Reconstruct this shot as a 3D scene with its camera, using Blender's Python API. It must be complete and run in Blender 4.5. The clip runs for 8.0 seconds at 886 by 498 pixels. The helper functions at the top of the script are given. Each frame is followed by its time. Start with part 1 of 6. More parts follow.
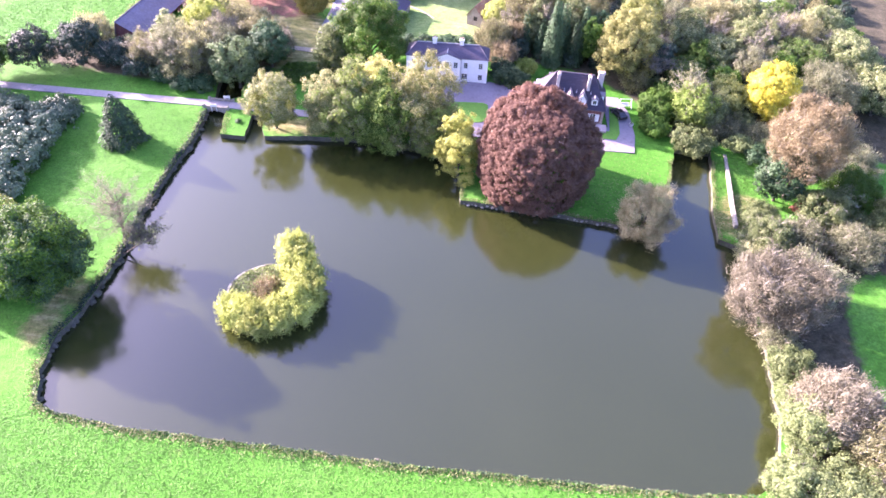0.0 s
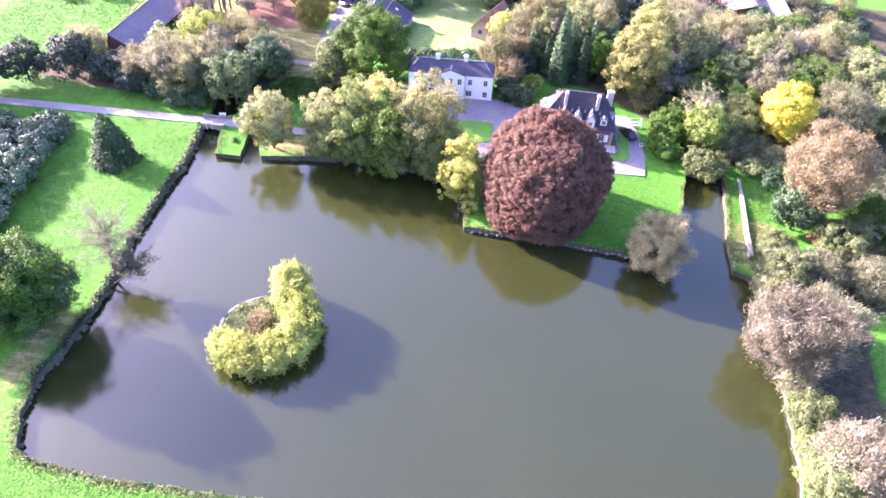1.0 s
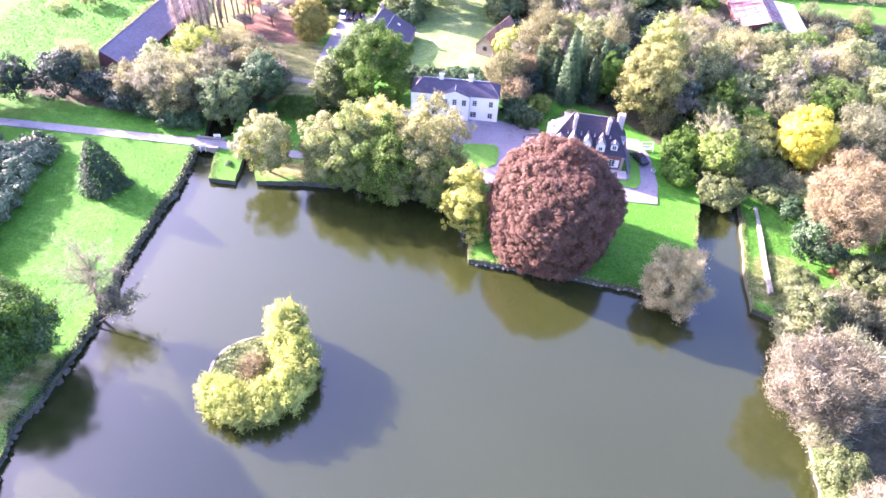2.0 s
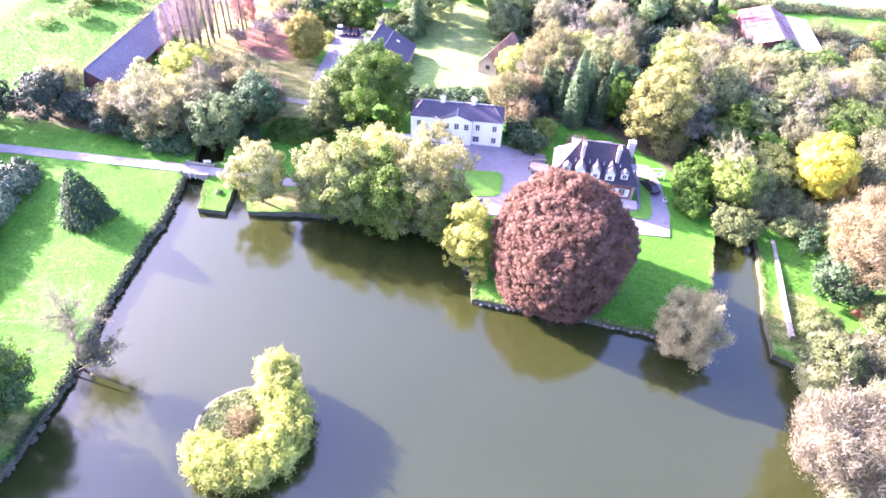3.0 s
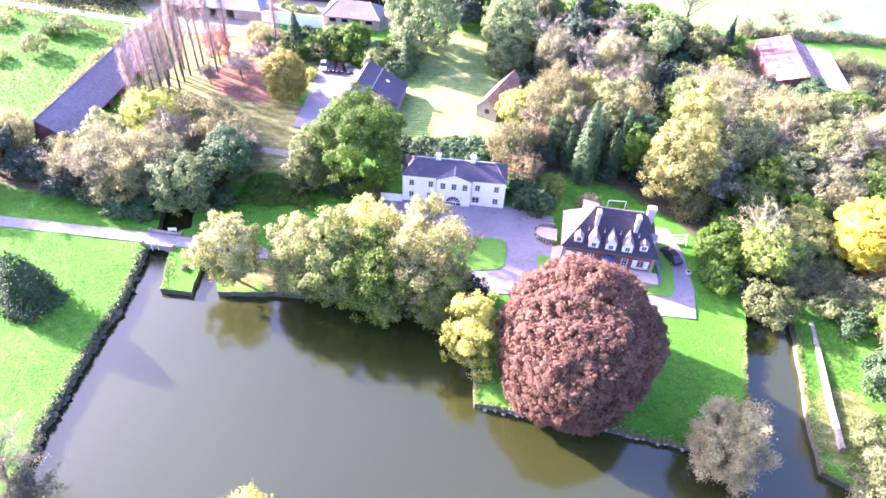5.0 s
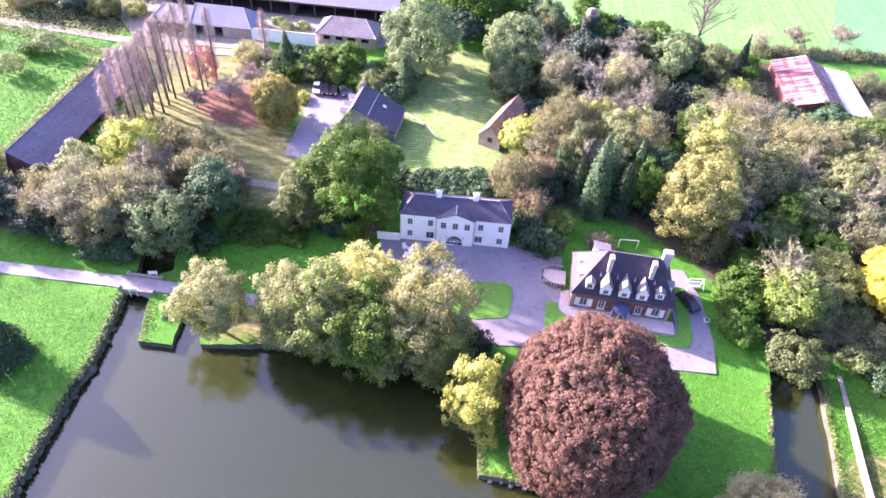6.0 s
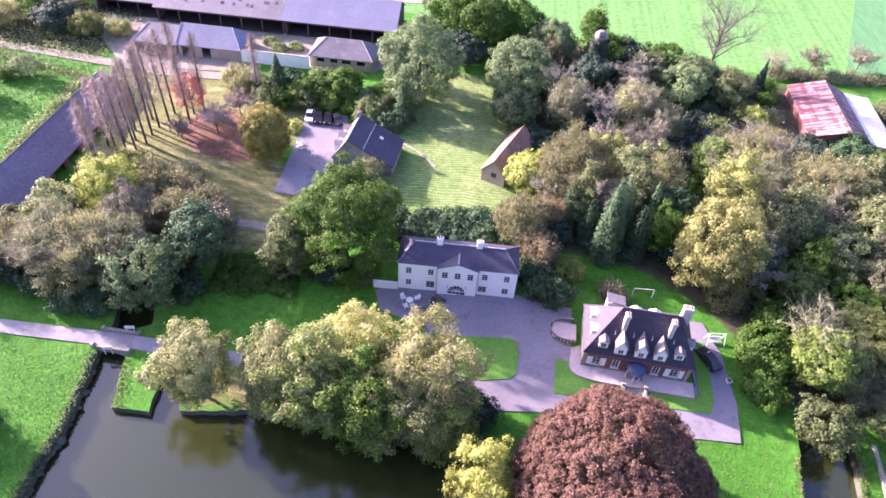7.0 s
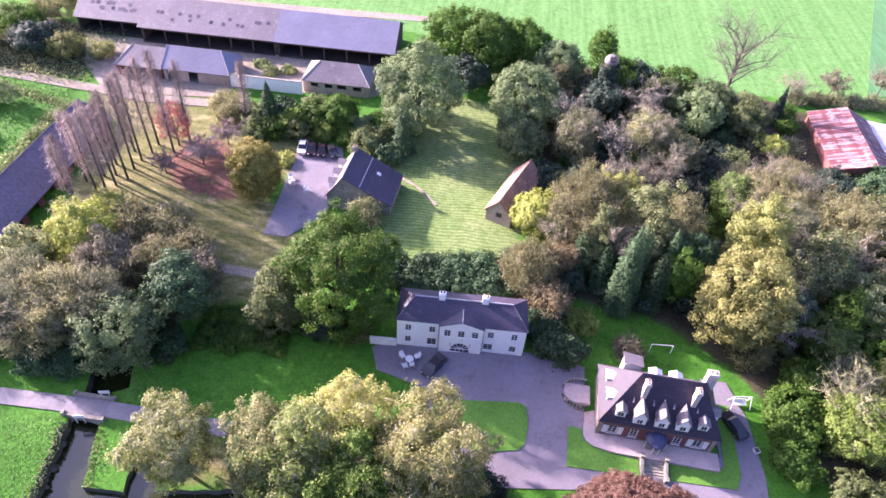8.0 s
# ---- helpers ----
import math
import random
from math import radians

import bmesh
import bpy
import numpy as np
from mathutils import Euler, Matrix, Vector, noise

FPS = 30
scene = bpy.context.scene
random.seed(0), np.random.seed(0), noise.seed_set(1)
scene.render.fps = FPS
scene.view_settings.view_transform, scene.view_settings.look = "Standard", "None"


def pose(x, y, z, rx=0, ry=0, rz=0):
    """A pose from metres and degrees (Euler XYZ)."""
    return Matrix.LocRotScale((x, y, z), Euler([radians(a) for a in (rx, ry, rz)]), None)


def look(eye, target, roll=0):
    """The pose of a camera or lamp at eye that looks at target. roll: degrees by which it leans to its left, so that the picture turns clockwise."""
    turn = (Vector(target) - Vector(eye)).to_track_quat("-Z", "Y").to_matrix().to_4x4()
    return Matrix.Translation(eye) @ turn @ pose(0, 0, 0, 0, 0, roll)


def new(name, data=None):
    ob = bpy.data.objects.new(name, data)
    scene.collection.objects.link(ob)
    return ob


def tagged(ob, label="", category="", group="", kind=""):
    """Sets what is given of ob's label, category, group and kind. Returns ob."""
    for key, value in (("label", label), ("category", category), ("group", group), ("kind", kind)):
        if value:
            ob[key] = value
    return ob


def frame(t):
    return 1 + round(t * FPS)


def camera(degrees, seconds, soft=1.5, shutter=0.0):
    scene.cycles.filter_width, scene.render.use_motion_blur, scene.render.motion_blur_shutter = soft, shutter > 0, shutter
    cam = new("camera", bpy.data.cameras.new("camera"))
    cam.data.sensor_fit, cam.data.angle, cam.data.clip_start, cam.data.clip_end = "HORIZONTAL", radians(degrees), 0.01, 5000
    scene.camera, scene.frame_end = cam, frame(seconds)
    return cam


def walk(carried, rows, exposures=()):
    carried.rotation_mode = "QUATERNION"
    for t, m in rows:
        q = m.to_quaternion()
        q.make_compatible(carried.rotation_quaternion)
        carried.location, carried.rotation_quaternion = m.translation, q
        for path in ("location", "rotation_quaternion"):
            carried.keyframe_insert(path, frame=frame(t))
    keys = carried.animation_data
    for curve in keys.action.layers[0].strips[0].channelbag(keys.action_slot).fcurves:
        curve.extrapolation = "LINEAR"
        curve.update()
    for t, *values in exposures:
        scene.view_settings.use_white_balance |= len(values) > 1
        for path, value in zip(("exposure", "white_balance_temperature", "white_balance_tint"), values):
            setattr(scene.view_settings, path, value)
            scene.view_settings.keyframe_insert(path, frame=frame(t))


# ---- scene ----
cam = camera(68.2, 8.0, 1.6)
PATH = [
    (0, (1.165, -0.54, 76.256), (0.984, 0.921, 74.903), 2.5),
    (0.5, (0.283, 2.924, 76.715), (0.104, 4.382, 75.358), 2.7),
    (1, (-0.284, 6.519, 76.98), (-0.467, 7.976, 75.622), 2.8),
    (1.5, (-1.026, 10.226, 77.137), (-1.213, 11.684, 75.781), 2.9),
    (3, (-4.124, 22.912, 77.873), (-4.302, 24.368, 76.513), 3.3),
    (3.5, (-5.222, 27.61, 78.316), (-5.392, 29.061, 76.951), 3.3),
    (4, (-6.264, 32.574, 78.526), (-6.425, 34.024, 77.157), 3.4),
    (4.5, (-7.316, 37.517, 78.776), (-7.469, 38.965, 77.405), 3.6),
    (6, (-10.612, 53.164, 79.182), (-10.747, 54.606, 77.804), 4.2),
    (6.5, (-11.86, 58.634, 79.462), (-11.989, 60.075, 78.081), 4.4),
    (7, (-12.917, 64.33, 79.662), (-13.042, 65.769, 78.278), 4.6),
    (7.5, (-13.876, 69.418, 79.805), (-13.999, 70.855, 78.42), 4.7),
    (8, (-15.159, 75.414, 80.034), (-15.277, 76.849, 78.645), 4.8),
]
walk(cam, [(t, look(eye, target, roll)) for t, eye, target, roll in PATH],
     [(0.0, 2.90, 6400, 50), (1.5, 3.14, 6400, 49), (3.0, 3.50, 6420, 49), (4.5, 3.58, 6420, 49), (5.5, 2.98, 6420, 47), (6.2, 2.57, 6440, 47), (8.0, 2.03, 6480, 47)])

# ---- world, sun, exposure ----
SUN_EL, SUN_AZ = 21.5, 159.5          # degrees; azimuth from +x towards +y, where the sun stands
world = bpy.data.worlds.new("sky")
scene.world = world
world.use_nodes = True
wn = world.node_tree.nodes
sky = wn.new("ShaderNodeTexSky")
sky.sky_type = "NISHITA"
sky.sun_disc = False
sky.dust_density, sky.ozone_density = 4.5, 5.0
sky.sun_elevation = radians(SUN_EL)
sky.sun_rotation = radians(90 - SUN_AZ)
wn["Background"].inputs["Strength"].default_value = 0.135
world.node_tree.links.new(sky.outputs["Color"], wn["Background"].inputs["Color"])
sun = new("sun", bpy.data.lights.new("sun", "SUN"))
sun.data.energy, sun.data.angle, sun.data.color = 4.6, radians(1.0), (1.0, 0.93, 0.84)
sd = Vector((math.cos(radians(SUN_EL)) * math.cos(radians(SUN_AZ)), math.cos(radians(SUN_EL)) * math.sin(radians(SUN_AZ)), math.sin(radians(SUN_EL))))
sun.matrix_world = look(sd * 300, (0, 0, 0))

rng = np.random.default_rng(7)


# ---- materials ----
def material(name):
    m = bpy.data.materials.new(name)
    m.use_nodes = True
    return m, m.node_tree.nodes, m.node_tree.links, m.node_tree.nodes["Principled BSDF"]


def ramp(nodes, stops):
    r = nodes.new("ShaderNodeValToRGB")
    e = r.color_ramp.elements
    while len(e) < len(stops):
        e.new(0.5)
    for k, (p, c) in enumerate(stops):
        e[k].position, e[k].color = p, (*c, 1)
    return r


def noise_tex(nodes, links, scale, detail=4, rough=0.55, coord="Object", stretch=None):
    tc = nodes.new("ShaderNodeTexCoord")
    n = nodes.new("ShaderNodeTexNoise")
    n.inputs["Scale"].default_value, n.inputs["Detail"].default_value, n.inputs["Roughness"].default_value = scale, detail, rough
    if stretch:
        mp = nodes.new("ShaderNodeMapping")
        mp.inputs["Scale"].default_value = stretch
        links.new(tc.outputs[coord], mp.inputs["Vector"])
        links.new(mp.outputs["Vector"], n.inputs["Vector"])
    else:
        links.new(tc.outputs[coord], n.inputs["Vector"])
    return n


def mix(nodes, links, fac, a, b, mode="MIX"):
    m = nodes.new("ShaderNodeMix")
    m.data_type, m.blend_type = "RGBA", mode
    for sock, v in ((m.inputs[0], fac), (m.inputs[6], a), (m.inputs[7], b)):
        if isinstance(v, bpy.types.NodeSocket):
            links.new(v, sock)
        elif isinstance(v, tuple):
            sock.default_value = (*v, 1)
        else:
            sock.default_value = v
    return m.outputs[2]


def bump(nodes, links, bsdf, height, strength, dist):
    b = nodes.new("ShaderNodeBump")
    b.inputs["Strength"].default_value, b.inputs["Distance"].default_value = strength, dist
    links.new(height, b.inputs["Height"])
    links.new(b.outputs["Normal"], bsdf.inputs["Normal"])


def surface(name, c1, c2, rough=0.85, big=0.15, fine=3.0, c3=None, bumps=0.4, dist=0.05, metal=0.0, coord="Object", stretch=None, grain=0.28):
    """A surface that varies at two scales: stains and grain."""
    m, n, l, p = material(name)
    a = noise_tex(n, l, big, 4, 0.6, coord, stretch)
    b = noise_tex(n, l, fine, 5, 0.6, coord, stretch)
    r = ramp(n, [(0.3, c1), (0.7, c2)])
    l.new(a.outputs["Fac"], r.inputs["Fac"])
    r2 = ramp(n, [(0.35, (1 - grain,) * 3), (0.7, (1 + grain * 0.7,) * 3)])
    l.new(b.outputs["Fac"], r2.inputs["Fac"])
    col = mix(n, l, 1.0, r.outputs["Color"], r2.outputs["Color"], "MULTIPLY")
    if c3:
        s = noise_tex(n, l, big * 3.1, 6, 0.7, coord, stretch)
        sr = ramp(n, [(0.55, (0, 0, 0)), (0.68, (1, 1, 1))])
        l.new(s.outputs["Fac"], sr.inputs["Fac"])
        col = mix(n, l, sr.outputs["Color"], col, c3)
    l.new(col, p.inputs["Base Color"])
    p.inputs["Roughness"].default_value, p.inputs["Metallic"].default_value = rough, metal
    bump(n, l, p, b.outputs["Fac"], bumps, dist)
    return m


def leaf_material(name, dark, mid, light, translucent=0.3, clump=0.35, rough=0.6):
    """Leaves: each leaf has its own tone, and clumps of the crown differ."""
    m, n, l, p = material(name)
    geo = n.new("ShaderNodeNewGeometry")
    r = ramp(n, [(0.0, dark), (0.5, mid), (1.0, light)])
    ns = noise_tex(n, l, clump, 3, 0.5)
    mm = n.new("ShaderNodeMath")
    mm.operation = "MULTIPLY_ADD"
    mm.inputs[1].default_value, mm.inputs[2].default_value = 0.55, 0.0
    l.new(geo.outputs["Random Per Island"], mm.inputs[0])
    ns2 = n.new("ShaderNodeMath")
    ns2.operation = "MULTIPLY_ADD"
    ns2.inputs[1].default_value = 1.6
    ns2.inputs[2].default_value = -0.52
    l.new(ns.outputs["Fac"], ns2.inputs[0])
    ad = n.new("ShaderNodeMath")
    l.new(mm.outputs[0], ad.inputs[0])
    l.new(ns2.outputs[0], ad.inputs[1])
    l.new(ad.outputs[0], r.inputs["Fac"])
    info = n.new("ShaderNodeObjectInfo")
    hsv = n.new("ShaderNodeHueSaturation")
    hm = n.new("ShaderNodeMapRange")
    hm.inputs["To Min"].default_value, hm.inputs["To Max"].default_value = 0.82, 1.38
    l.new(info.outputs["Random"], hm.inputs["Value"])
    l.new(hm.outputs["Result"], hsv.inputs["Value"])
    l.new(r.outputs["Color"], hsv.inputs["Color"])
    l.new(hsv.outputs["Color"], p.inputs["Base Color"])
    p.inputs["Roughness"].default_value = rough
    p.inputs["Specular IOR Level"].default_value = 0.2
    if translucent:
        tr = n.new("ShaderNodeBsdfTranslucent")
        l.new(hsv.outputs["Color"], tr.inputs["Color"])
        ms = n.new("ShaderNodeMixShader")
        ms.inputs[0].default_value = translucent
        l.new(p.outputs["BSDF"], ms.inputs[1])
        l.new(tr.outputs["BSDF"], ms.inputs[2])
        l.new(ms.outputs["Shader"], n["Material Output"].inputs["Surface"])
    return m


LEAF = {
    "green": leaf_material("leaf_green", (0.026, 0.070, 0.011), (0.060, 0.138, 0.019), (0.122, 0.215, 0.040), 0.42),
    "lightgreen": leaf_material("leaf_light_green", (0.096, 0.158, 0.032), (0.208, 0.308, 0.070), (0.35, 0.45, 0.135), 0.6),
    "dark": leaf_material("leaf_dark", (0.012, 0.028, 0.017), (0.028, 0.054, 0.036), (0.068, 0.102, 0.066), 0.15),
    "ivy": leaf_material("leaf_ivy", (0.015, 0.042, 0.016), (0.038, 0.085, 0.036), (0.088, 0.15, 0.066), 0.2),
    "mound": leaf_material("leaf_mound", (0.062, 0.096, 0.055), (0.092, 0.132, 0.075), (0.135, 0.178, 0.108), 0.05, 0.35, 0.5),
    "laurel": leaf_material("leaf_laurel", (0.014, 0.032, 0.012), (0.03, 0.06, 0.024), (0.065, 0.105, 0.045), 0.1),
    "fir": leaf_material("needles_fir", (0.011, 0.028, 0.011), (0.024, 0.052, 0.024), (0.048, 0.082, 0.042), 0.05),
    "sage": leaf_material("leaf_sage", (0.082, 0.116, 0.043), (0.163, 0.212, 0.085), (0.285, 0.335, 0.148), 0.55),
    "olive": leaf_material("leaf_olive", (0.105, 0.128, 0.032), (0.215, 0.238, 0.072), (0.35, 0.37, 0.135), 0.35),
    "bronze": leaf_material("leaf_bronze_olive", (0.100, 0.105, 0.030), (0.205, 0.205, 0.068), (0.33, 0.325, 0.125), 0.4),
    "autumn": leaf_material("leaf_autumn", (0.110, 0.155, 0.027), (0.235, 0.285, 0.059), (0.394, 0.415, 0.125), 0.45),
    "tan": leaf_material("leaf_tan", (0.108, 0.108, 0.046), (0.216, 0.217, 0.100), (0.362, 0.358, 0.178), 0.5),
    "pink": leaf_material("leaf_dry_beige", (0.088, 0.083, 0.052), (0.165, 0.152, 0.098), (0.265, 0.242, 0.165), 0.35),
    "grey": leaf_material("leaf_grey", (0.088, 0.098, 0.050), (0.175, 0.19, 0.102), (0.305, 0.322, 0.185), 0.45),
    "beech": leaf_material("leaf_copper_beech", (0.100, 0.054, 0.039), (0.162, 0.094, 0.068), (0.225, 0.138, 0.101), 0.5),
    "mint": leaf_material("leaf_mint", (0.068, 0.112, 0.044), (0.148, 0.218, 0.092), (0.265, 0.345, 0.165), 0.4),
    "gold": leaf_material("leaf_gold_tan", (0.155, 0.188, 0.042), (0.30, 0.335, 0.088), (0.46, 0.485, 0.165), 0.55),
    "yellow": leaf_material("leaf_yellow", (0.32, 0.285, 0.026), (0.53, 0.48, 0.055), (0.68, 0.64, 0.12), 0.35),
    "willow": leaf_material("leaf_willow", (0.27, 0.285, 0.056), (0.43, 0.445, 0.105), (0.57, 0.585, 0.185), 0.45),
    "haze": leaf_material("twig_haze", (0.14, 0.131, 0.087), (0.228, 0.213, 0.150), (0.335, 0.318, 0.232), 0.3),
    "brown": leaf_material("leaf_brown", (0.125, 0.098, 0.050), (0.215, 0.174, 0.092), (0.325, 0.27, 0.15), 0.35),
    "lime": leaf_material("leaf_lime", (0.155, 0.195, 0.034), (0.30, 0.345, 0.075), (0.46, 0.485, 0.155), 0.3),
    "orange": leaf_material("leaf_orange_green", (0.096, 0.100, 0.021), (0.192, 0.180, 0.042), (0.326, 0.265, 0.076)),
    "buff": leaf_material("leaf_buff", (0.23, 0.205, 0.090), (0.40, 0.365, 0.17), (0.57, 0.525, 0.28), 0.55),
    "reed": leaf_material("leaf_reed", (0.34, 0.275, 0.13), (0.52, 0.435, 0.225), (0.68, 0.585, 0.345), 0.45),
    "amber": leaf_material("leaf_amber", (0.30, 0.17, 0.03), (0.48, 0.28, 0.05), (0.62, 0.42, 0.10)),
    "red": leaf_material("leaf_red", (0.36, 0.12, 0.09), (0.55, 0.2, 0.15), (0.68, 0.3, 0.24)),
    "twig": leaf_material("twig_bark", (0.085, 0.080, 0.060), (0.165, 0.155, 0.120), (0.28, 0.262, 0.205), 0.0),
    "poplar": leaf_material("poplar_twig", (0.17, 0.128, 0.108), (0.28, 0.215, 0.182), (0.40, 0.315, 0.27), 0.0),
    "palesun": leaf_material("leaf_pale", (0.150, 0.165, 0.070), (0.285, 0.300, 0.140), (0.45, 0.46, 0.235)),
}
BARK = surface("bark", (0.06, 0.05, 0.04), (0.13, 0.11, 0.09), 0.95, 0.6, 6)
BARK_PALE = surface("bark_pale", (0.26, 0.23, 0.19), (0.42, 0.38, 0.32), 0.9, 0.8, 6)
STONE = surface("stone", (0.20, 0.18, 0.15), (0.36, 0.33, 0.28), 0.9, 0.6, 5, (0.10, 0.12, 0.06))
STONE_DARK = surface("mossy_stone", (0.05, 0.05, 0.035), (0.12, 0.115, 0.085), 0.95, 0.5, 4, (0.06, 0.09, 0.03))
GRAVEL = surface("gravel", (0.175, 0.158, 0.185), (0.245, 0.222, 0.255), 0.95, 0.10, 2.2, (0.135, 0.12, 0.13), 0.1, 0.02, grain=0.10)
ASPHALT = surface("lane", (0.21, 0.195, 0.215), (0.29, 0.272, 0.295), 0.9, 0.12, 2.0, (0.17, 0.155, 0.155), 0.1, 0.02, grain=0.10)
EARTH_PATH = surface("earth_path", (0.22, 0.19, 0.15), (0.31, 0.27, 0.22), 0.95, 0.15, 2.0, (0.20, 0.20, 0.10))
PAVING = surface("terrace_paving", (0.42, 0.33, 0.32), (0.56, 0.45, 0.43), 0.85, 0.3, 3, (0.34, 0.27, 0.26), 0.1, 0.02, grain=0.10)
RENDER_WHITE = surface("white_render", (0.90, 0.885, 0.865), (0.93, 0.918, 0.90), 0.8, 0.2, 2, (0.85, 0.83, 0.79), 0.1, 0.01, grain=0.05)
TRIM = surface("white_paint", (0.78, 0.77, 0.74), (0.85, 0.84, 0.81), 0.5, 0.5, 4, None, 0.05, 0.01, grain=0.05)
SLATE = surface("slate", (0.046, 0.037, 0.064), (0.074, 0.061, 0.098), 0.55, 0.25, 2.5, (0.086, 0.075, 0.105), 0.35, 0.03, 0.0, "Object", (1, 1, 3))
SLATE_DARK = surface("dark_slate", (0.021, 0.015, 0.029), (0.036, 0.027, 0.047), 0.6, 0.25, 2.5, (0.05, 0.038, 0.06), 0.35, 0.03, 0.0, "Object", (1, 1, 3))
# weathered roofs; also paints sunlight onto the stone house's west slope
SLATE_LIGHT = surface("weathered_sunlit_slate", (0.16, 0.138, 0.152), (0.22, 0.192, 0.208), 0.6, 0.2, 2.2, (0.26, 0.22, 0.22), 0.35, 0.03, grain=0.15)
BLUE_SHEET = surface("blue_grey_sheet", (0.17, 0.17, 0.23), (0.22, 0.22, 0.29), 0.5, 0.2, 1.5, (0.19, 0.18, 0.22), 0.1, 0.02, grain=0.08)
SLATE_ROOF2 = surface("fibre_roof", (0.105, 0.088, 0.125), (0.16, 0.137, 0.18), 0.55, 0.15, 1.8, (0.13, 0.11, 0.115), 0.3, 0.03)
LEAD = surface("lead_ridge", (0.40, 0.39, 0.41), (0.52, 0.51, 0.53), 0.5, 0.5, 4)
TILE = surface("clay_tile", (0.26, 0.12, 0.09), (0.38, 0.20, 0.15), 0.85, 0.3, 3, (0.42, 0.34, 0.28), 0.4, 0.04)
BRICK = surface("brick", (0.17, 0.062, 0.055), (0.25, 0.10, 0.088), 0.9, 0.5, 7, (0.29, 0.16, 0.135), 0.4, 0.02)
CREAM = surface("cream_stone", (0.52, 0.45, 0.42), (0.66, 0.59, 0.55), 0.85, 0.5, 5, (0.42, 0.35, 0.32), 0.2, 0.02, grain=0.1)
BRICK_PALE = surface("pale_brick", (0.33, 0.25, 0.20), (0.46, 0.37, 0.31), 0.9, 0.4, 5, (0.26, 0.18, 0.14), 0.4, 0.02)
TIMBER = surface("dark_timber", (0.05, 0.038, 0.03), (0.10, 0.08, 0.06), 0.9, 0.5, 4, None, 0.3, 0.02)
# near-black colour that stands for the shade inside barns and openings
INNER_SHADE = surface("barn_shade", (0.03, 0.026, 0.022), (0.06, 0.05, 0.045), 0.95, 0.4, 3)
RUBBER = surface("rubber", (0.015, 0.015, 0.015), (0.03, 0.03, 0.03), 0.8)
STRAW = surface("straw_and_junk", (0.22, 0.18, 0.12), (0.36, 0.31, 0.24), 0.95, 0.3, 3, (0.12, 0.15, 0.06))


def red_sheet():
    """Corrugated sheet rusted red, with pale flaking streaks that run down the slope."""
    m, n, l, p = material("rusted_sheet")
    a = noise_tex(n, l, 1.0, 3, 0.55, "Object", (0.10, 1.5, 0.2))
    patch = noise_tex(n, l, 0.6, 3, 0.5, "Object", (1.0, 0.10, 1))
    ad = n.new("ShaderNodeMath")
    ad.operation = "MULTIPLY_ADD"
    l.new(patch.outputs["Fac"], ad.inputs[0])
    ad.inputs[1].default_value = 0.6
    l.new(a.outputs["Fac"], ad.inputs[2])
    r = ramp(n, [(0.72, (0.15, 0.045, 0.05)), (0.80, (0.20, 0.075, 0.08)), (0.86, (0.36, 0.29, 0.30)), (0.95, (0.24, 0.13, 0.135))])
    l.new(ad.outputs[0], r.inputs["Fac"])
    l.new(r.outputs["Color"], p.inputs["Base Color"])
    p.inputs["Roughness"].default_value = 0.75
    w = n.new("ShaderNodeTexWave")
    w.bands_direction = "Y"
    w.inputs["Scale"].default_value = 1.6
    tc = n.new("ShaderNodeTexCoord")
    l.new(tc.outputs["Object"], w.inputs["Vector"])
    bump(n, l, p, w.outputs["Fac"], 0.5, 0.05)
    return m


RED_SHEET = red_sheet()
PALE_SHEET = surface("pale_sheet", (0.50, 0.48, 0.46), (0.62, 0.60, 0.58), 0.6, 0.3, 2, (0.42, 0.36, 0.33), 0.2, 0.02)


def glass(name, c, rough=0.06):
    m, n, l, p = material(name)
    p.inputs["Base Color"].default_value = (*c, 1)
    p.inputs["Roughness"].default_value = rough
    p.inputs["Specular IOR Level"].default_value = 0.6
    return m


GLASS = glass("window_glass", (0.035, 0.035, 0.04))


def paint(name, c):
    m, n, l, p = material(name)
    p.inputs["Base Color"].default_value = (*c, 1)
    p.inputs["Roughness"].default_value = 0.3
    p.inputs["Coat Weight"].default_value = 0.6
    p.inputs["Coat Roughness"].default_value = 0.05
    return m


CAR_BLACK, CAR_RED, CAR_WHITE = paint("car_dark", (0.02, 0.018, 0.022)), paint("car_red", (0.14, 0.02, 0.03)), paint("car_white", (0.75, 0.75, 0.76))
PLASTIC = surface("white_plastic", (0.78, 0.78, 0.78), (0.84, 0.84, 0.84), 0.4, grain=0.04)
BLUE_COVER = surface("blue_awning", (0.035, 0.045, 0.11), (0.06, 0.075, 0.16), 0.5)


def water_material():
    """Turbid pond water: silt scatters the light below a smooth, barely stirred surface."""
    m, n, l, p = material("pond_water")
    a = noise_tex(n, l, 0.03, 3, 0.5)
    r = ramp(n, [(0.3, (0.0200, 0.0258, 0.0062)), (0.7, (0.0243, 0.0306, 0.0088))])
    l.new(a.outputs["Fac"], r.inputs["Fac"])
    l.new(r.outputs["Color"], p.inputs["Base Color"])
    p.inputs["Roughness"].default_value = 0.13
    p.inputs["IOR"].default_value = 1.73
    b = noise_tex(n, l, 0.9, 3, 0.5)
    bump(n, l, p, b.outputs["Fac"], 0.05, 0.05)
    return m


WATER = water_material()


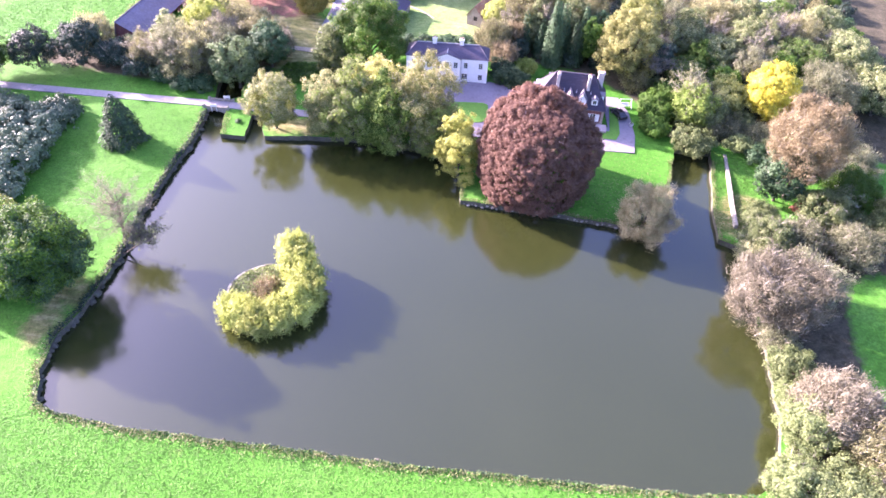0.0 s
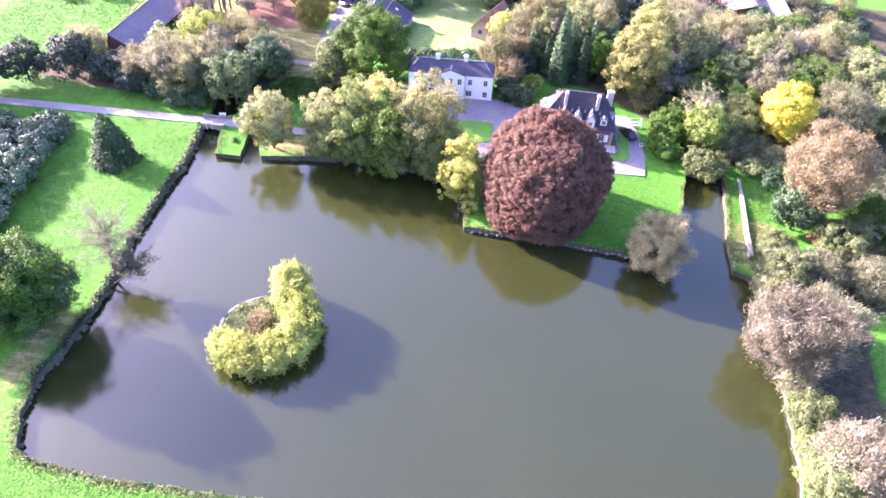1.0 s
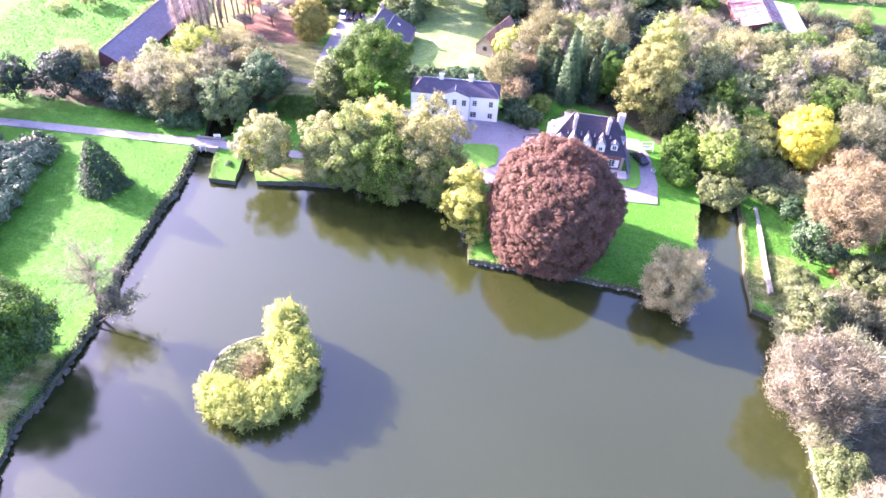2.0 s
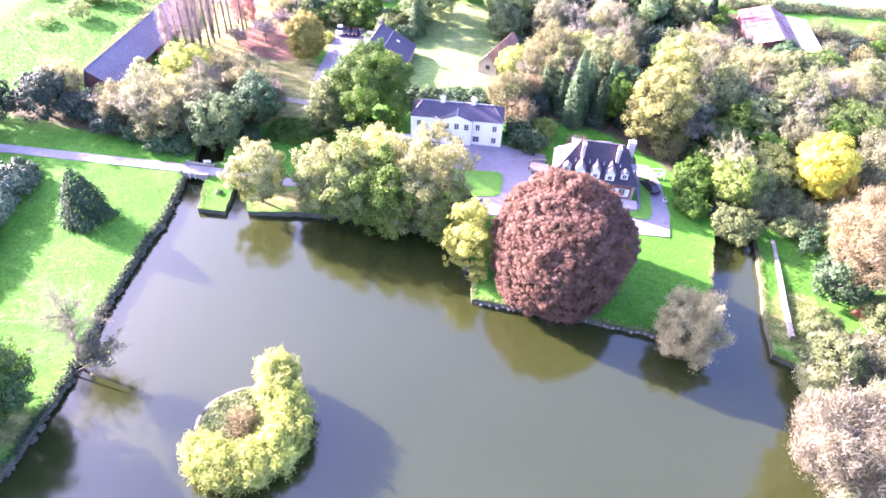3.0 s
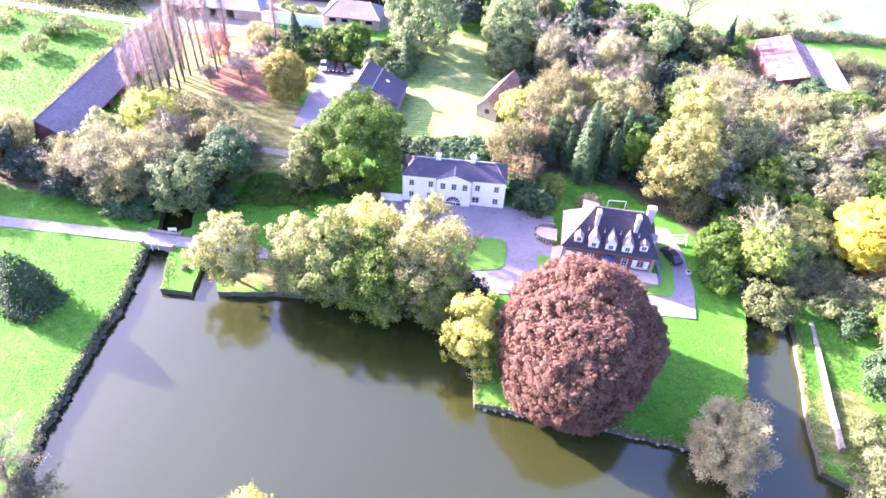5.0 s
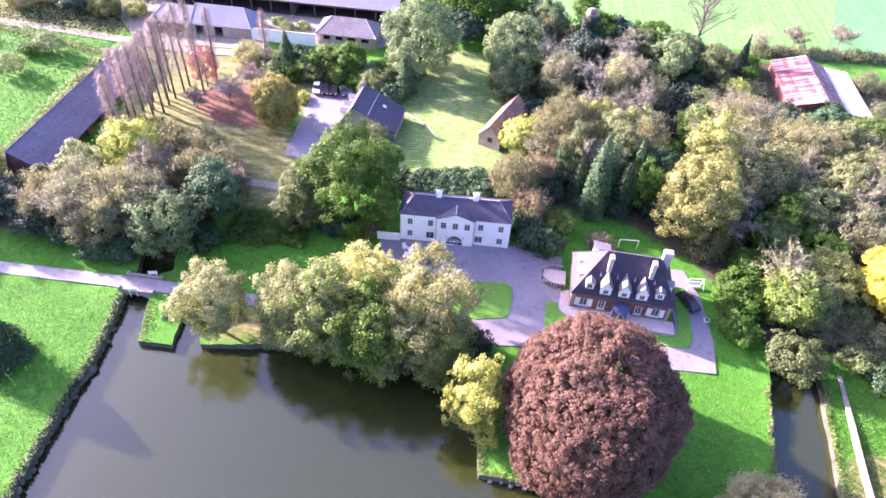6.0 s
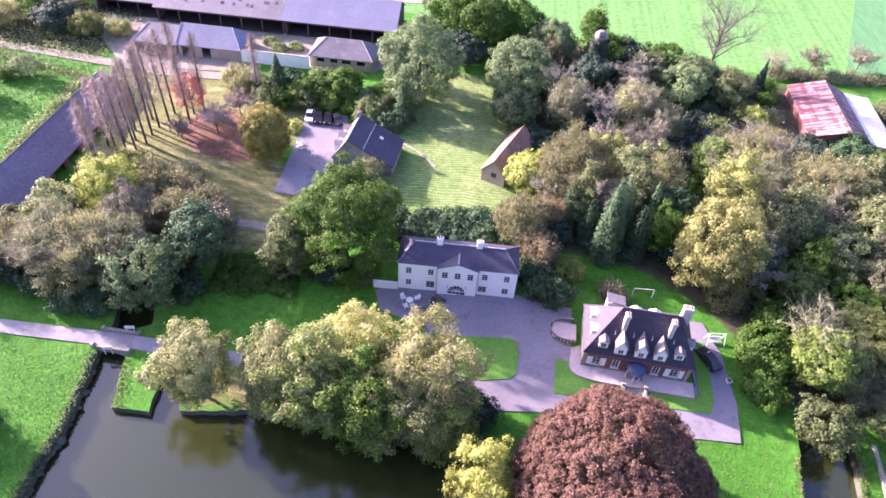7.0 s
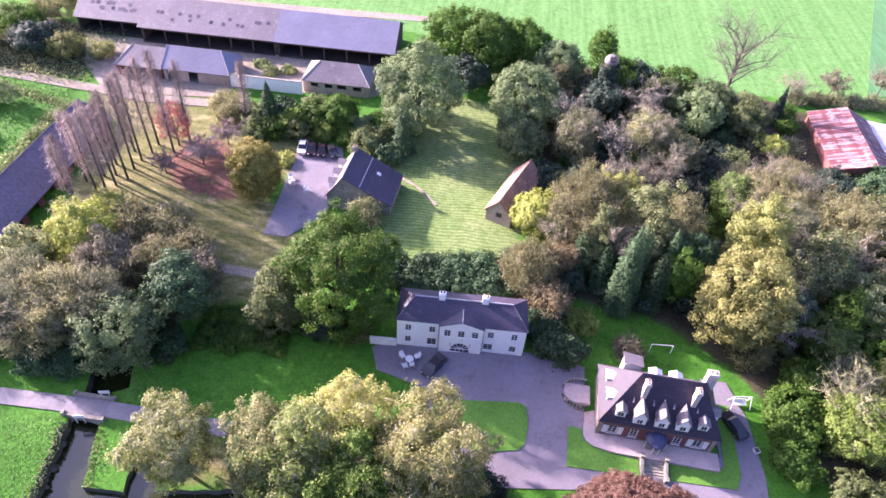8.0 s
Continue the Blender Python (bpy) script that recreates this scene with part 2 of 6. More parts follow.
def ground_material():
    """Grass with worn, leaf-strewn, wooded and farmed zones, each blended by its own mask."""
    m, n, l, p = material("ground_cover")
    big = noise_tex(n, l, 0.07, 5, 0.65)
    mid = noise_tex(n, l, 0.5, 5, 0.7)
    fine = noise_tex(n, l, 2.6, 5, 0.7)

    def zone(name):
        a = n.new("ShaderNodeAttribute")
        a.attribute_name = name
        ad = n.new("ShaderNodeMath")
        ad.operation = "MULTIPLY_ADD"
        l.new(mid.outputs["Fac"], ad.inputs[0])
        ad.inputs[1].default_value = 0.9
        l.new(a.outputs["Fac"], ad.inputs[2])
        mr = n.new("ShaderNodeMapRange")
        mr.inputs["From Min"].default_value, mr.inputs["From Max"].default_value = 0.80, 1.10
        l.new(ad.outputs[0], mr.inputs["Value"])
        return mr.outputs["Result"]

    lawn = ramp(n, [(0.30, (0.036, 0.165, 0.013)), (0.5, (0.053, 0.215, 0.020)), (0.72, (0.084, 0.25, 0.036))])
    l.new(big.outputs["Fac"], lawn.inputs["Fac"])
    wood = ramp(n, [(0.35, (0.045, 0.042, 0.022)), (0.6, (0.085, 0.075, 0.045))])
    l.new(mid.outputs["Fac"], wood.inputs["Fac"])
    litter = ramp(n, [(0.36, (0.125, 0.105, 0.055)), (0.50, (0.185, 0.090, 0.064)), (0.68, (0.29, 0.124, 0.102))])
    l.new(mid.outputs["Fac"], litter.inputs["Fac"])
    streak = noise_tex(n, l, 0.5, 5, 0.65, "Object", (0.4, 1.7, 1))
    dry = ramp(n, [(0.35, (0.125, 0.15, 0.042)), (0.52, (0.21, 0.205, 0.075)), (0.68, (0.37, 0.335, 0.165))])
    l.new(streak.outputs["Fac"], dry.inputs["Fac"])
    rows = noise_tex(n, l, 0.35, 3, 0.5, "Object", (2.2, 0.06, 1))
    field = ramp(n, [(0.35, (0.095, 0.26, 0.065)), (0.65, (0.14, 0.32, 0.095))])
    l.new(rows.outputs["Fac"], field.inputs["Fac"])
    tc = n.new("ShaderNodeTexCoord")
    swath = n.new("ShaderNodeTexWave")
    swath.bands_direction = "Y"
    swath.inputs["Scale"].default_value, swath.inputs["Distortion"].default_value = 0.42, 11.0
    swath.inputs["Detail"].default_value, swath.inputs["Detail Scale"].default_value = 3.0, 0.35
    l.new(tc.outputs["Object"], swath.inputs["Vector"])
    lay = n.new("ShaderNodeMath")
    lay.operation = "MULTIPLY_ADD"
    lay.inputs[1].default_value = 0.26
    l.new(swath.outputs["Fac"], lay.inputs[0])
    l.new(big.outputs["Fac"], lay.inputs[2])
    hay = ramp(n, [(0.42, (0.095, 0.185, 0.045)), (0.62, (0.16, 0.25, 0.076)), (0.86, (0.26, 0.31, 0.13))])
    l.new(lay.outputs[0], hay.inputs["Fac"])
    col = mix(n, l, zone("dry"), lawn.outputs["Color"], dry.outputs["Color"])
    col = mix(n, l, zone("mown"), col, hay.outputs["Color"])
    col = mix(n, l, zone("field"), col, field.outputs["Color"])
    col = mix(n, l, zone("litter"), col, litter.outputs["Color"])
    col = mix(n, l, zone("wood"), col, wood.outputs["Color"])
    r2 = ramp(n, [(0.3, (0.62, 0.62, 0.62)), (0.7, (1.25, 1.25, 1.25))])
    l.new(fine.outputs["Fac"], r2.inputs["Fac"])
    col = mix(n, l, 1.0, col, r2.outputs["Color"], "MULTIPLY")
    patch = noise_tex(n, l, 0.9, 3, 0.6)
    r3 = ramp(n, [(0.34, (0.74, 0.80, 0.7)), (0.52, (1, 1, 1)), (0.7, (1.1, 1.1, 1.1))])
    l.new(patch.outputs["Fac"], r3.inputs["Fac"])
    col = mix(n, l, 1.0, col, r3.outputs["Color"], "MULTIPLY")
    l.new(col, p.inputs["Base Color"])
    p.inputs["Roughness"].default_value = 0.9
    p.inputs["Specular IOR Level"].default_value = 0.2
    bump(n, l, p, fine.outputs["Fac"], 0.7, 0.25)
    return m


GROUND = ground_material()
CROP = surface("young_crop", (0.05, 0.19, 0.06), (0.075, 0.235, 0.085), 0.9, 0.2, 2.0, None, 0.4, 0.1, coord="Object", stretch=(2.0, 0.1, 1))
LAWN = surface("mown_lawn", (0.07, 0.225, 0.02), (0.11, 0.30, 0.035), 0.9, 0.2, 3.0, None, 0.5, 0.08)


# ---- mesh helpers ----
class Shape:
    """Collects vertices and faces of one part."""

    def __init__(self):
        self.v, self.f = [], []

    def poly(self, pts):
        k = len(self.v)
        self.v += [tuple(p) for p in pts]
        self.f.append(tuple(range(k, k + len(pts))))
        return self

    def box(self, x0, y0, z0, x1, y1, z1):
        k = len(self.v)
        self.v += [(x0, y0, z0), (x1, y0, z0), (x1, y1, z0), (x0, y1, z0), (x0, y0, z1), (x1, y0, z1), (x1, y1, z1), (x0, y1, z1)]
        self.f += [tuple(k + i for i in q) for q in ((0, 3, 2, 1), (4, 5, 6, 7), (0, 1, 5, 4), (1, 2, 6, 5), (2, 3, 7, 6), (3, 0, 4, 7))]
        return self

    def border(self, w, h, t, y0, y1):
        """A rectangular frame of one piece, t wide, between y0 and y1."""
        k = len(self.v)
        for y in (y0, y1):
            self.v += [(0, y, 0), (w, y, 0), (w, y, h), (0, y, h), (t, y, t), (w - t, y, t), (w - t, y, h - t), (t, y, h - t)]
        for i in range(4):
            j = (i + 1) % 4
            self.f += [(k + i, k + j, k + 4 + j, k + 4 + i), (k + 8 + j, k + 8 + i, k + 12 + i, k + 12 + j), (k + j, k + i, k + 8 + i, k + 8 + j), (k + 4 + i, k + 4 + j, k + 12 + j, k + 12 + i)]
        return self

    def hull(self, low, high):
        """A solid between two rings of the same number of points."""
        k, n = len(self.v), len(low)
        self.v += [tuple(p) for p in low] + [tuple(p) for p in high]
        self.f.append(tuple(k + n - 1 - i for i in range(n)))
        self.f.append(tuple(k + n + i for i in range(n)))
        for i in range(n):
            j = (i + 1) % n
            self.f.append((k + i, k + j, k + n + j, k + n + i))
        return self

    def prism(self, ring, z0, z1):
        return self.hull([(x, y, z0) for x, y in ring], [(x, y, z1) for x, y in ring])

    def slab(self, pts, t):
        """A sheet through pts with thickness t below it."""
        a, b, c = Vector(pts[0]), Vector(pts[1]), Vector(pts[2])
        nn = (b - a).cross(c - a).normalized()
        if nn.z < 0:
            pts, nn = list(reversed(pts)), -nn
        return self.hull([Vector(p) - nn * t for p in pts], [Vector(p) for p in pts])

    def tube(self, pts, radii, sides=7):
        k = len(self.v)
        pts = [Vector(p) for p in pts]
        for i, p in enumerate(pts):
            d = (pts[min(i + 1, len(pts) - 1)] - pts[max(i - 1, 0)]).normalized()
            u = d.orthogonal().normalized()
            w = d.cross(u)
            for s in range(sides):
                a = 2 * math.pi * s / sides
                self.v.append(tuple(p + (u * math.cos(a) + w * math.sin(a)) * radii[i]))
        for i in range(len(pts) - 1):
            for s in range(sides):
                t = (s + 1) % sides
                self.f.append((k + i * sides + s, k + i * sides + t, k + (i + 1) * sides + t, k + (i + 1) * sides + s))
        self.f.append(tuple(k + (len(pts) - 1) * sides + s for s in range(sides)))
        return self


def part(name, shape, mat, parent=None, label="", smooth=False, kind=""):
    me = bpy.data.meshes.new(name)
    me.from_pydata(shape.v, [], shape.f)
    me.materials.append(mat)
    if smooth:
        me.shade_smooth()
    ob = new(name, me)
    ob.parent = parent
    return tagged(ob, label, kind=kind)


def thing(name, m, label, category, group="", kind=""):
    ob = new(name)
    ob.empty_display_size = 0.5
    ob.matrix_world = m
    return tagged(ob, label, category, group, kind)


def cards(name, P, N, L, W, mat, parent, along=None, kind=""):
    """Many small leaves or twigs as one mesh: pointed blades at P, facing N, L long and W wide."""
    n = len(P)
    N = N / np.maximum(np.linalg.norm(N, axis=1, keepdims=True), 1e-6)
    T = rng.normal(size=(n, 3)) if along is None else along
    T = T - N * np.sum(T * N, axis=1, keepdims=True)
    T /= np.maximum(np.linalg.norm(T, axis=1, keepdims=True), 1e-6)
    B = np.cross(N, T)
    L, W = np.broadcast_to(L, n)[:, None] / 2, np.broadcast_to(W, n)[:, None] / 2
    V = np.stack([P - T * L + B * W, P - T * L - B * W, P + T * L], axis=1).reshape(-1, 3)
    me = bpy.data.meshes.new(name)
    me.vertices.add(3 * n)
    me.vertices.foreach_set("co", V.astype(np.float32).ravel())
    me.loops.add(3 * n)
    me.loops.foreach_set("vertex_index", np.arange(3 * n, dtype=np.int32))
    me.polygons.add(n)
    me.polygons.foreach_set("loop_start", np.arange(0, 3 * n, 3, dtype=np.int32))
    me.polygons.foreach_set("loop_total", np.full(n, 3, dtype=np.int32))
    me.update(calc_edges=True)
    me.materials.append(mat)
    ob = new(name, me)
    ob.parent = parent
    return tagged(ob, kind=kind)


# ---- terrain ----
def terr(x, y):
    return 1.0 + 0.055 * min(max(0.0, y - 108), 95) + 1.9 * math.exp(-((x + 14) / 18) ** 2 - ((y - 148) / 22) ** 2)


# the pond's outline, stretch by stretch, anticlockwise from its south-west corner
NEAR_SHORE = [(-60.0, 46), (-57.4, 41.4), (-54.0, 40.0), (-45, 39.4), (-29, 40.0), (-8, 40.5), (12, 41.6), (28, 42.6), (36, 43.8)]
EAST_SHORE = [(39.3, 47), (41.0, 55), (41.8, 68), (41.0, 80), (42.2, 90.5)]
CANAL = [(38.6, 92.4), (38.9, 101), (40.9, 120), (33.6, 120), (31, 103), (29.0, 92.3)]
LAWN_BANK = [(11.7, 93.8), (-7.8, 94.6), (-8.5, 100), (-10.5, 106)]
LIME_BANK = [(-14.9, 109.5), (-23.5, 111), (-35, 110.4), (-50.3, 107.9), (-51.6, 110.2), (-52.6, 114.4), (-55.6, 115.0)]
STREAM = [(-54.3, 107.0), (-59.4, 106.6), (-61.4, 114.8), (-62.2, 119.5), (-60.3, 120.5), (-61.5, 126), (-66, 136), (-69.5, 136), (-67.4, 125), (-65.7, 119.5), (-65.7, 115.3)]
WEST_SHORE = [(-64.0, 105), (-63.5, 91), (-62.9, 81), (-60.9, 69), (-60.5, 57), (-61.2, 52)]
POND = NEAR_SHORE + EAST_SHORE + CANAL + LAWN_BANK + LIME_BANK + STREAM + WEST_SHORE


def dense(ring, step):
    out = []
    for i, (x, y) in enumerate(ring):
        u, v = ring[(i + 1) % len(ring)]
        k = max(1, int(math.hypot(u - x, v - y) / step))
        out += [(x + (u - x) * j / k, y + (v - y) * j / k) for j in range(k)]
    return out


def inside(ring, X, Y):
    X, Y = np.asarray(X, float), np.asarray(Y, float)
    r = np.zeros(X.shape, bool)
    for i in range(len(ring)):
        (x0, y0), (x1, y1) = ring[i - 1], ring[i]
        if y0 == y1:
            continue
        c = (y0 > Y) != (y1 > Y)
        r ^= c & (X < (x1 - x0) * (Y - y0) / (y1 - y0) + x0)
    return r


def wavy(ring, amp):
    return [(x + amp * noise.noise((x * 0.6, y * 0.6, 3.1)), y + amp * noise.noise((x * 0.6, y * 0.6, 9.7))) for x, y in ring]


SHORE = wavy(dense(POND, 1.4), 0.35)


# ---- ground, pond, ways ----
from mathutils import geometry

WOODS = [  # wooded or shrubby ground
    [(-12, 142), (0, 147), (14, 146), (26, 137), (33, 122), (46, 122), (60, 128), (80, 120), (120, 140), (120, 200), (70, 206), (48, 211), (40, 216), (10, 218), (-6, 222), (-16, 220), (-13, 200), (-6, 178), (-2, 162), (-10, 149)],
    [(-112, 126), (-72, 123), (-70, 136), (-62, 125), (-58, 131), (-57, 138), (-62, 147), (-82, 152), (-98, 138), (-114, 136)],
    [(41, 38), (56, 36), (54, 62), (58, 86), (80, 92), (80, 104), (58, 101), (50, 98), (44, 94), (44, 88), (42, 60)],
    [(-140, 188), (-104, 188), (-104, 206), (-140, 216)],
]
FIELDS = [[(-40, 226), (-10, 222), (30, 214), (52, 216), (400, 224), (900, 900), (-300, 900)], [(-400, 226), (-40, 226), (-60, 900), (-900, 900)]]
LITTER = [[(-76, 171), (-72, 175), (-66, 174), (-60, 168), (-57, 163), (-59.5, 159), (-66, 158.5), (-72, 161), (-75.5, 165)]]
MOWN = [[(-33, 148), (-11, 149), (-9, 160), (-6, 176), (-15, 198), (-37, 200), (-36, 172), (-33, 160)]]
DRY = [[(-51.5, 109), (-38, 109.5), (-38, 116), (-51.5, 116)], [(-59, 133), (-54, 134), (-53, 137.5), (-44, 138.5), (-43, 144), (-58, 146), (-64, 141)], [(-60, 166), (-52.5, 164), (-50, 180), (-60, 183)], [(-98, 177), (-66, 177), (-62, 188), (-98, 186)], [(37.5, 93.5), (44, 94), (49, 103), (46, 108), (40, 104)],
       [(-86, 176), (-90, 156), (-78, 151), (-66, 145), (-48, 142), (-44, 150), (-52, 160), (-58, 162), (-64, 176), (-76, 184)],
       [(-45, 36.6), (-30, 36.4), (-29, 35.0), (-45, 35.2)], [(-26, 36.0), (-13, 36.4), (-13, 35.4), (-26, 34.6)], [(-67, 50), (-62, 47), (-62, 62), (-66, 66)]]


def soft_mask(rings, X, Y, reach):
    out = np.zeros(len(X))
    offs = [(0, 0)] + [(reach * math.cos(a), reach * math.sin(a)) for a in np.arange(0, 6.28, 0.785)]
    for dx, dy in offs:
        hit = np.zeros(len(X), bool)
        for r in rings:
            hit |= inside(r, X + dx, Y + dy)
        out += hit
    return out / len(offs)


def build_ground():
    pts = [Vector(p) for p in SHORE]
    edges = [(i, (i + 1) % len(SHORE)) for i in range(len(SHORE))]
    gx, gy = np.meshgrid(np.arange(-140, 121, 3.0), np.arange(14, 300, 3.0))
    gx, gy = gx.ravel() + rng.uniform(-0.7, 0.7, gx.size), gy.ravel() + rng.uniform(-0.7, 0.7, gx.size)
    hole = inside(SHORE, gx, gy)
    sx, sy = np.array(SHORE).T
    near = np.array([np.min((sx - a) ** 2 + (sy - b) ** 2) < 1.0 for a, b in zip(gx, gy)])
    keep = ~hole & ~near
    pts += [Vector((a, b)) for a, b in zip(gx[keep], gy[keep])]
    for d, step in ((40, 16), (140, 45), (450, 150), (1400, 450), (2600, 900)):
        x0, x1, y0, y1 = -140 - d, 120 + d, 14 - d, 300 + d
        pts += [Vector((a, b)) for a in np.arange(x0, x1 + 1, (x1 - x0) / max(4, round((x1 - x0) / step))) for b in (y0, y1)]
        pts += [Vector((a, b)) for b in np.arange(y0, y1 + 1, (y1 - y0) / max(4, round((y1 - y0) / step)))[1:-1] for a in (x0, x1)]
    V, E, F, *_ = geometry.delaunay_2d_cdt(pts, edges, [], 0, 1e-4)
    V = np.array([(v.x, v.y) for v in V])
    tri = np.array([f for f in F if len(f) == 3])
    c = V[tri].mean(axis=1)
    tri = tri[~inside(SHORE, c[:, 0], c[:, 1])]
    z = np.array([terr(a, b) + 0.12 * noise.noise((a * 0.15, b * 0.15, 0)) for a, b in V])
    me = bpy.data.meshes.new("ground")
    me.from_pydata([(a, b, h) for (a, b), h in zip(V, z)], [], [tuple(int(i) for i in t) for t in tri])
    for key, rings, reach in (("wood", WOODS, 2.0), ("field", FIELDS, 1.5), ("litter", LITTER, 2.5), ("dry", DRY, 2.5), ("mown", MOWN, 2.0)):
        at = me.attributes.new(key, "FLOAT", "POINT")
        at.data.foreach_set("value", soft_mask(rings, V[:, 0], V[:, 1], reach).astype(np.float32))
    me.materials.append(GROUND)
    me.shade_smooth()
    return tagged(new("ground", me), "bright green grass, leaf litter and farmland round the pond", "ground", kind="structure")


def ground_z(x, y):
    return terr(x, y) + 0.12 * noise.noise((x * 0.15, y * 0.15, 0))


def sheet(name, ring, lift, mat, label, category, step=1.6, edge=0.15):
    """A level-following sheet laid on the ground, with a low edge down into it."""
    ring = dense(ring, step)
    pts = [Vector(p) for p in ring]
    xs, ys = [p[0] for p in ring], [p[1] for p in ring]
    gx, gy = np.meshgrid(np.arange(min(xs), max(xs), 2.2), np.arange(min(ys), max(ys), 2.2))
    gx, gy = gx.ravel(), gy.ravel()
    ok = inside(ring, gx, gy)
    sx, sy = np.array(ring).T
    pts += [Vector((a, b)) for a, b in zip(gx[ok], gy[ok]) if np.min((sx - a) ** 2 + (sy - b) ** 2) > 0.6]
    V, E, F, *_ = geometry.delaunay_2d_cdt(pts, [(i, (i + 1) % len(ring)) for i in range(len(ring))], [], 0, 1e-4)
    tri = [tuple(f) for f in F if inside(ring, [sum(V[i].x for i in f) / 3], [sum(V[i].y for i in f) / 3])[0]]
    s = Shape()
    s.v = [(v.x, v.y, terr(v.x, v.y) + lift) for v in V]
    s.f = tri
    for i in range(len(ring)):
        (a, b), (c, d) = ring[i], ring[(i + 1) % len(ring)]
        s.poly([(a, b, terr(a, b) + lift - edge - 0.2), (c, d, terr(c, d) + lift - edge - 0.2), (c, d, terr(c, d) + lift), (a, b, terr(a, b) + lift)])
    ob = part(name, s, mat, None, label, kind="structure")
    return tagged(ob, category=category)


build_ground()
tagged(part("water", Shape().poly([(-76, 34, 0), (48, 34, 0), (48, 138, 0), (-76, 138, 0)]), WATER, None, "still olive-brown pond water with soft reflections", kind="structure"), category="pond")

# bank: an earth and rubble face along the whole shore
bank = Shape()
for i in range(len(SHORE)):
    (a, b), (c, d) = SHORE[i], SHORE[(i + 1) % len(SHORE)]
    bank.poly([(a, b, -0.7), (c, d, -0.7), (c, d, ground_z(c, d) + 0.01), (a, b, ground_z(a, b) + 0.01)])
bank_ob = tagged(part("bank", bank, STONE_DARK, None, "dark mossy rubble bank along the pond", kind="structure"), category="bank")

LANE = [(-400, 108), (-200, 112.5), (-140, 114.6), (-108, 115.5), (-88, 116.2), (-68, 116.9), (-58, 117.2), (-45, 117.0), (-34, 118.0), (-24, 118.6), (-16, 118.2), (-10, 116.8)]


def ribbon(line, w):
    up, low = [], []
    for i, (x, y) in enumerate(line):
        a, b = line[max(i - 1, 0)], line[min(i + 1, len(line) - 1)]
        d = math.hypot(b[0] - a[0], b[1] - a[1])
        nx, ny = -(b[1] - a[1]) / d * w / 2, (b[0] - a[0]) / d * w / 2
        up.append((x + nx, y + ny))
        low.append((x - nx, y - ny))
    return low + up[::-1]


sheet("lane", ribbon(LANE[:6] + [(-66.2, 116.95)], 2.3), 0.14, ASPHALT, "pale grey lane crossing the lawn", "lane", 3)
sheet("lane", ribbon([(-61.6, 117.1)] + LANE[7:-1] + [(-14, 117.8)], 2.3), 0.14, ASPHALT, "pale grey lane running under the trees", "lane", 3)
sheet("gravel_court", [(-29, 132.6), (-27.5, 129), (-20, 127), (-19, 119.5), (-13, 116.6), (-8.5, 115.0), (0.5, 116.3), (5, 117), (15.3, 115.4), (25.2, 116), (25.6, 122), (24.6, 130.5), (22.5, 136), (18.8, 136), (20, 124), (1.9, 124), (1.9, 134.6), (-6.6, 135.2), (-25.5, 134.2)],
      0.14, GRAVEL, "lilac-grey gravel forecourt and drive before the houses", "gravel")
sheet("lawn", [(-19, 125.8), (-14, 126.2), (-7.2, 127.1), (-6.1, 126.6), (-5.7, 124), (-6.0, 121.2), (-6.8, 120.3), (-10.9, 119.3), (-18.5, 119.8)], 0.24, LAWN, "neatly mown lawn island in the gravel court", "lawn", 1.0)
sheet("lawn", [(-0.4, 119.2), (9.0, 119.4), (9.0, 121.7), (3.2, 122.6), (1.7, 123.4), (1.5, 124.8), (-0.3, 124.9)], 0.24, LAWN, "mown lawn strip beside the terrace", "lawn", 1.0)
sheet("lawn", [(13.0, 119.6), (21.6, 119.8), (22.4, 122), (22.2, 132), (20.4, 132), (20.3, 122.5), (13.0, 121.9)], 0.24, LAWN, "mown lawn strip beside the terrace", "lawn", 1.0)
sheet("field_margin", [(-150, 224), (-100, 226.5), (-73, 228.4), (-45, 231.5), (-36, 232.5), (-37, 235.5), (-66, 233.0), (-100, 230.5), (-150, 228)], 0.10, EARTH_PATH, "pale bare margin between the barns and the field", "track", 4)
sheet("field_plot", [(68, 222), (84, 268), (106, 330), (230, 330), (230, 230)], 0.12, CROP, "darker green plot of the far field", "field", 6)
sheet("farm_track", ribbon([(-220, 190), (-150, 187.5), (-121, 187), (-95, 185.2), (-88, 184.5), (-70, 186)], 2.6), 0.14, EARTH_PATH, "pale earth farm track with worn edges", "track", 3)
sheet("farm_yard", [(-112, 206), (-106, 194), (-99, 187), (-88, 186), (-72, 188), (-72, 192), (-57, 193.5), (-43, 194.5), (-38, 200), (-38, 208), (-66, 207)], 0.10, EARTH_PATH, "bare earth yard between the barns", "yard", 3)
sheet("path", ribbon([(-44, 143.8), (-50, 143.2), (-57, 143.6), (-62, 144.5)], 1.8), 0.12, EARTH_PATH, "pale footpath through the rough grass", "path")
sheet("path", ribbon([(-32.6, 170.8), (-31.2, 170.1), (-28.7, 168.6), (-26.4, 166.3), (-24.2, 163.8)], 0.5), 0.10, EARTH_PATH, "narrow trodden path across the mown meadow", "path", 1.0)
sheet("parking", [(-52, 152), (-48, 152), (-42.9, 158), (-42.6, 170.5), (-44.6, 177.2), (-53.0, 177.0), (-52.4, 171)], 0.14, GRAVEL, "grey gravel parking beside the house", "gravel")

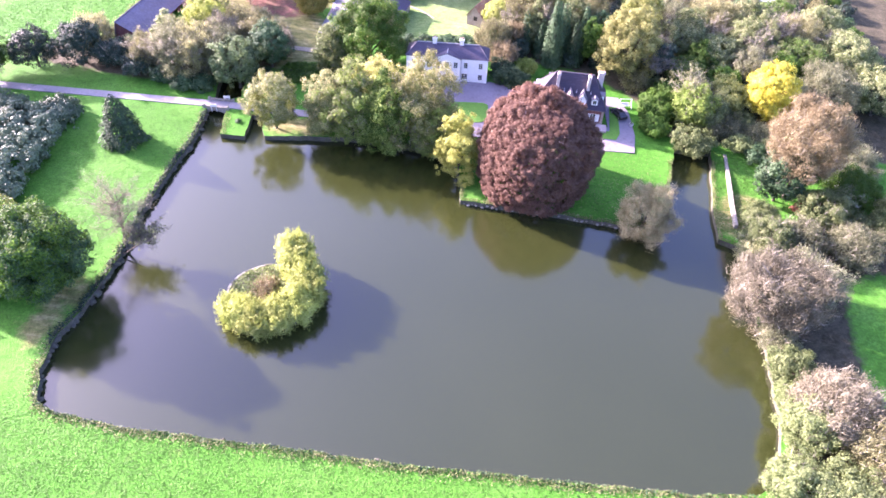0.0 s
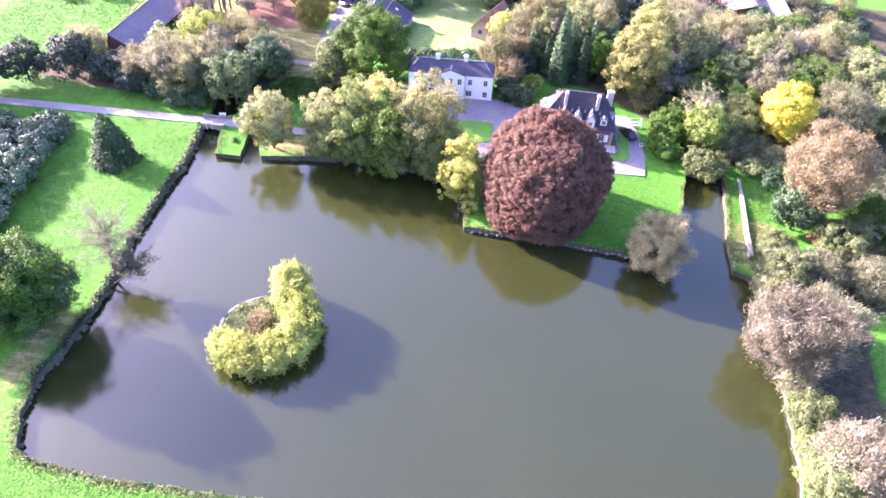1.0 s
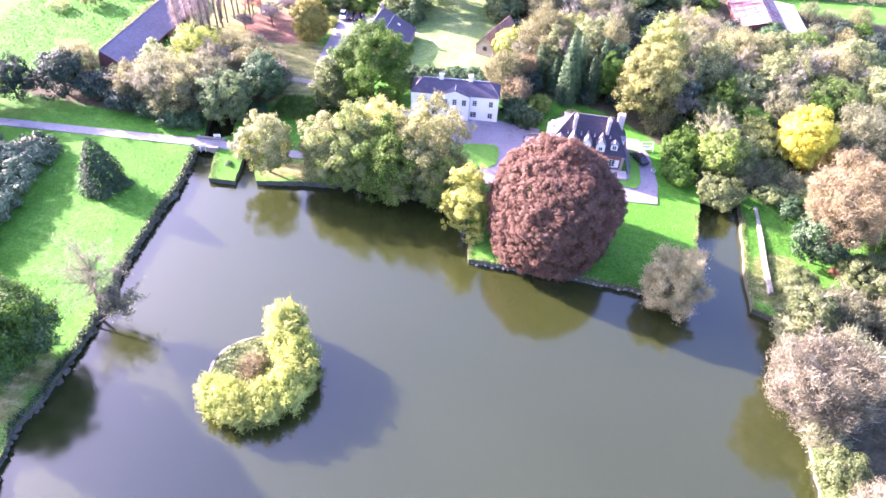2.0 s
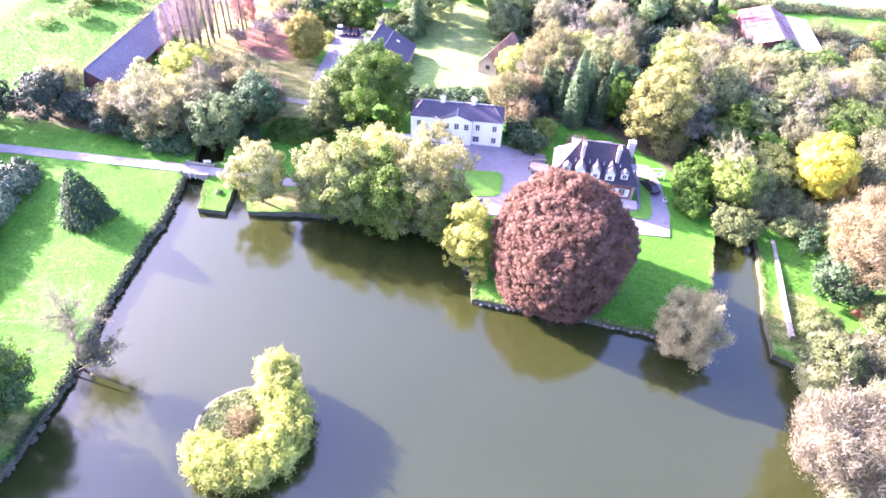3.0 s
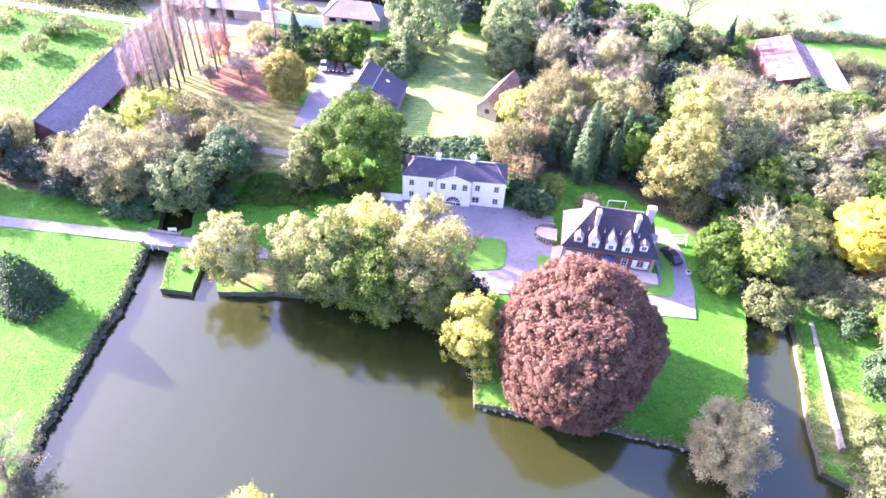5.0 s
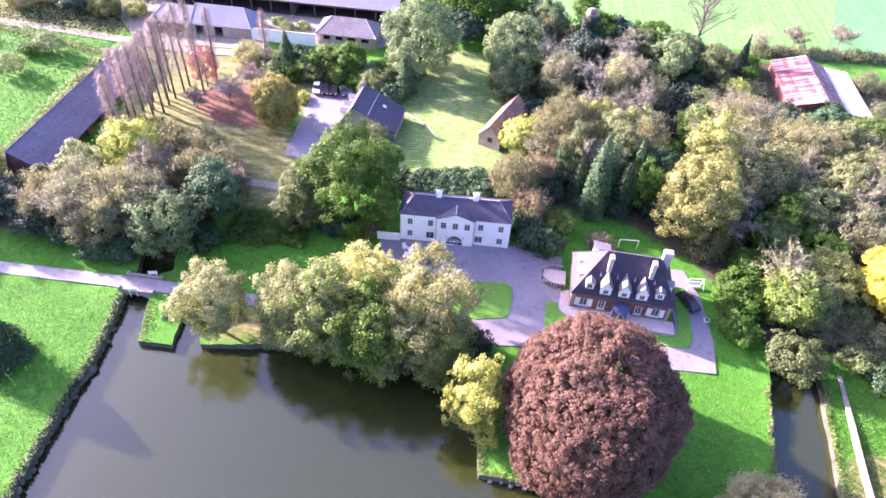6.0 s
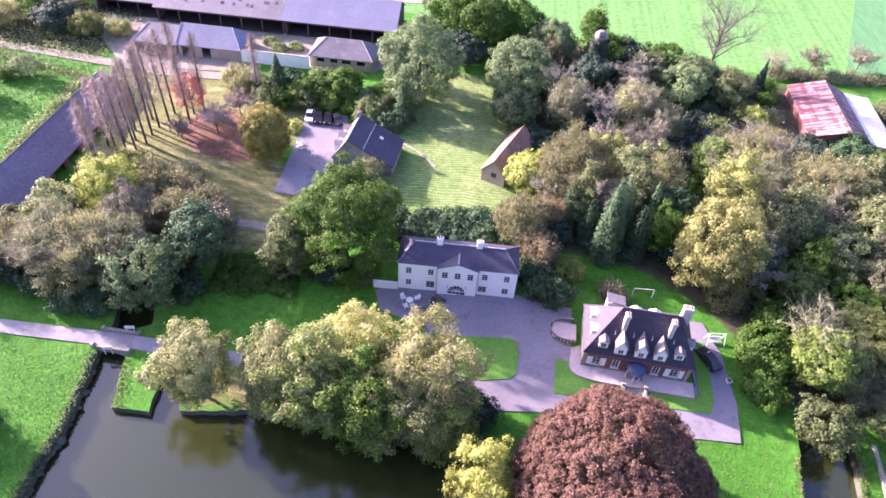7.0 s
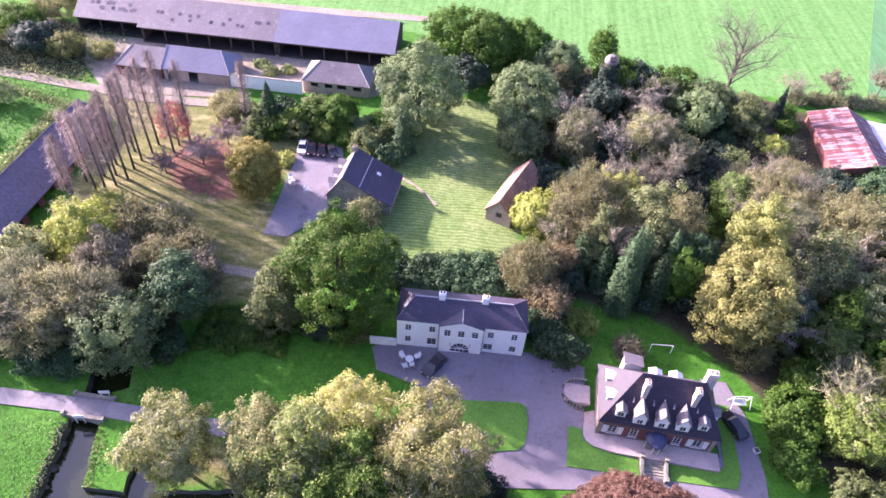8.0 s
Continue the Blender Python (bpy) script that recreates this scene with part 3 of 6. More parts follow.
# stones along the banks
stone_meshes = []
for k in range(5):
    bm = bmesh.new()
    bmesh.ops.create_icosphere(bm, subdivisions=1, radius=0.5)
    for v in bm.verts:
        v.co *= 1 + 0.5 * (random.random() - 0.5)
        v.co.z *= 0.6
    me = bpy.data.meshes.new("stone")
    bm.to_mesh(me)
    bm.free()
    me.materials.append(STONE_DARK)
    stone_meshes.append(me)


pale_stone_meshes = []
for me in stone_meshes:
    pm = me.copy()
    pm.materials.clear()
    pm.materials.append(STONE)
    pale_stone_meshes.append(pm)


def stones_along(pts, parent, every, size, z, kinds=stone_meshes):
    run, k = 0.0, 0
    for i in range(len(pts) - 1):
        (a, b), (c, d) = pts[i], pts[i + 1]
        run += math.hypot(c - a, d - b)
        if run < every * random.uniform(0.6, 1.4):
            continue
        run = 0
        ob = new("stone", kinds[k % 5])
        k += 1
        s = size * random.uniform(0.6, 1.5)
        ob.matrix_world = pose(a + random.uniform(-0.25, 0.25), b + random.uniform(-0.25, 0.25), z * random.uniform(0.2, 1.1), random.uniform(-20, 20), random.uniform(-20, 20), random.uniform(0, 360)) @ Matrix.Diagonal((s, s * random.uniform(0.7, 1.2), s, 1))
        ob.parent = parent


FINE = wavy(dense(POND, 0.5), 0.35)
stones_along([p for p in FINE if (p[1] < 47 and p[0] < 36)], bank_ob, 1.2, 0.75, 0.4)
stones_along([p for p in FINE if p[0] < -59 and 44 < p[1] < 114 and (p[1] < 105 or p[0] < -62.8)][::-1], bank_ob, 0.8, 0.95, 0.6)
stones_along([p for p in FINE if 91.5 < p[1] < 95 and -9 < p[0] < 30], bank_ob, 0.6, 0.6, 0.55, pale_stone_meshes)

# coarse grass and weeds on the near and left banks
def tufts(name, ring_or_pts, n, mat, label, size=0.5, spread=1.0, tall=0.35, lean=0.8):
    pts = np.array(ring_or_pts)
    P = pts[rng.integers(0, len(pts), n)] + rng.normal(size=(n, 2)) * spread
    ok = ~inside(SHORE, P[:, 0], P[:, 1])
    P = P[ok]
    Z = np.array([ground_z(a, b) for a, b in P]) + rng.uniform(0.0, tall, len(P))
    N = rng.normal(size=(len(P), 3)) * lean + np.array([0, 0, 1.0])
    ob = cards(name, np.column_stack([P, Z]), N, rng.uniform(0.6, 1.4, len(P)) * size, rng.uniform(0.5, 1.0, len(P)) * size * 0.6, mat, None, kind="stuff")
    return tagged(ob, label, "grass")


GRASS_PALE = leaf_material("bank_grass_blades", (0.030, 0.105, 0.014), (0.062, 0.17, 0.026), (0.125, 0.235, 0.058), 0.3, 0.3)
GRASS = leaf_material("grass_blades", (0.026, 0.125, 0.011), (0.052, 0.195, 0.022), (0.098, 0.25, 0.044), 0.3, 0.3)
WEEDS = leaf_material("bank_weeds", (0.072, 0.098, 0.028), (0.138, 0.165, 0.058), (0.27, 0.265, 0.13), 0.3, 0.4)
tufts("bank_grass", [(x, y) for x, y in FINE if y < 48 and x < 36], 12000, WEEDS, "rough tufted grass on the near bank", 0.3, 0.7, 0.3)
tufts("bank_grass", [(x, y) for x, y in FINE if x < -59 and 44 < y < 114], 7000, WEEDS, "rough tufted grass along the stone bank", 0.32, 0.8, 0.3)
tufts("bank_grass", [(x, y) for x, y in FINE if 91 < y < 116 and -9 < x < 42], 5000, WEEDS, "rough grass on the lawn's bank", 0.4, 0.4)
tufts("bank_weeds", [(x, y) for x, y in FINE if x < -59 and 50 < y < 114 and (y < 105 or x < -62.8)], 6000, LEAF["dark"], "dark shaggy weeds hanging over the stone bank", 0.42, 0.4, 0.55)
tufts("bank_weeds", [(x, y) for x, y in FINE if y < 44 and -60 < x < 36], 2500, LEAF["ivy"], "dark weeds at the waterline", 0.4, 0.25, 0.4)
lawn_pts = [(x, y) for x in np.arange(-64, 30, 1.5) for y in np.arange(26, 40, 1.5)]
tufts("meadow_grass", lawn_pts, 45000, GRASS_PALE, "lush tufted meadow grass beside the pond", 0.22, 1.5, 0.12, 0.4)
tufts("meadow_grass", [(x, y) for x in np.arange(-88, -64, 1.5) for y in np.arange(62, 114, 1.5)], 30000, GRASS, "lush green grass sloping to the pond", 0.22, 1.2, 0.12, 0.4)
tufts("canal_weeds", [(x, y) for x in np.arange(37, 50, 1.0) for y in np.arange(95, 121, 1.0) if x > 38.2 + 0.1 * (y - 95) and x < 45 + 0.22 * (y - 95)], 7000, GRASS_PALE, "rough tufted weeds beside the canal", 0.24, 0.7, 0.25)
tufts("shed_weeds", [(-102.3 + 0.4 * math.sin(y), y) for y in np.arange(134, 178, 0.5)], 3500, LEAF["sage"], "shaggy weeds along the farm shed's wall", 0.55, 0.9, 0.7)
tufts("orchard_grass", [(x, y) for x in np.arange(-135, -101, 1.5) for y in np.arange(136, 186, 1.5)], 16000, GRASS, "coarse uneven orchard grass", 0.4, 1.2, 0.2, 0.5)
tufts("yard_weeds", [(x, y) for x in np.arange(-138, -103, 1.5) for y in np.arange(187, 207, 1.5)], 6000, LEAF["sage"], "grey-green nettles beside the farm lane", 0.6, 1.0, 0.7)
tufts("lane_weeds", [(-100 - 1.1 * k, 178.6 + 0.22 * k) for k in np.arange(-6, 34, 0.5)], 2600, LEAF["sage"], "weedy verge of the farm lane", 0.5, 0.8, 0.5)

tufts("fallen_leaves", [(x, y) for x in np.arange(16, 31, 1.0) for y in np.arange(96, 116, 1.0)], 900, LEAF["brown"], "brown fallen leaves scattered on the lawn", 0.26, 0.8, 0.06, 0.3)
# ---- bridge ----
def build_bridge():
    b = thing("bridge", pose(-63.9, 117.0, 0), "small stone bridge carrying the lane over the stream", "bridge")
    part("deck", Shape().box(-2.6, -1.35, 0.95, 2.6, 1.35, 1.62), ASPHALT, b)
    for y0, y1 in ((-1.75, -1.35), (1.35, 1.75)):
        s = Shape()
        xs = [-2.6 + 5.2 * i / 12 for i in range(13)]
        for i in range(12):
            za, zb = [0.15 + 0.75 * math.sqrt(max(0, 1 - (x / 1.9) ** 2)) if abs(x) < 1.9 else -0.5 for x in (xs[i], xs[i + 1])]
            s.hull([(xs[i], y0, za), (xs[i + 1], y0, zb), (xs[i + 1], y1, zb), (xs[i], y1, za)], [(xs[i], y0, 1.85), (xs[i + 1], y0, 1.85), (xs[i + 1], y1, 1.85), (xs[i], y1, 1.85)])
        part("arch_wall", s, STONE, b)
        part("coping", Shape().box(-2.7, y0 - 0.06, 1.85, 2.7, y1 + 0.06, 1.98), STONE, b, "pale coping stones")
        for x in (-2.9, 2.55):
            part("pier", Shape().box(x, y0 - 0.1, -0.4, x + 0.4, y1 + 0.1, 2.2), STONE, b)
    for x, y in ((-0.2, -2.0), (1.1, 2.1)):
        w = thing("sign_board", pose(-63.9 + x, 117 + y, 1.7 if y < 0 else 1.6, 0, 0, 12), "small white painted board by the bridge parapet", "sign")
        part("board", Shape().box(-0.7, -0.05, 0.35, 0.7, 0.05, 0.95), TRIM, w)
        for px in (-0.5, 0.5):
            part("post", Shape().box(px - 0.05, -0.04, -0.9, px + 0.05, 0.04, 0.36), TRIM, w)


build_bridge()


# ---- buildings ----
def wall_panel(w, h, openings, t=0.3):
    """A wall in the x-z plane with real openings (x0, z0, x1, z1), its outer face at y = 0."""
    s = Shape()
    xs = sorted({0, w, *[o[0] for o in openings], *[o[2] for o in openings]})
    zs = sorted({0, h, *[o[1] for o in openings], *[o[3] for o in openings]})
    for i in range(len(xs) - 1):
        for j in range(len(zs) - 1):
            cx, cz = (xs[i] + xs[i + 1]) / 2, (zs[j] + zs[j + 1]) / 2
            if any(o[0] < cx < o[2] and o[1] < cz < o[3] for o in openings):
                continue
            a, b, c, d = xs[i], xs[i + 1], zs[j], zs[j + 1]
            s.poly([(a, 0, c), (b, 0, c), (b, 0, d), (a, 0, d)])
            s.poly([(a, t, d), (b, t, d), (b, t, c), (a, t, c)])
    for a, c, b, d in openings:
        s.poly([(a, 0, c), (a, t, c), (b, t, c), (b, 0, c)])
        s.poly([(a, 0, d), (b, 0, d), (b, t, d), (a, t, d)])
        s.poly([(a, 0, c), (a, 0, d), (a, t, d), (a, t, c)])
        s.poly([(b, 0, c), (b, t, c), (b, t, d), (b, 0, d)])
    s.poly([(0, 0, h), (w, 0, h), (w, t, h), (0, t, h)])
    return s


def window(parent, m, w, h, panes=2, rows=2, shutters=False, frame_w=0.07):
    """A window part with frame, glazing bars, panes and sill; origin at its lower left corner, outside is -y."""
    win = part("window", Shape().border(w, h, frame_w, 0.08, 0.16), TRIM, parent)
    win.matrix_local = m
    for i in range(1, panes):
        part("mullion", Shape().box(w * i / panes - 0.025, 0.09, frame_w, w * i / panes + 0.025, 0.15, h - frame_w), TRIM, win)
    for j in range(1, rows):
        part("glazing_bar", Shape().box(frame_w, 0.10, h * j / rows - 0.02, w - frame_w, 0.14, h * j / rows + 0.02), TRIM, win)
    part("pane", Shape().box(0.02, 0.115, 0.02, w - 0.02, 0.13, h - 0.02), GLASS, win)
    part("sill", Shape().box(-0.08, -0.10, -0.09, w + 0.08, 0.08, -0.003), TRIM, win)
    if shutters:
        for x0 in (-w * 0.55, w + 0.02):
            part("shutter", Shape().box(x0, -0.07, 0, x0 + w * 0.52, -0.02, h), TRIM, win, "white painted shutter")
    return win


def hip_roof(w, d, z0, z1, inset, over=0.35, t=0.12):
    """Four slabs of a hipped roof; front edge on y = 0."""
    a, b, c, e = (-over, -over, z0), (w + over, -over, z0), (w + over, d + over, z0), (-over, d + over, z0)
    r, q = (inset, d / 2, z1), (w - inset, d / 2, z1)
    return [[a, b, q, r], [b, c, q], [c, e, r, q], [e, a, r]]


def chimney(parent, x, y, z0, z1, w, d, mat, name="chimney"):
    s = Shape().box(x - w / 2, y - d / 2, z0, x + w / 2, y + d / 2, z1)
    s.box(x - w / 2 - 0.08, y - d / 2 - 0.08, z1 - 0.35, x + w / 2 + 0.08, y + d / 2 + 0.08, z1 - 0.15)
    ch = part(name, s, mat, parent)
    n = max(1, int(round(max(w, d) / 0.55)))
    for i in range(n):
        u = (i + 0.5) / n - 0.5
        cx, cy = (x + u * w, y) if w >= d else (x, y + u * d)
        part("chimney_pot", Shape().tube([(cx, cy, z1), (cx, cy, z1 + 0.4)], [0.13, 0.10], 8), TILE, ch)
    return ch


def white_house():
    W, D, H, RR, IN = 18.2, 5.8, 5.75, 2.15, 2.2
    b = thing("white_house", pose(-25.5, 133.3, 3.45, 0, 0, 3.6), "long white rendered two-storey house with slate hipped roof", "house")
    A, C = 6.1, 12.15

    def op(x, z, w, h):
        return (x - w / 2, z, x + w / 2, z + h)

    left = [op(1.6, 3.55, 0.9, 1.35), op(5.0, 3.55, 0.9, 1.35), op(1.6, 1.0, 0.9, 1.3), op(5.0, 0.8, 1.35, 1.5)]
    centre = [op((C - A) / 2 + dx, 3.65, 0.95, 1.4) for dx in (-1.95, 0, 1.95)] + [op((C - A) / 2, 0.3, 2.9, 2.05)]
    right = [op(x, 3.55, 0.9, 1.35) for x in (1.15, 4.5)] + [op(0.95, 0.9, 1.35, 1.35), op(4.5, 0.9, 1.0, 1.3)]
    for ox, oy, w, ops in ((0, 0, A, left), (A, -0.45, C - A, centre), (C, 0, W - C, right)):
        wl = part("wall", wall_panel(w, H if oy == 0 else H + 0.2, ops), RENDER_WHITE, b)
        wl.location = (ox, oy, 0)
        for a, c, e, d in ops:
            if e - a < 2:
                window(b, Matrix.Translation((ox + a, oy, c)), e - a, d - c, 2, 3)
    # wide arched window with a fan of bars
    cx, cz, rx, rz = (A + C) / 2, 0.95, 1.36, 1.32
    fan = Shape()
    n = 14
    for k in range(n):
        p = [(cx + rx * math.cos(math.pi * q / n), cz + rz * math.sin(math.pi * q / n)) for q in (k, k + 1)]
        o = [(max(cx - 1.449, min(cx + 1.449, u)), 2.349) for u, _ in p]
        if k == 0:
            o[0] = (cx + 1.449, p[0][1])
        if k == n - 1:
            o[1] = (cx - 1.449, p[1][1])
        fan.hull([(p[0][0], -0.42, p[0][1]), (p[1][0], -0.42, p[1][1]), (o[1][0], -0.42, o[1][1]), (o[0][0], -0.42, o[0][1])], [(p[0][0], -0.25, p[0][1]), (p[1][0], -0.25, p[1][1]), (o[1][0], -0.25, o[1][1]), (o[0][0], -0.25, o[0][1])])
    arch = part("arched_window", fan, RENDER_WHITE, b)
    part("pane", Shape().box(cx - 1.44, -0.28, 0.31, cx + 1.44, -0.26, 2.3), GLASS, arch)
    bars = Shape()
    for k in range(1, 6):
        a0 = math.pi * k / 6
        bars.tube([(cx, -0.33, cz), (cx + rx * math.cos(a0), -0.33, cz + rz * math.sin(a0))], [0.045, 0.045], 4)
    pts = [(cx + rx * 0.97 * math.cos(q), -0.33, cz + rz * 0.97 * math.sin(q)) for q in np.linspace(0, math.pi, 15)]
    bars.tube(pts, [0.06] * 15, 5)
    bars.box(cx - 1.42, -0.37, cz - 0.06, cx + 1.42, -0.30, cz + 0.06)
    for x in (-1.38, -0.55, 0, 0.55, 1.38):
        bars.box(cx + x - 0.05, -0.36, 0.31, cx + x + 0.05, -0.31, cz - 0.06)
    part("glazing_bars", bars, TRIM, arch)
    part("side_wall", Shape().box(0.0, 0.3, 0, 0.3, D, H), RENDER_WHITE, b)
    part("side_wall", Shape().box(W - 0.3, 0.3, 0, W, D, H), RENDER_WHITE, b)
    part("back_wall", Shape().box(0.3, D - 0.3, 0, W - 0.3, D, H), RENDER_WHITE, b)
    part("plinth", Shape().box(-0.05, -0.04, -0.8, A - 0.003, D + 0.05, 0.22).box(C + 0.003, -0.04, -0.8, W + 0.05, D + 0.05, 0.22).box(A - 0.05, -0.49, -0.8, C + 0.05, 0.3, 0.2), STONE, b)
    part("cornice", Shape().box(-0.15, -0.15, H, W + 0.15, D + 0.15, H + 0.12), TRIM, b)
    s = Shape()
    for q in hip_roof(W, D, H + 0.12, H + RR, IN, 0.2):
        s.slab(q, 0.1)
    px0, px1, pz, pxm = A - 0.2, C + 0.2, H + 0.18, (A + C) / 2
    s.slab([(px0, -0.65, pz), (pxm, -0.65, pz + 1.2), (pxm, 1.9, pz + 1.2), (px0, 0.1, pz)], 0.1)
    s.slab([(pxm, -0.65, pz + 1.2), (px1, -0.65, pz), (px1, 0.1, pz), (pxm, 1.9, pz + 1.2)], 0.1)
    roof = part("roof", s, SLATE, b)
    part("ridge", Shape().tube([(IN, D / 2, H + RR + 0.02), (W - IN, D / 2, H + RR + 0.02)], [0.10, 0.10], 6), LEAD, roof, "pale lead ridge")
    for hx0, hx1, hy in ((-0.2, IN, -0.2), (W + 0.2, W - IN, -0.2), (-0.2, IN, D + 0.2), (W + 0.2, W - IN, D + 0.2)):
        part("hip", Shape().tube([(hx0, hy, H + 0.13), (hx1, D / 2, H + RR + 0.01)], [0.045, 0.045], 5), SLATE_LIGHT, roof)
    part("ridge", Shape().tube([(pxm, -0.6, pz + 1.22), (pxm, 1.85, pz + 1.22)], [0.08, 0.08], 6), LEAD, roof)
    part("pediment", Shape().hull([(px0 + 0.15, -0.5, pz - 0.06), (px1 - 0.15, -0.5, pz - 0.06), (pxm, -0.5, pz + 1.08)], [(px0 + 0.15, -0.3, pz - 0.06), (px1 - 0.15, -0.3, pz - 0.06), (pxm, -0.3, pz + 1.08)]), RENDER_WHITE, b)
    for x in (A - 0.12, C + 0.12):
        part("drainpipe", Shape().tube([(x, -0.1, 0.1), (x, -0.1, H)], [0.06, 0.06], 6), LEAD, b)
    for x in (6.0, 12.1):
        chimney(b, x, D / 2, H + RR - 0.5, H + RR + 1.15, 0.85, 0.6, RENDER_WHITE)
    g = thing("garden_wall", pose(-29.4, 133.0, 3.2, 0, 0, 3.6), "low white rendered garden wall by the house", "wall")
    part("wall_body", Shape().box(0, 0, 0, 3.85, 0.3, 1.35), RENDER_WHITE, g)
    part("coping", Shape().box(-0.05, -0.06, 1.35, 3.85, 0.36, 1.43), TRIM, g)


white_house()


def dormer(parent, m, w, h, depth, gable, mat_wall, mat_roof, pw=0.8, ph=0.9):
    """A dormer: origin at the foot of its face, outside is -y, running back into the roof."""
    dm = part("dormer", Shape().hull([(-w / 2, 0, 0), (w / 2, 0, 0), (w / 2, depth, 0), (-w / 2, depth, 0)], [(-w / 2, 0, h), (w / 2, 0, h), (w / 2, depth, h), (-w / 2, depth, h)])
              .hull([(-w / 2, 0, h), (w / 2, 0, h), (0, 0, h + gable)], [(-w / 2, depth, h), (w / 2, depth, h), (0, depth, h + gable)]), mat_wall, parent)
    dm.matrix_local = m
    s = Shape()
    o = 0.15
    s.slab([(-w / 2 - o, -0.2, h - 0.05), (0, -0.2, h + gable + 0.06), (0, depth + gable, h + gable + 0.06), (-w / 2 - o, depth, h - 0.05)], 0.07)
    s.slab([(0, -0.2, h + gable + 0.06), (w / 2 + o, -0.2, h - 0.05), (w / 2 + o, depth, h - 0.05), (0, depth + gable, h + gable + 0.06)], 0.07)
    part("dormer_roof", s, mat_roof, dm)
    fr = Shape().box(-pw / 2, -0.05, 0.25, pw / 2, -0.004, 0.25 + ph)
    wf = part("dormer_window", fr, TRIM, dm)
    for x0 in (-pw / 2 + 0.07, 0.035):
        part("pane", Shape().box(x0, -0.07, 0.33, x0 + pw / 2 - 0.105, -0.052, 0.17 + ph), GLASS, wf)
    return dm


def chateau():
    W, D, H, RZ, I0, I1 = 15.2, 8.6, 3.2, 8.95, 4.3, 3.1
    b = thing("chateau", pose(3.35, 124.6, 2.4, 0, 0, -1.2), "brick manor house with steep dark slate roof and pale dormers", "house")
    op = [(1.3, 0.6, 2.6, 2.3), (4.2, 0.5, 5.3, 2.3), (6.9, 0.1, 8.5, 2.5), (9.9, 0.5, 11.0, 2.3), (12.4, 0.6, 13.7, 2.3)]
    part("front_wall", wall_panel(W, H, op), BRICK, b)
    for i, (a, c, e, d) in enumerate(op):
        window(b, Matrix.Translation((a, 0, c)), e - a, d - c, 2, 3, i in (0, 4), 0.14)
    part("side_wall", Shape().box(0, 0.3, 0, 0.3, D, H), BRICK_PALE, b)
    part("side_wall", Shape().box(W - 0.3, 0.3, 0, W, D, H), BRICK, b)
    part("back_wall", Shape().box(0.3, D - 0.3, 0, W - 0.3, D, H), BRICK, b)
    part("plinth", Shape().box(-0.06, -0.06, -0.7, W + 0.06, D + 0.06, 0.25), STONE, b)
    part("cornice", Shape().box(-0.3, -0.3, H - 0.02, W + 0.3, D + 0.3, H + 0.11), SLATE_LIGHT, b)
    for x in (0.0, W - 0.5):
        part("quoin", Shape().box(x, -0.05, 0.25, x + 0.5, -0.003, H - 0.03), BRICK_PALE, b, "pale corner bricks")
    r0, r1 = (I0, D / 2, RZ), (W - I1, D / 2, RZ)
    e = 0.35
    c4 = [(-e, -e, H + 0.12), (W + e, -e, H + 0.12), (W + e, D + e, H + 0.12), (-e, D + e, H + 0.12)]
    roof = Shape()
    for q in ([c4[0], c4[1], r1, r0], [c4[1], c4[2], r1], [c4[2], c4[3], r0, r1], [c4[3], c4[0], r0]):
        roof.slab(q, 0.12)
    rf = part("roof", roof, SLATE_DARK, b)
    part("ridge", Shape().tube([(I0, D / 2, RZ + 0.02), (W - I1, D / 2, RZ + 0.02)], [0.10, 0.10], 6), SLATE_LIGHT, rf)
    for c, r in zip(c4, (r0, r1, r1, r0)):
        part("hip", Shape().tube([(c[0], c[1], c[2] + 0.02), (r[0], r[1], RZ + 0.02)], [0.05, 0.05], 5), SLATE_DARK, rf)
    slope = (RZ - H) / (D / 2 + e)
    for x, w, h, g in ((2.3, 1.25, 1.3, 0.4), (4.8, 1.65, 1.5, 1.45), (7.6, 1.65, 1.5, 1.45), (10.3, 1.65, 1.5, 1.45), (12.9, 1.25, 1.3, 0.4)):
        y = 0.35 if g < 1 else 0.0
        z = H + 0.12 + slope * (y + e) - 0.1
        dormer(b, Matrix.Translation((x, y, z)), w, h, (h + 0.1) / slope, g, RENDER_WHITE, SLATE_LIGHT)
    for y in (3.0, 6.0):
        dormer(b, Matrix.Translation((0.5, y, H + 0.75)) @ pose(0, 0, 0, 0, 0, -90), 1.3, 1.4, 1.6, 0.35, RENDER_WHITE, RENDER_WHITE)
    dormer(b, Matrix.Translation((W - 0.45, 2.6, H + 1.0)) @ pose(0, 0, 0, 0, 0, 90), 1.4, 1.5, 1.2, 0.5, RENDER_WHITE, SLATE_LIGHT)
    for x in (7.2, 10.0):
        dormer(b, Matrix.Translation((x, D - 0.4, H + 0.5)) @ pose(0, 0, 0, 0, 0, 180), 1.6, 1.3, 1.8, 0.4, RENDER_WHITE, RENDER_WHITE)
    chimney(b, 4.8, 2.6, H + 2.2, RZ + 0.5, 0.6, 0.95, CREAM)
    chimney(b, 11.2, 2.6, H + 2.2, RZ + 0.5, 0.6, 0.95, CREAM)
    chimney(b, 13.7, D - 2.2, H, RZ - 0.2, 1.3, 0.9, CREAM)
    tw = part("stair_tower", Shape().box(3.0, D - 0.3, 0, 5.4, D + 1.2, 5.2), RENDER_WHITE, b)
    part("tower_roof", Shape().slab([(2.8, D - 0.5, 5.7), (5.6, D - 0.5, 5.25), (5.6, D + 1.4, 5.25), (2.8, D + 1.4, 5.7)], 0.12), SLATE_LIGHT, tw)
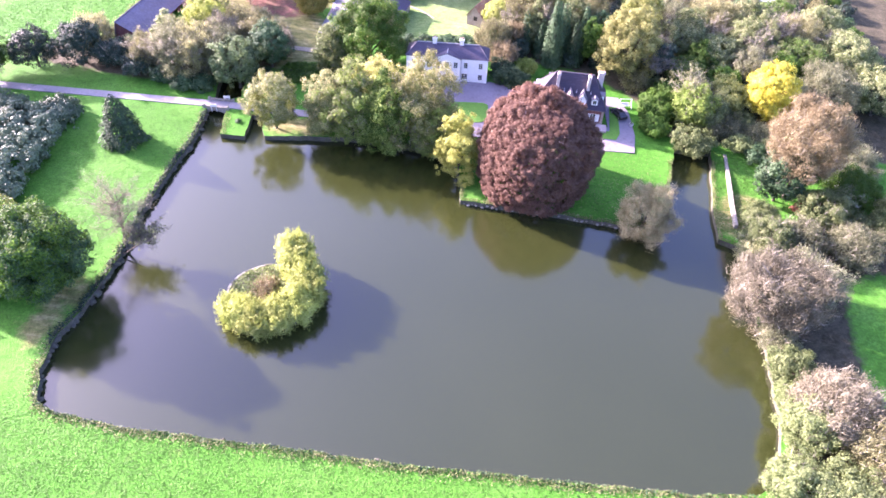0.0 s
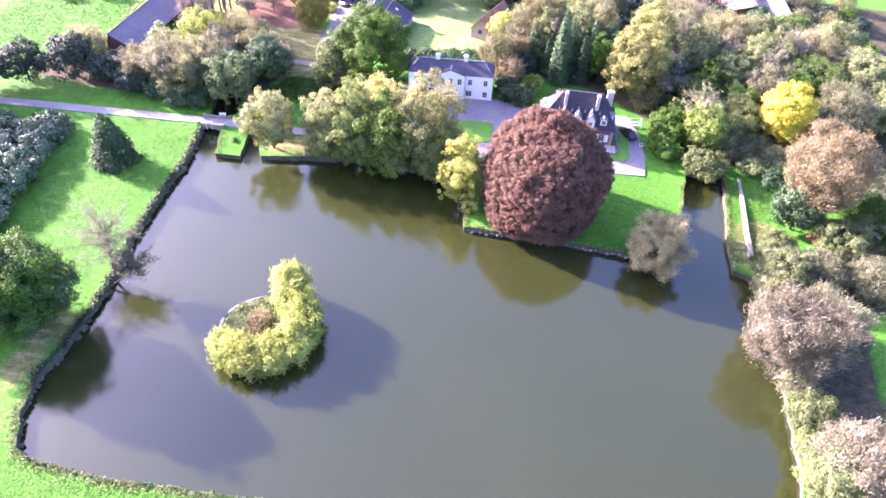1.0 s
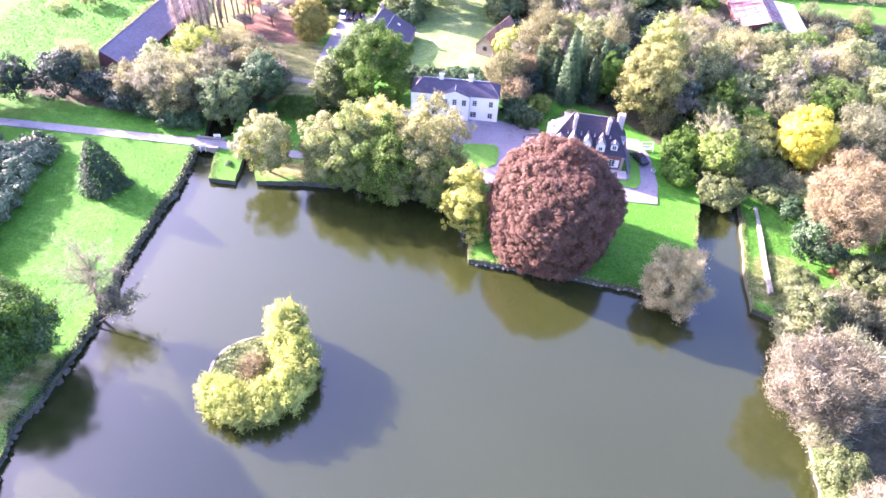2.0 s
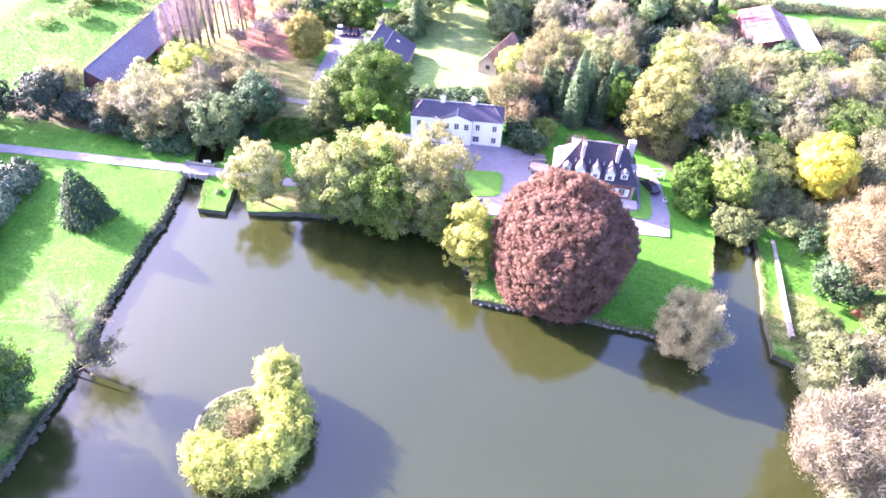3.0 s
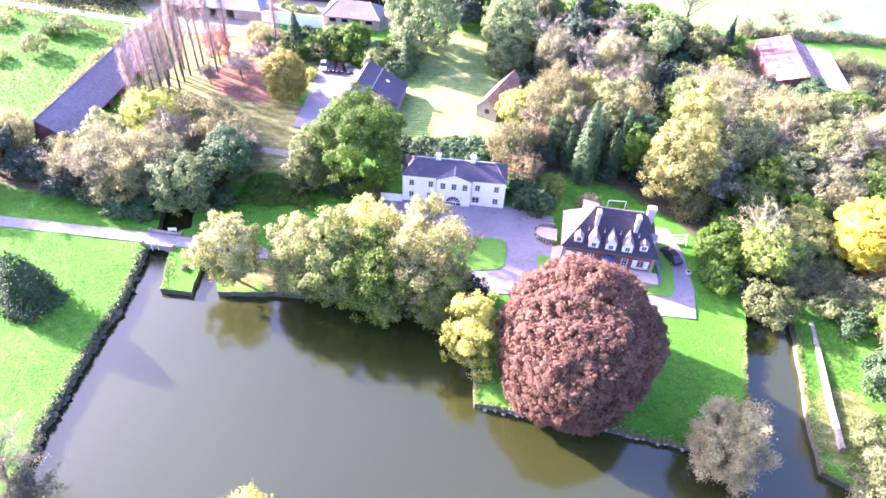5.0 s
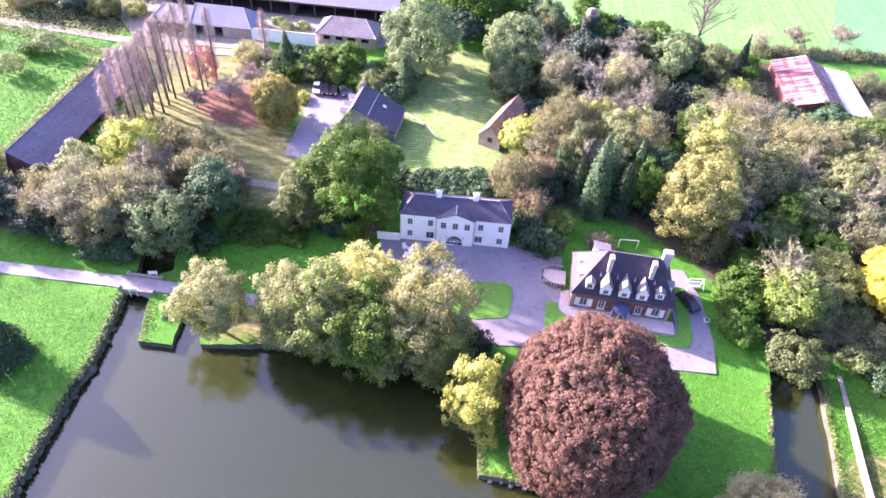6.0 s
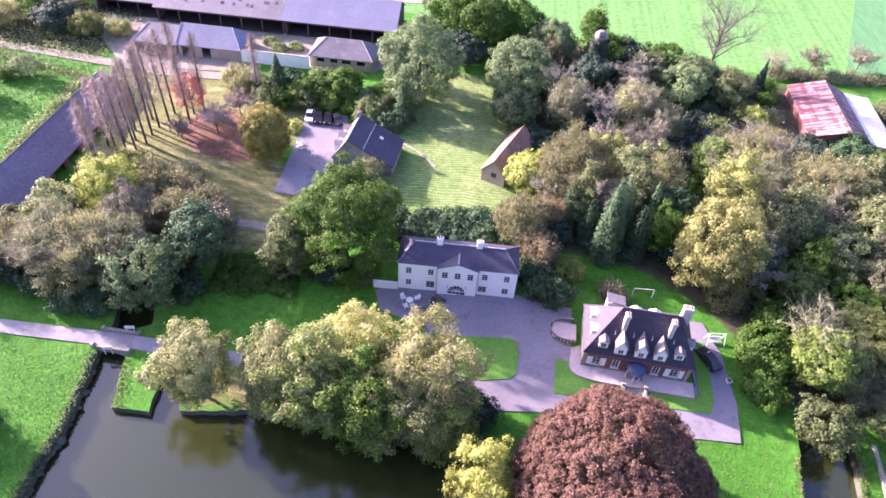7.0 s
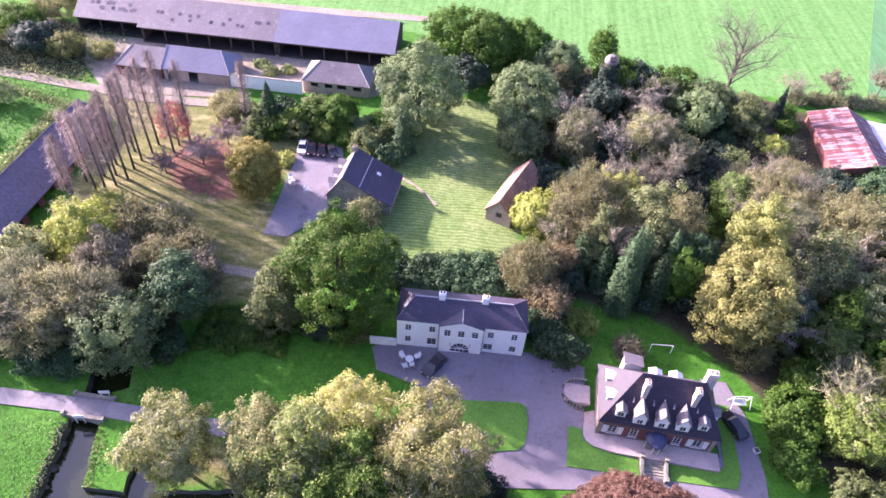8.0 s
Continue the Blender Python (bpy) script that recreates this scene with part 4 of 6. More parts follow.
    for x in (3.7, 6.3, 8.9, 11.9):
        y = 2.1
        part("roof_vent", Shape().hull([(x - 0.22, y - 0.4, H + slope * 1.95), (x + 0.22, y - 0.4, H + slope * 1.95), (x, y + 0.3, H + slope * 2.65)], [(x - 0.04, y - 0.4, H + slope * 1.95 + 0.35), (x + 0.04, y - 0.4, H + slope * 1.95 + 0.35), (x, y + 0.3, H + slope * 2.65 + 0.1)]), LEAD, rf)
    # half-round bay with a dark blue domed canopy over the garden door
    n = 12
    ring = [(7.7 + 1.5 * math.cos(math.pi + math.pi * k / n), 1.9 * math.sin(math.pi + math.pi * k / n)) for k in range(n + 1)]
    mid = [(7.7 + 1.1 * math.cos(math.pi + math.pi * k / n), 1.2 * math.sin(math.pi + math.pi * k / n)) for k in range(n + 1)]
    aw = Shape()
    for k in range(n):
        (a, c), (d, f), (u, v), (p, q) = ring[k], ring[k + 1], mid[k], mid[k + 1]
        aw.poly([(7.7, -0.02, 2.62), (u, v, 2.35), (p, q, 2.35)])
        aw.poly([(u, v, 2.35), (a, c, 1.75), (d, f, 1.75), (p, q, 2.35)])
        aw.poly([(a, c, 1.75), (a, c, 1.5), (d, f, 1.5), (d, f, 1.75)])
    cn = part("canopy", aw, BLUE_COVER, b, "dark blue half-round canopy")
    for k in (2, 5, 7, 10):
        x, y = ring[k]
        part("post", Shape().tube([(x, y * 0.97, 0.05), (x, y * 0.97, 1.6)], [0.06, 0.06], 6), TRIM, cn)
    part("doorstep", Shape().box(6.6, -1.2, 0.03, 8.8, -0.07, 0.14), STONE, b)
    # terrace, steps
    t = thing("terrace", pose(3.35, 124.6, 2.12, 0, 0, -1.2), "pale paved terrace round the manor house", "terrace", kind="structure")
    part("paving", Shape().prism([(-1.6, 5.5), (-1.6, -0.6), (-1.2, -1.5), (-0.3, -2.1), (2.0, -2.5), (W + 1.0, -2.6), (W + 1.0, -0.07), (-0.07, -0.07), (-0.07, 5.5)], -0.8, 0.32), PAVING, t)
    st = thing("garden_steps", pose(10.9, 121.75, 1.25, 0, 0, -1.2), "stone steps with side walls down from the terrace", "steps")
    for k in range(6):
        part("step", Shape().box(-1.3, -2.1 + 0.35 * k, 0, 1.3, -2.1 + 0.35 * (k + 1), 0.62 + 0.115 * k), STONE, st)
    for x in (-1.75, 1.35):
        part("side_wall", Shape().hull([(x, -2.3, 0), (x + 0.4, -2.3, 0), (x + 0.4, 0.2, 0), (x, 0.2, 0)], [(x, -2.3, 0.95), (x + 0.4, -2.3, 0.95), (x + 0.4, 0.2, 1.7), (x, 0.2, 1.7)]), STONE, st)
        for y in (-2.4, 0.1):
            part("pillar", Shape().box(x - 0.06, y - 0.25, 0, x + 0.46, y + 0.27, 1.3 if y < -1 else 2.0), STONE, st)
    # curved steps at the side entrance
    cs = thing("round_steps", pose(1.6, 129.9, 2.35, 0, 0, -1.2), "half-round stone entrance steps with iron rails", "steps")
    for k in range(3):
        r = 3.2 - 0.45 * k
        part("step", Shape().prism([(r * math.cos(a), 0.75 * r * math.sin(a)) for a in np.linspace(math.pi / 2, 3 * math.pi / 2, 14)], 0, 0.42 + 0.15 * k), STONE, cs)
    for sgn in (-1, 1):
        pts = [(2.75 * math.cos(q) - 0.2, sgn * 2.15 * math.sin(q)) for q in np.linspace(math.pi * 0.42, math.pi * 0.9, 9)]
        for k, (x, y) in enumerate(pts):
            part("baluster", Shape().tube([(x, y, 0.3), (x, y, 0.75), (x, y, 1.3)], [0.10, 0.06, 0.09], 6), STONE_DARK, cs)
        part("railing", Shape().tube([(x, y, 1.36) for x, y in pts], [0.11] * 9, 6), STONE, cs)
    part("landing", Shape().box(-2.6, -1.5, 0.3, 1.0, 1.5, 0.85), PAVING, cs)


chateau()


def gable_building(name, m, W, D, H, RZ, wall_mat, roof_mat, label, ridge_at=0.5, over=0.4, openings=(), roof2=None, category="barn", ridge_mat=None, side_open=()):
    """Ridge along y. Gable end on y = 0; openings (x0, z0, x1, z1) in the gable, side_open along the x = W side as (y0, z0, y1, z1)."""
    b = thing(name, m, label, category)
    rx = W * ridge_at
    part("gable_wall", wall_panel(W, H, list(openings)), wall_mat, b)
    part("gable_top", Shape().hull([(0, 0, H), (W, 0, H), (rx, 0, RZ - 0.1)], [(0, 0.3, H), (W, 0.3, H), (rx, 0.3, RZ - 0.1)]), wall_mat, b)
    part("gable_wall", Shape().hull([(0, D - 0.3, 0), (W, D - 0.3, 0), (W, D - 0.3, H), (rx, D - 0.3, RZ - 0.1), (0, D - 0.3, H)], [(0, D, 0), (W, D, 0), (W, D, H), (rx, D, RZ - 0.1), (0, D, H)]), wall_mat, b)
    part("side_wall", Shape().box(0, 0.3, 0, 0.3, D - 0.3, H), wall_mat, b)
    sw = part("side_wall", wall_panel(D, H, list(side_open)), wall_mat, b)
    sw.matrix_local = Matrix.Translation((W, 0, 0)) @ pose(0, 0, 0, 0, 0, 90)
    # floor darkened by colour to give the interior its shade
    part("floor_inside", Shape().box(0.3, 0.3, -0.3, W - 0.3, D - 0.3, 0.02), INNER_SHADE, b)
    for x0, x1, mt in ((-over, rx, roof_mat), (W + over, rx, roof2 or roof_mat)):
        edge = H - (RZ - H) / (rx if x0 < 0 else W - rx) * over
        part("roof", Shape().slab([(x0, -over, edge), (x1, -over, RZ), (x1, D + over, RZ), (x0, D + over, edge)], 0.14), mt, b)
    part("ridge", Shape().tube([(rx, -over, RZ + 0.02), (rx, D + over, RZ + 0.02)], [0.12, 0.12], 6), ridge_mat or roof_mat, b)
    return b


# house with the parking court
# one slate roof: the west slope's paler material puts sun glare into colour
h2 = gable_building("stone_house", pose(-43.2, 160.6, 3.9, 0, 0, -3), 11.3, 8.4, 3.0, 7.3, STONE, SLATE_LIGHT, "grey stone house with slate roof and pale dormers", 0.27, 0.35, [(1.2, 0.8, 2.3, 2.2), (6.5, 0.8, 7.6, 2.2)], roof2=SLATE, category="house", ridge_mat=LEAD)
for y in (1.4, 4.1, 6.8):
    dormer(h2, Matrix.Translation((0.35, y, 3.5)) @ pose(0, 0, 0, 0, 0, -90), 1.5, 1.7, 1.5, 0.5, RENDER_WHITE, SLATE_LIGHT)
for x, z in ((1.2, 0.8), (6.5, 0.8)):
    window(h2, Matrix.Translation((x, 0, z)), 1.1, 1.4)
chimney(h2, 3.0, 7.8, 6.2, 8.3, 0.7, 0.9, STONE)
part("verge", Shape().tube([(6.0, -0.2, 5.72), (6.0, 8.6, 5.72)], [0.09, 0.09], 6), LEAD, h2, "pale lead flashing across the slope")
part("rooflight", Shape().slab([(7.6, 5.2, 4.99), (8.3, 5.2, 4.63), (8.3, 5.9, 4.63), (7.6, 5.9, 4.99)], 0.05), TRIM, h2, "pale rooflight")

# small barn with clay tiles
barn = gable_building("small_barn", pose(-15.4, 161.6, 4.9, 0, 0, -20), 4.6, 13.2, 3.0, 5.6, BRICK_PALE, TILE, "small brick barn with weathered clay tile roof", 0.5, 0.35, [(1.9, 1.7, 2.9, 2.8)])
part("shutter", Shape().box(1.9, 0.12, 1.7, 2.9, 0.16, 2.8), TIMBER, barn)

# long cart shed
gable_building("long_shed", pose(-97.0, 136.3, 2.4, 0, 0, 0.4), 6.6, 39.4, 3.2, 6.4, BRICK, SLATE_ROOF2, "long brick farm shed with grey-violet roof", 0.14, 0.4, [(2, 0, 4.4, 2.4)], side_open=[(2 + 4.6 * i, 0.0, 5.2 + 4.6 * i, 2.4) for i in range(8)])

# great barn of two roofs, open in front
def great_barn(x0, x1, y0, name, roof_mat, label, z0, eave, ridge, depth):
    b = thing(name, pose(x0, y0, z0, 0, 0, 2.0), label, "barn")
    w = x1 - x0
    # raised floor hides the grass; indoor shade is put into its colour
    part("shade_floor", Shape().box(0.32, -0.6, -0.5, w - 0.32, depth - 0.32, 0.3), INNER_SHADE, b)
    part("back_wall", Shape().box(0, depth - 0.3, 0, w, depth, eave), BRICK_PALE, b)
    for x in (0, w - 0.3):
        part("end_wall", Shape().hull([(x, 0, 0), (x + 0.3, 0, 0), (x + 0.3, depth - 0.3, 0), (x, depth - 0.3, 0)], [(x, 0, eave), (x + 0.3, 0, eave), (x + 0.3, depth - 0.3, eave), (x, depth - 0.3, eave)]), TIMBER, b)
        part("end_gable", Shape().hull([(x, 0, eave), (x, depth, eave), (x, depth / 2, ridge - 0.1)], [(x + 0.3, 0, eave), (x + 0.3, depth, eave), (x + 0.3, depth / 2, ridge - 0.1)]), TIMBER, b)
    part("roof", Shape().slab([(-0.4, -0.8, eave - 0.2), (w + 0.4, -0.8, eave - 0.2), (w + 0.4, depth / 2, ridge), (-0.4, depth / 2, ridge)], 0.14), roof_mat, b)
    part("roof", Shape().slab([(-0.4, depth + 0.8, eave - 0.2), (w + 0.4, depth + 0.8, eave - 0.2), (w + 0.4, depth / 2, ridge), (-0.4, depth / 2, ridge)], 0.14), roof_mat, b)
    n = max(2, int(w / 5))
    for i in range(n + 1):
        x = 0.35 + (w - 0.7) * i / n
        part("post", Shape().box(x - 0.15, 0, 0, x + 0.15, 0.3, eave), TIMBER, b)
    part("front_boards", Shape().box(0.3, 0.02, eave - 1.0, w - 0.3, 0.10, eave - 0.25), TIMBER, b)
    # lower floor, with the barn's shade painted in as well
    part("floor_inside", Shape().box(0.3, 0.3, -0.3, w - 0.3, depth - 0.3, 0.05), INNER_SHADE, b)
    if roof_mat is SLATE_LIGHT:
        s = (ridge - eave + 0.2) / (depth / 2 + 0.8)
        for k in range(16):
            x, y = 3 + (w - 6) * k / 15 + random.uniform(-1, 1), random.choice((1.6, 2.8)) + random.uniform(-0.2, 0.2)
            z = eave - 0.2 + s * (y + 0.8)
            part("rooflight", Shape().slab([(x, y, z + 0.04), (x + 0.7, y, z + 0.04), (x + 0.7, y + 0.7, z + 0.04 + 0.7 * s), (x, y + 0.7, z + 0.04 + 0.7 * s)], 0.03), SLATE, b)


great_barn(-114, -98.5, 207.0, "great_barn", SLATE_LIGHT, "open-fronted timber barn with weathered slate roof", 6.2, 3.8, 7.4, 12)
great_barn(-98.2, -67.2, 205.6, "great_barn", SLATE_LIGHT, "long open barn with weathered slate roof and rooflights", 6.2, 3.9, 7.8, 14)
great_barn(-67.0, -40.6, 206.6, "great_barn", BLUE_SHEET, "long open barn with smooth blue-grey roof", 6.2, 3.9, 7.8, 14)


def hipped_shed(x0, y0, z0, W, D, H, R, inset, wall_mat, roof_mat, ops, label, rz=1.5, inset2=None):
    b = thing("farm_shed", pose(x0, y0, z0, 0, 0, rz), label, "shed")
    part("front_wall", wall_panel(W, H, ops), wall_mat, b)
    part("side_wall", Shape().box(0, 0.3, 0, 0.3, D, H), wall_mat, b)
    part("side_wall", Shape().box(W - 0.3, 0.3, 0, W, D, H), wall_mat, b)
    part("back_wall", Shape().box(0.3, D - 0.3, 0, W - 0.3, D, H), wall_mat, b)
    # shed floor, its dark colour standing for indoor shade
    part("floor_inside", Shape().box(0.3, 0.3, -0.3, W - 0.3, D - 0.3, 0.02), INNER_SHADE, b)
    inset2 = inset if inset2 is None else inset2
    c4 = [(-0.3, -0.3, H - 0.05), (W + 0.3, -0.3, H - 0.05), (W + 0.3, D + 0.3, H - 0.05), (-0.3, D + 0.3, H - 0.05)]
    r0, r1 = (inset, D / 2, R), (W - inset2, D / 2, R)
    for q in ([c4[0], c4[1], r1, r0], [c4[1], c4[2], r1], [c4[2], c4[3], r0, r1], [c4[3], c4[0], r0]):
        part("roof", Shape().slab(q, 0.12), roof_mat, b)
    for hx0, hx1, hy in ((-0.3, inset, -0.3), (W + 0.3, W - inset2, -0.3)):
        part("hip", Shape().tube([(hx0, hy, H - 0.03), (hx1, D / 2, R + 0.02)], [0.07, 0.07], 5), LEAD, b)
    return b


hipped_shed(-97.0, 191.4, 5.5, 9.8, 8.0, 2.7, 5.4, 2.6, BRICK, SLATE_LIGHT, [(0.8, 0, 3.4, 2.3), (4.0, 0, 6.6, 2.3), (7.2, 0, 9.4, 2.3)], "brick cart shed with weathered slate roof", inset2=0.0)
hipped_shed(-86.9, 191.8, 5.5, 14.2, 8.4, 2.9, 6.0, 0.0, BRICK_PALE, BLUE_SHEET, [(0.8, 0, 3.0, 2.4), (5.4, 0, 7.4, 2.5)], "pale brick shed with grey slate roof", inset2=2.6)
hipped_shed(-57.3, 194.0, 5.6, 14.0, 8.0, 2.9, 5.6, 3.0, BRICK_PALE, SLATE_LIGHT, [(1.6, 1.5, 3.2, 2.4), (4.6, 1.5, 6.2, 2.4), (7.2, 1.5, 9.2, 2.4), (10.6, 1.5, 12.4, 2.4)], "pale brick outbuilding with hipped slate roof")
yw = thing("yard_wall", pose(-72.6, 192.3, 5.5, 0, 0, 1.5), "long white rendered yard wall with rounded coping", "wall")
part("wall_body", Shape().box(0, 0, 0, 15.4, 0.35, 3.0), RENDER_WHITE, yw)
part("coping", Shape().box(-0.05, -0.07, 3.0, 15.4, 0.42, 3.12), STONE, yw)

# rusty sheet barn at the field's edge
sb = gable_building("sheet_barn", pose(49.7, 186.6, 5.2, 0, 0, -1.0), 11.6, 20.4, 3.2, 5.3, BRICK, RED_SHEET, "field barn with rust-red and pale corrugated sheet roof", 0.6, 0.4, [(1.5, 0, 4.5, 2.6), (7, 0, 10, 2.6)], roof2=RED_SHEET, side_open=[(2 + 4.6 * i, 0, 5 + 4.6 * i, 2.6) for i in range(4)])
part("lean_to_roof", Shape().slab([(12.1, -0.3, 3.0), (17.6, -0.3, 2.5), (17.6, 20.6, 2.5), (12.1, 20.6, 3.0)], 0.08), PALE_SHEET, sb, "pale lean-to roof sheet")
for i in range(6):
    part("post", Shape().box(17.2, 0.2 + 3.95 * i, -0.2, 17.4, 0.4 + 3.95 * i, 2.5), TIMBER, sb)
# ivied round tower with a pale domed cap in the far wood
SILO_R, SILO_H = 1.3, 10.3
si = thing("silo", pose(5.7, 202.7, ground_z(5.7, 202.7)), "round farm silo with pale domed cap, clad in ivy", "silo")
part("shaft", Shape().tube([(0, 0, -0.4), (0, 0, SILO_H)], [SILO_R, SILO_R], 18), STONE_DARK, si)
dome = Shape()
rows = [[((SILO_R + 0.15) * math.cos(e) * math.cos(q), (SILO_R + 0.15) * math.cos(e) * math.sin(q), SILO_H + 1.5 * math.sin(e)) for q in np.linspace(0, 2 * math.pi, 19)[:-1]] for e in np.linspace(0, 1.25, 6)]
for u in range(5):
    for v in range(18):
        w = (v + 1) % 18
        dome.poly([rows[u][v], rows[u][w], rows[u + 1][w], rows[u + 1][v]])
dome.poly(rows[5])
part("cap", dome, SLATE_LIGHT, si, "pale weathered domed cap", smooth=True)
# solid block; the opening's inner shade is put into its dark colour
part("hatch", Shape().hull([(-0.55, -1.75, SILO_H + 0.75), (0.55, -1.75, SILO_H + 0.75), (0.55, -0.85, SILO_H + 1.3), (-0.55, -0.85, SILO_H + 1.3)], [(-0.55, -1.85, SILO_H + 0.95), (0.55, -1.85, SILO_H + 0.95), (0.55, -0.95, SILO_H + 1.5), (-0.55, -0.95, SILO_H + 1.5)]), INNER_SHADE, si, "hatch block with an opening's shade painted dark")
q_, h_ = rng.uniform(0, 6.28, 5200), rng.uniform(0.1, SILO_H - 0.5, 5200)
rad_ = SILO_R + rng.uniform(0.02, 0.9, 5200) * (0.5 + 0.5 * np.abs(np.sin(3 * q_ + h_)))
cards("ivy", np.column_stack([rad_ * np.cos(q_), rad_ * np.sin(q_), h_]), np.column_stack([np.cos(q_), np.sin(q_), np.full(5200, 0.4)]) + rng.normal(size=(5200, 3)) * 0.4, rng.uniform(0.25, 0.5, 5200), rng.uniform(0.2, 0.35, 5200), LEAF["dark"], si, kind="stuff")
# white greenhouse shed east of the canal
gable_building("garden_shed", pose(61.6, 113.4, 1.4, 0, 0, -30), 3.2, 5.0, 2.2, 3.2, RENDER_WHITE, PALE_SHEET, "small white garden shed among the shrubs", 0.5, 0.2, [(1.1, 0, 2.0, 1.9)], category="shed")
# low wall beside the canal
cw = thing("canal_wall", pose(0, 0, 0), "low pale stone garden wall beside the canal", "wall")
line = [(42.0, 96), (42.3, 102), (43.0, 110), (43.6, 119)]
for i in range(3):
    (a, b), (c, d) = line[i], line[i + 1]
    part("wall_length", Shape().hull([(a - 0.35, b, 0.6), (a + 0.35, b, 0.6), (c + 0.35, d - 0.01, 0.6), (c - 0.35, d - 0.01, 0.6)], [(a - 0.3, b, 1.75), (a + 0.3, b, 1.75), (c + 0.3, d - 0.01, 1.75), (c - 0.3, d - 0.01, 1.75)]), STONE, cw)


# ---- cars ----
CAR_MAROON = surface("maroon_paint", (0.022, 0.008, 0.012), (0.032, 0.011, 0.016), 0.25, 0.5, 8, None, 0.02, 0.005, 0.3)


def car(x, y, yaw, mat, label, L=4.3, Wd=1.76, tall=1.45):
    z = terr(x, y) + 0.14
    c = thing("car", pose(x, y, z, 0, 0, yaw), label, "car")
    h = Wd / 2
    prof = [(-L / 2, 0.35), (-L / 2 + 0.05, 0.75), (-L * 0.24, 0.92), (-L * 0.12, tall - 0.04), (L * 0.22, tall), (L * 0.44, 0.98), (L / 2, 0.85), (L / 2, 0.35)]
    low = [(-L / 2, 0.35), (-L / 2 + 0.05, 0.75), (-L * 0.24, 0.92), (L * 0.44, 0.98), (L / 2, 0.85), (L / 2, 0.35)]
    part("body", Shape().hull([(px, -h, pz) for px, pz in low], [(px, h, pz) for px, pz in low]), mat, c)
    cab = [(-L * 0.24, 0.92), (-L * 0.12, tall - 0.06), (L * 0.22, tall - 0.02), (L * 0.43, 0.98)]
    part("cabin_glass", Shape().hull([(px, -h + 0.06 + (pz - 0.9) * 0.3, pz) for px, pz in cab], [(px, h - 0.06 - (pz - 0.9) * 0.3, pz) for px, pz in cab]), GLASS, c)
    part("roof_panel", Shape().box(-L * 0.115, -h + 0.22, tall - 0.05, L * 0.215, h - 0.22, tall + 0.02), mat, c)
    for wx in (-L * 0.31, L * 0.30):
        for wy in (-h, h - 0.2):
            wh = part("wheel", Shape().tube([(wx, wy + 0.2, 0.32), (wx, wy, 0.32)], [0.32, 0.32], 12), RUBBER, c)
            side = wy - 0.012 if wy < 0 else wy + 0.2
            part("rim", Shape().tube([(wx, side + 0.012, 0.32), (wx, side, 0.32)] if wy < 0 else [(wx, side, 0.32), (wx, side + 0.012, 0.32)], [0.2, 0.19], 10), LEAD, wh, "pale metal rim")
    for wy in (-h + 0.12, h - 0.42):
        part("headlight", Shape().box(-L / 2 - 0.02, wy, 0.58, -L / 2 + 0.06, wy + 0.3, 0.72), TRIM, c)
        part("tail_light", Shape().box(L / 2 - 0.05, wy, 0.62, L / 2 + 0.015, wy + 0.3, 0.78), CAR_RED, c)
    return c


car(-19.6, 130.4, 60, CAR_BLACK, "dark hatchback parked before the white house")
car(22.3, 128.8, -60, CAR_BLACK, "black car parked beside the manor")
for k, (m_, lb) in enumerate(((CAR_WHITE, "white van-like car parked in the court"), (CAR_MAROON, "dark maroon car parked in the court"), (CAR_MAROON, "dark maroon car parked in the court"), (CAR_BLACK, "black car parked in the court"))):
    car(-51.8 + 1.9 * k, 174.8 + 0.05 * k, 97 if k < 3 else 122, m_, lb, 3.9, 1.62, 1.65 if k == 0 else 1.4)


# ---- garden furniture ----
def garden_chair(x, y, yaw):
    z = terr(x, y) + 0.14
    c = thing("garden_chair", pose(x, y, z, 0, 0, yaw), "white plastic garden chair on the gravel", "chair", "garden chairs")
    part("seat", Shape().box(-0.35, -0.35, 0.40, 0.35, 0.35, 0.46), PLASTIC, c)
    part("backrest", Shape().hull([(-0.35, 0.30, 0.46), (0.35, 0.30, 0.46), (0.35, 0.36, 0.46), (-0.35, 0.36, 0.46)], [(-0.32, 0.50, 1.0), (0.32, 0.50, 1.0), (0.32, 0.55, 1.0), (-0.32, 0.55, 1.0)]), PLASTIC, c)
    for x0 in (-0.33, 0.27):
        for y0 in (-0.33, 0.27):
            part("leg", Shape().box(x0, y0, 0, x0 + 0.06, y0 + 0.06, 0.40), PLASTIC, c)
        part("armrest", Shape().box(x0, -0.33, 0.62, x0 + 0.07, 0.34, 0.67), PLASTIC, c)
    return c


for x, y, a in ((-24.3, 131.4, 40), (-22.7, 130.2, 200), (-22.2, 131.6, 300), (-23.6, 129.9, 120), (-51.6, 166.2, 20), (-50.8, 165.2, 200), (-51.2, 164.9, 300), (-47.8, 163.6, 80)):
    garden_chair(x, y, a)
tb = thing("garden_table", pose(-23.2, 130.9, terr(-23.2, 130.9) + 0.14), "round white garden table on the gravel", "table")
part("tabletop", Shape().prism([(0.6 * math.cos(a), 0.6 * math.sin(a)) for a in np.linspace(0, 6.28, 15)[:-1]], 0.68, 0.73), PLASTIC, tb)
part("pedestal", Shape().tube([(0, 0, 0), (0, 0, 0.68)], [0.2, 0.08], 8), PLASTIC, tb)


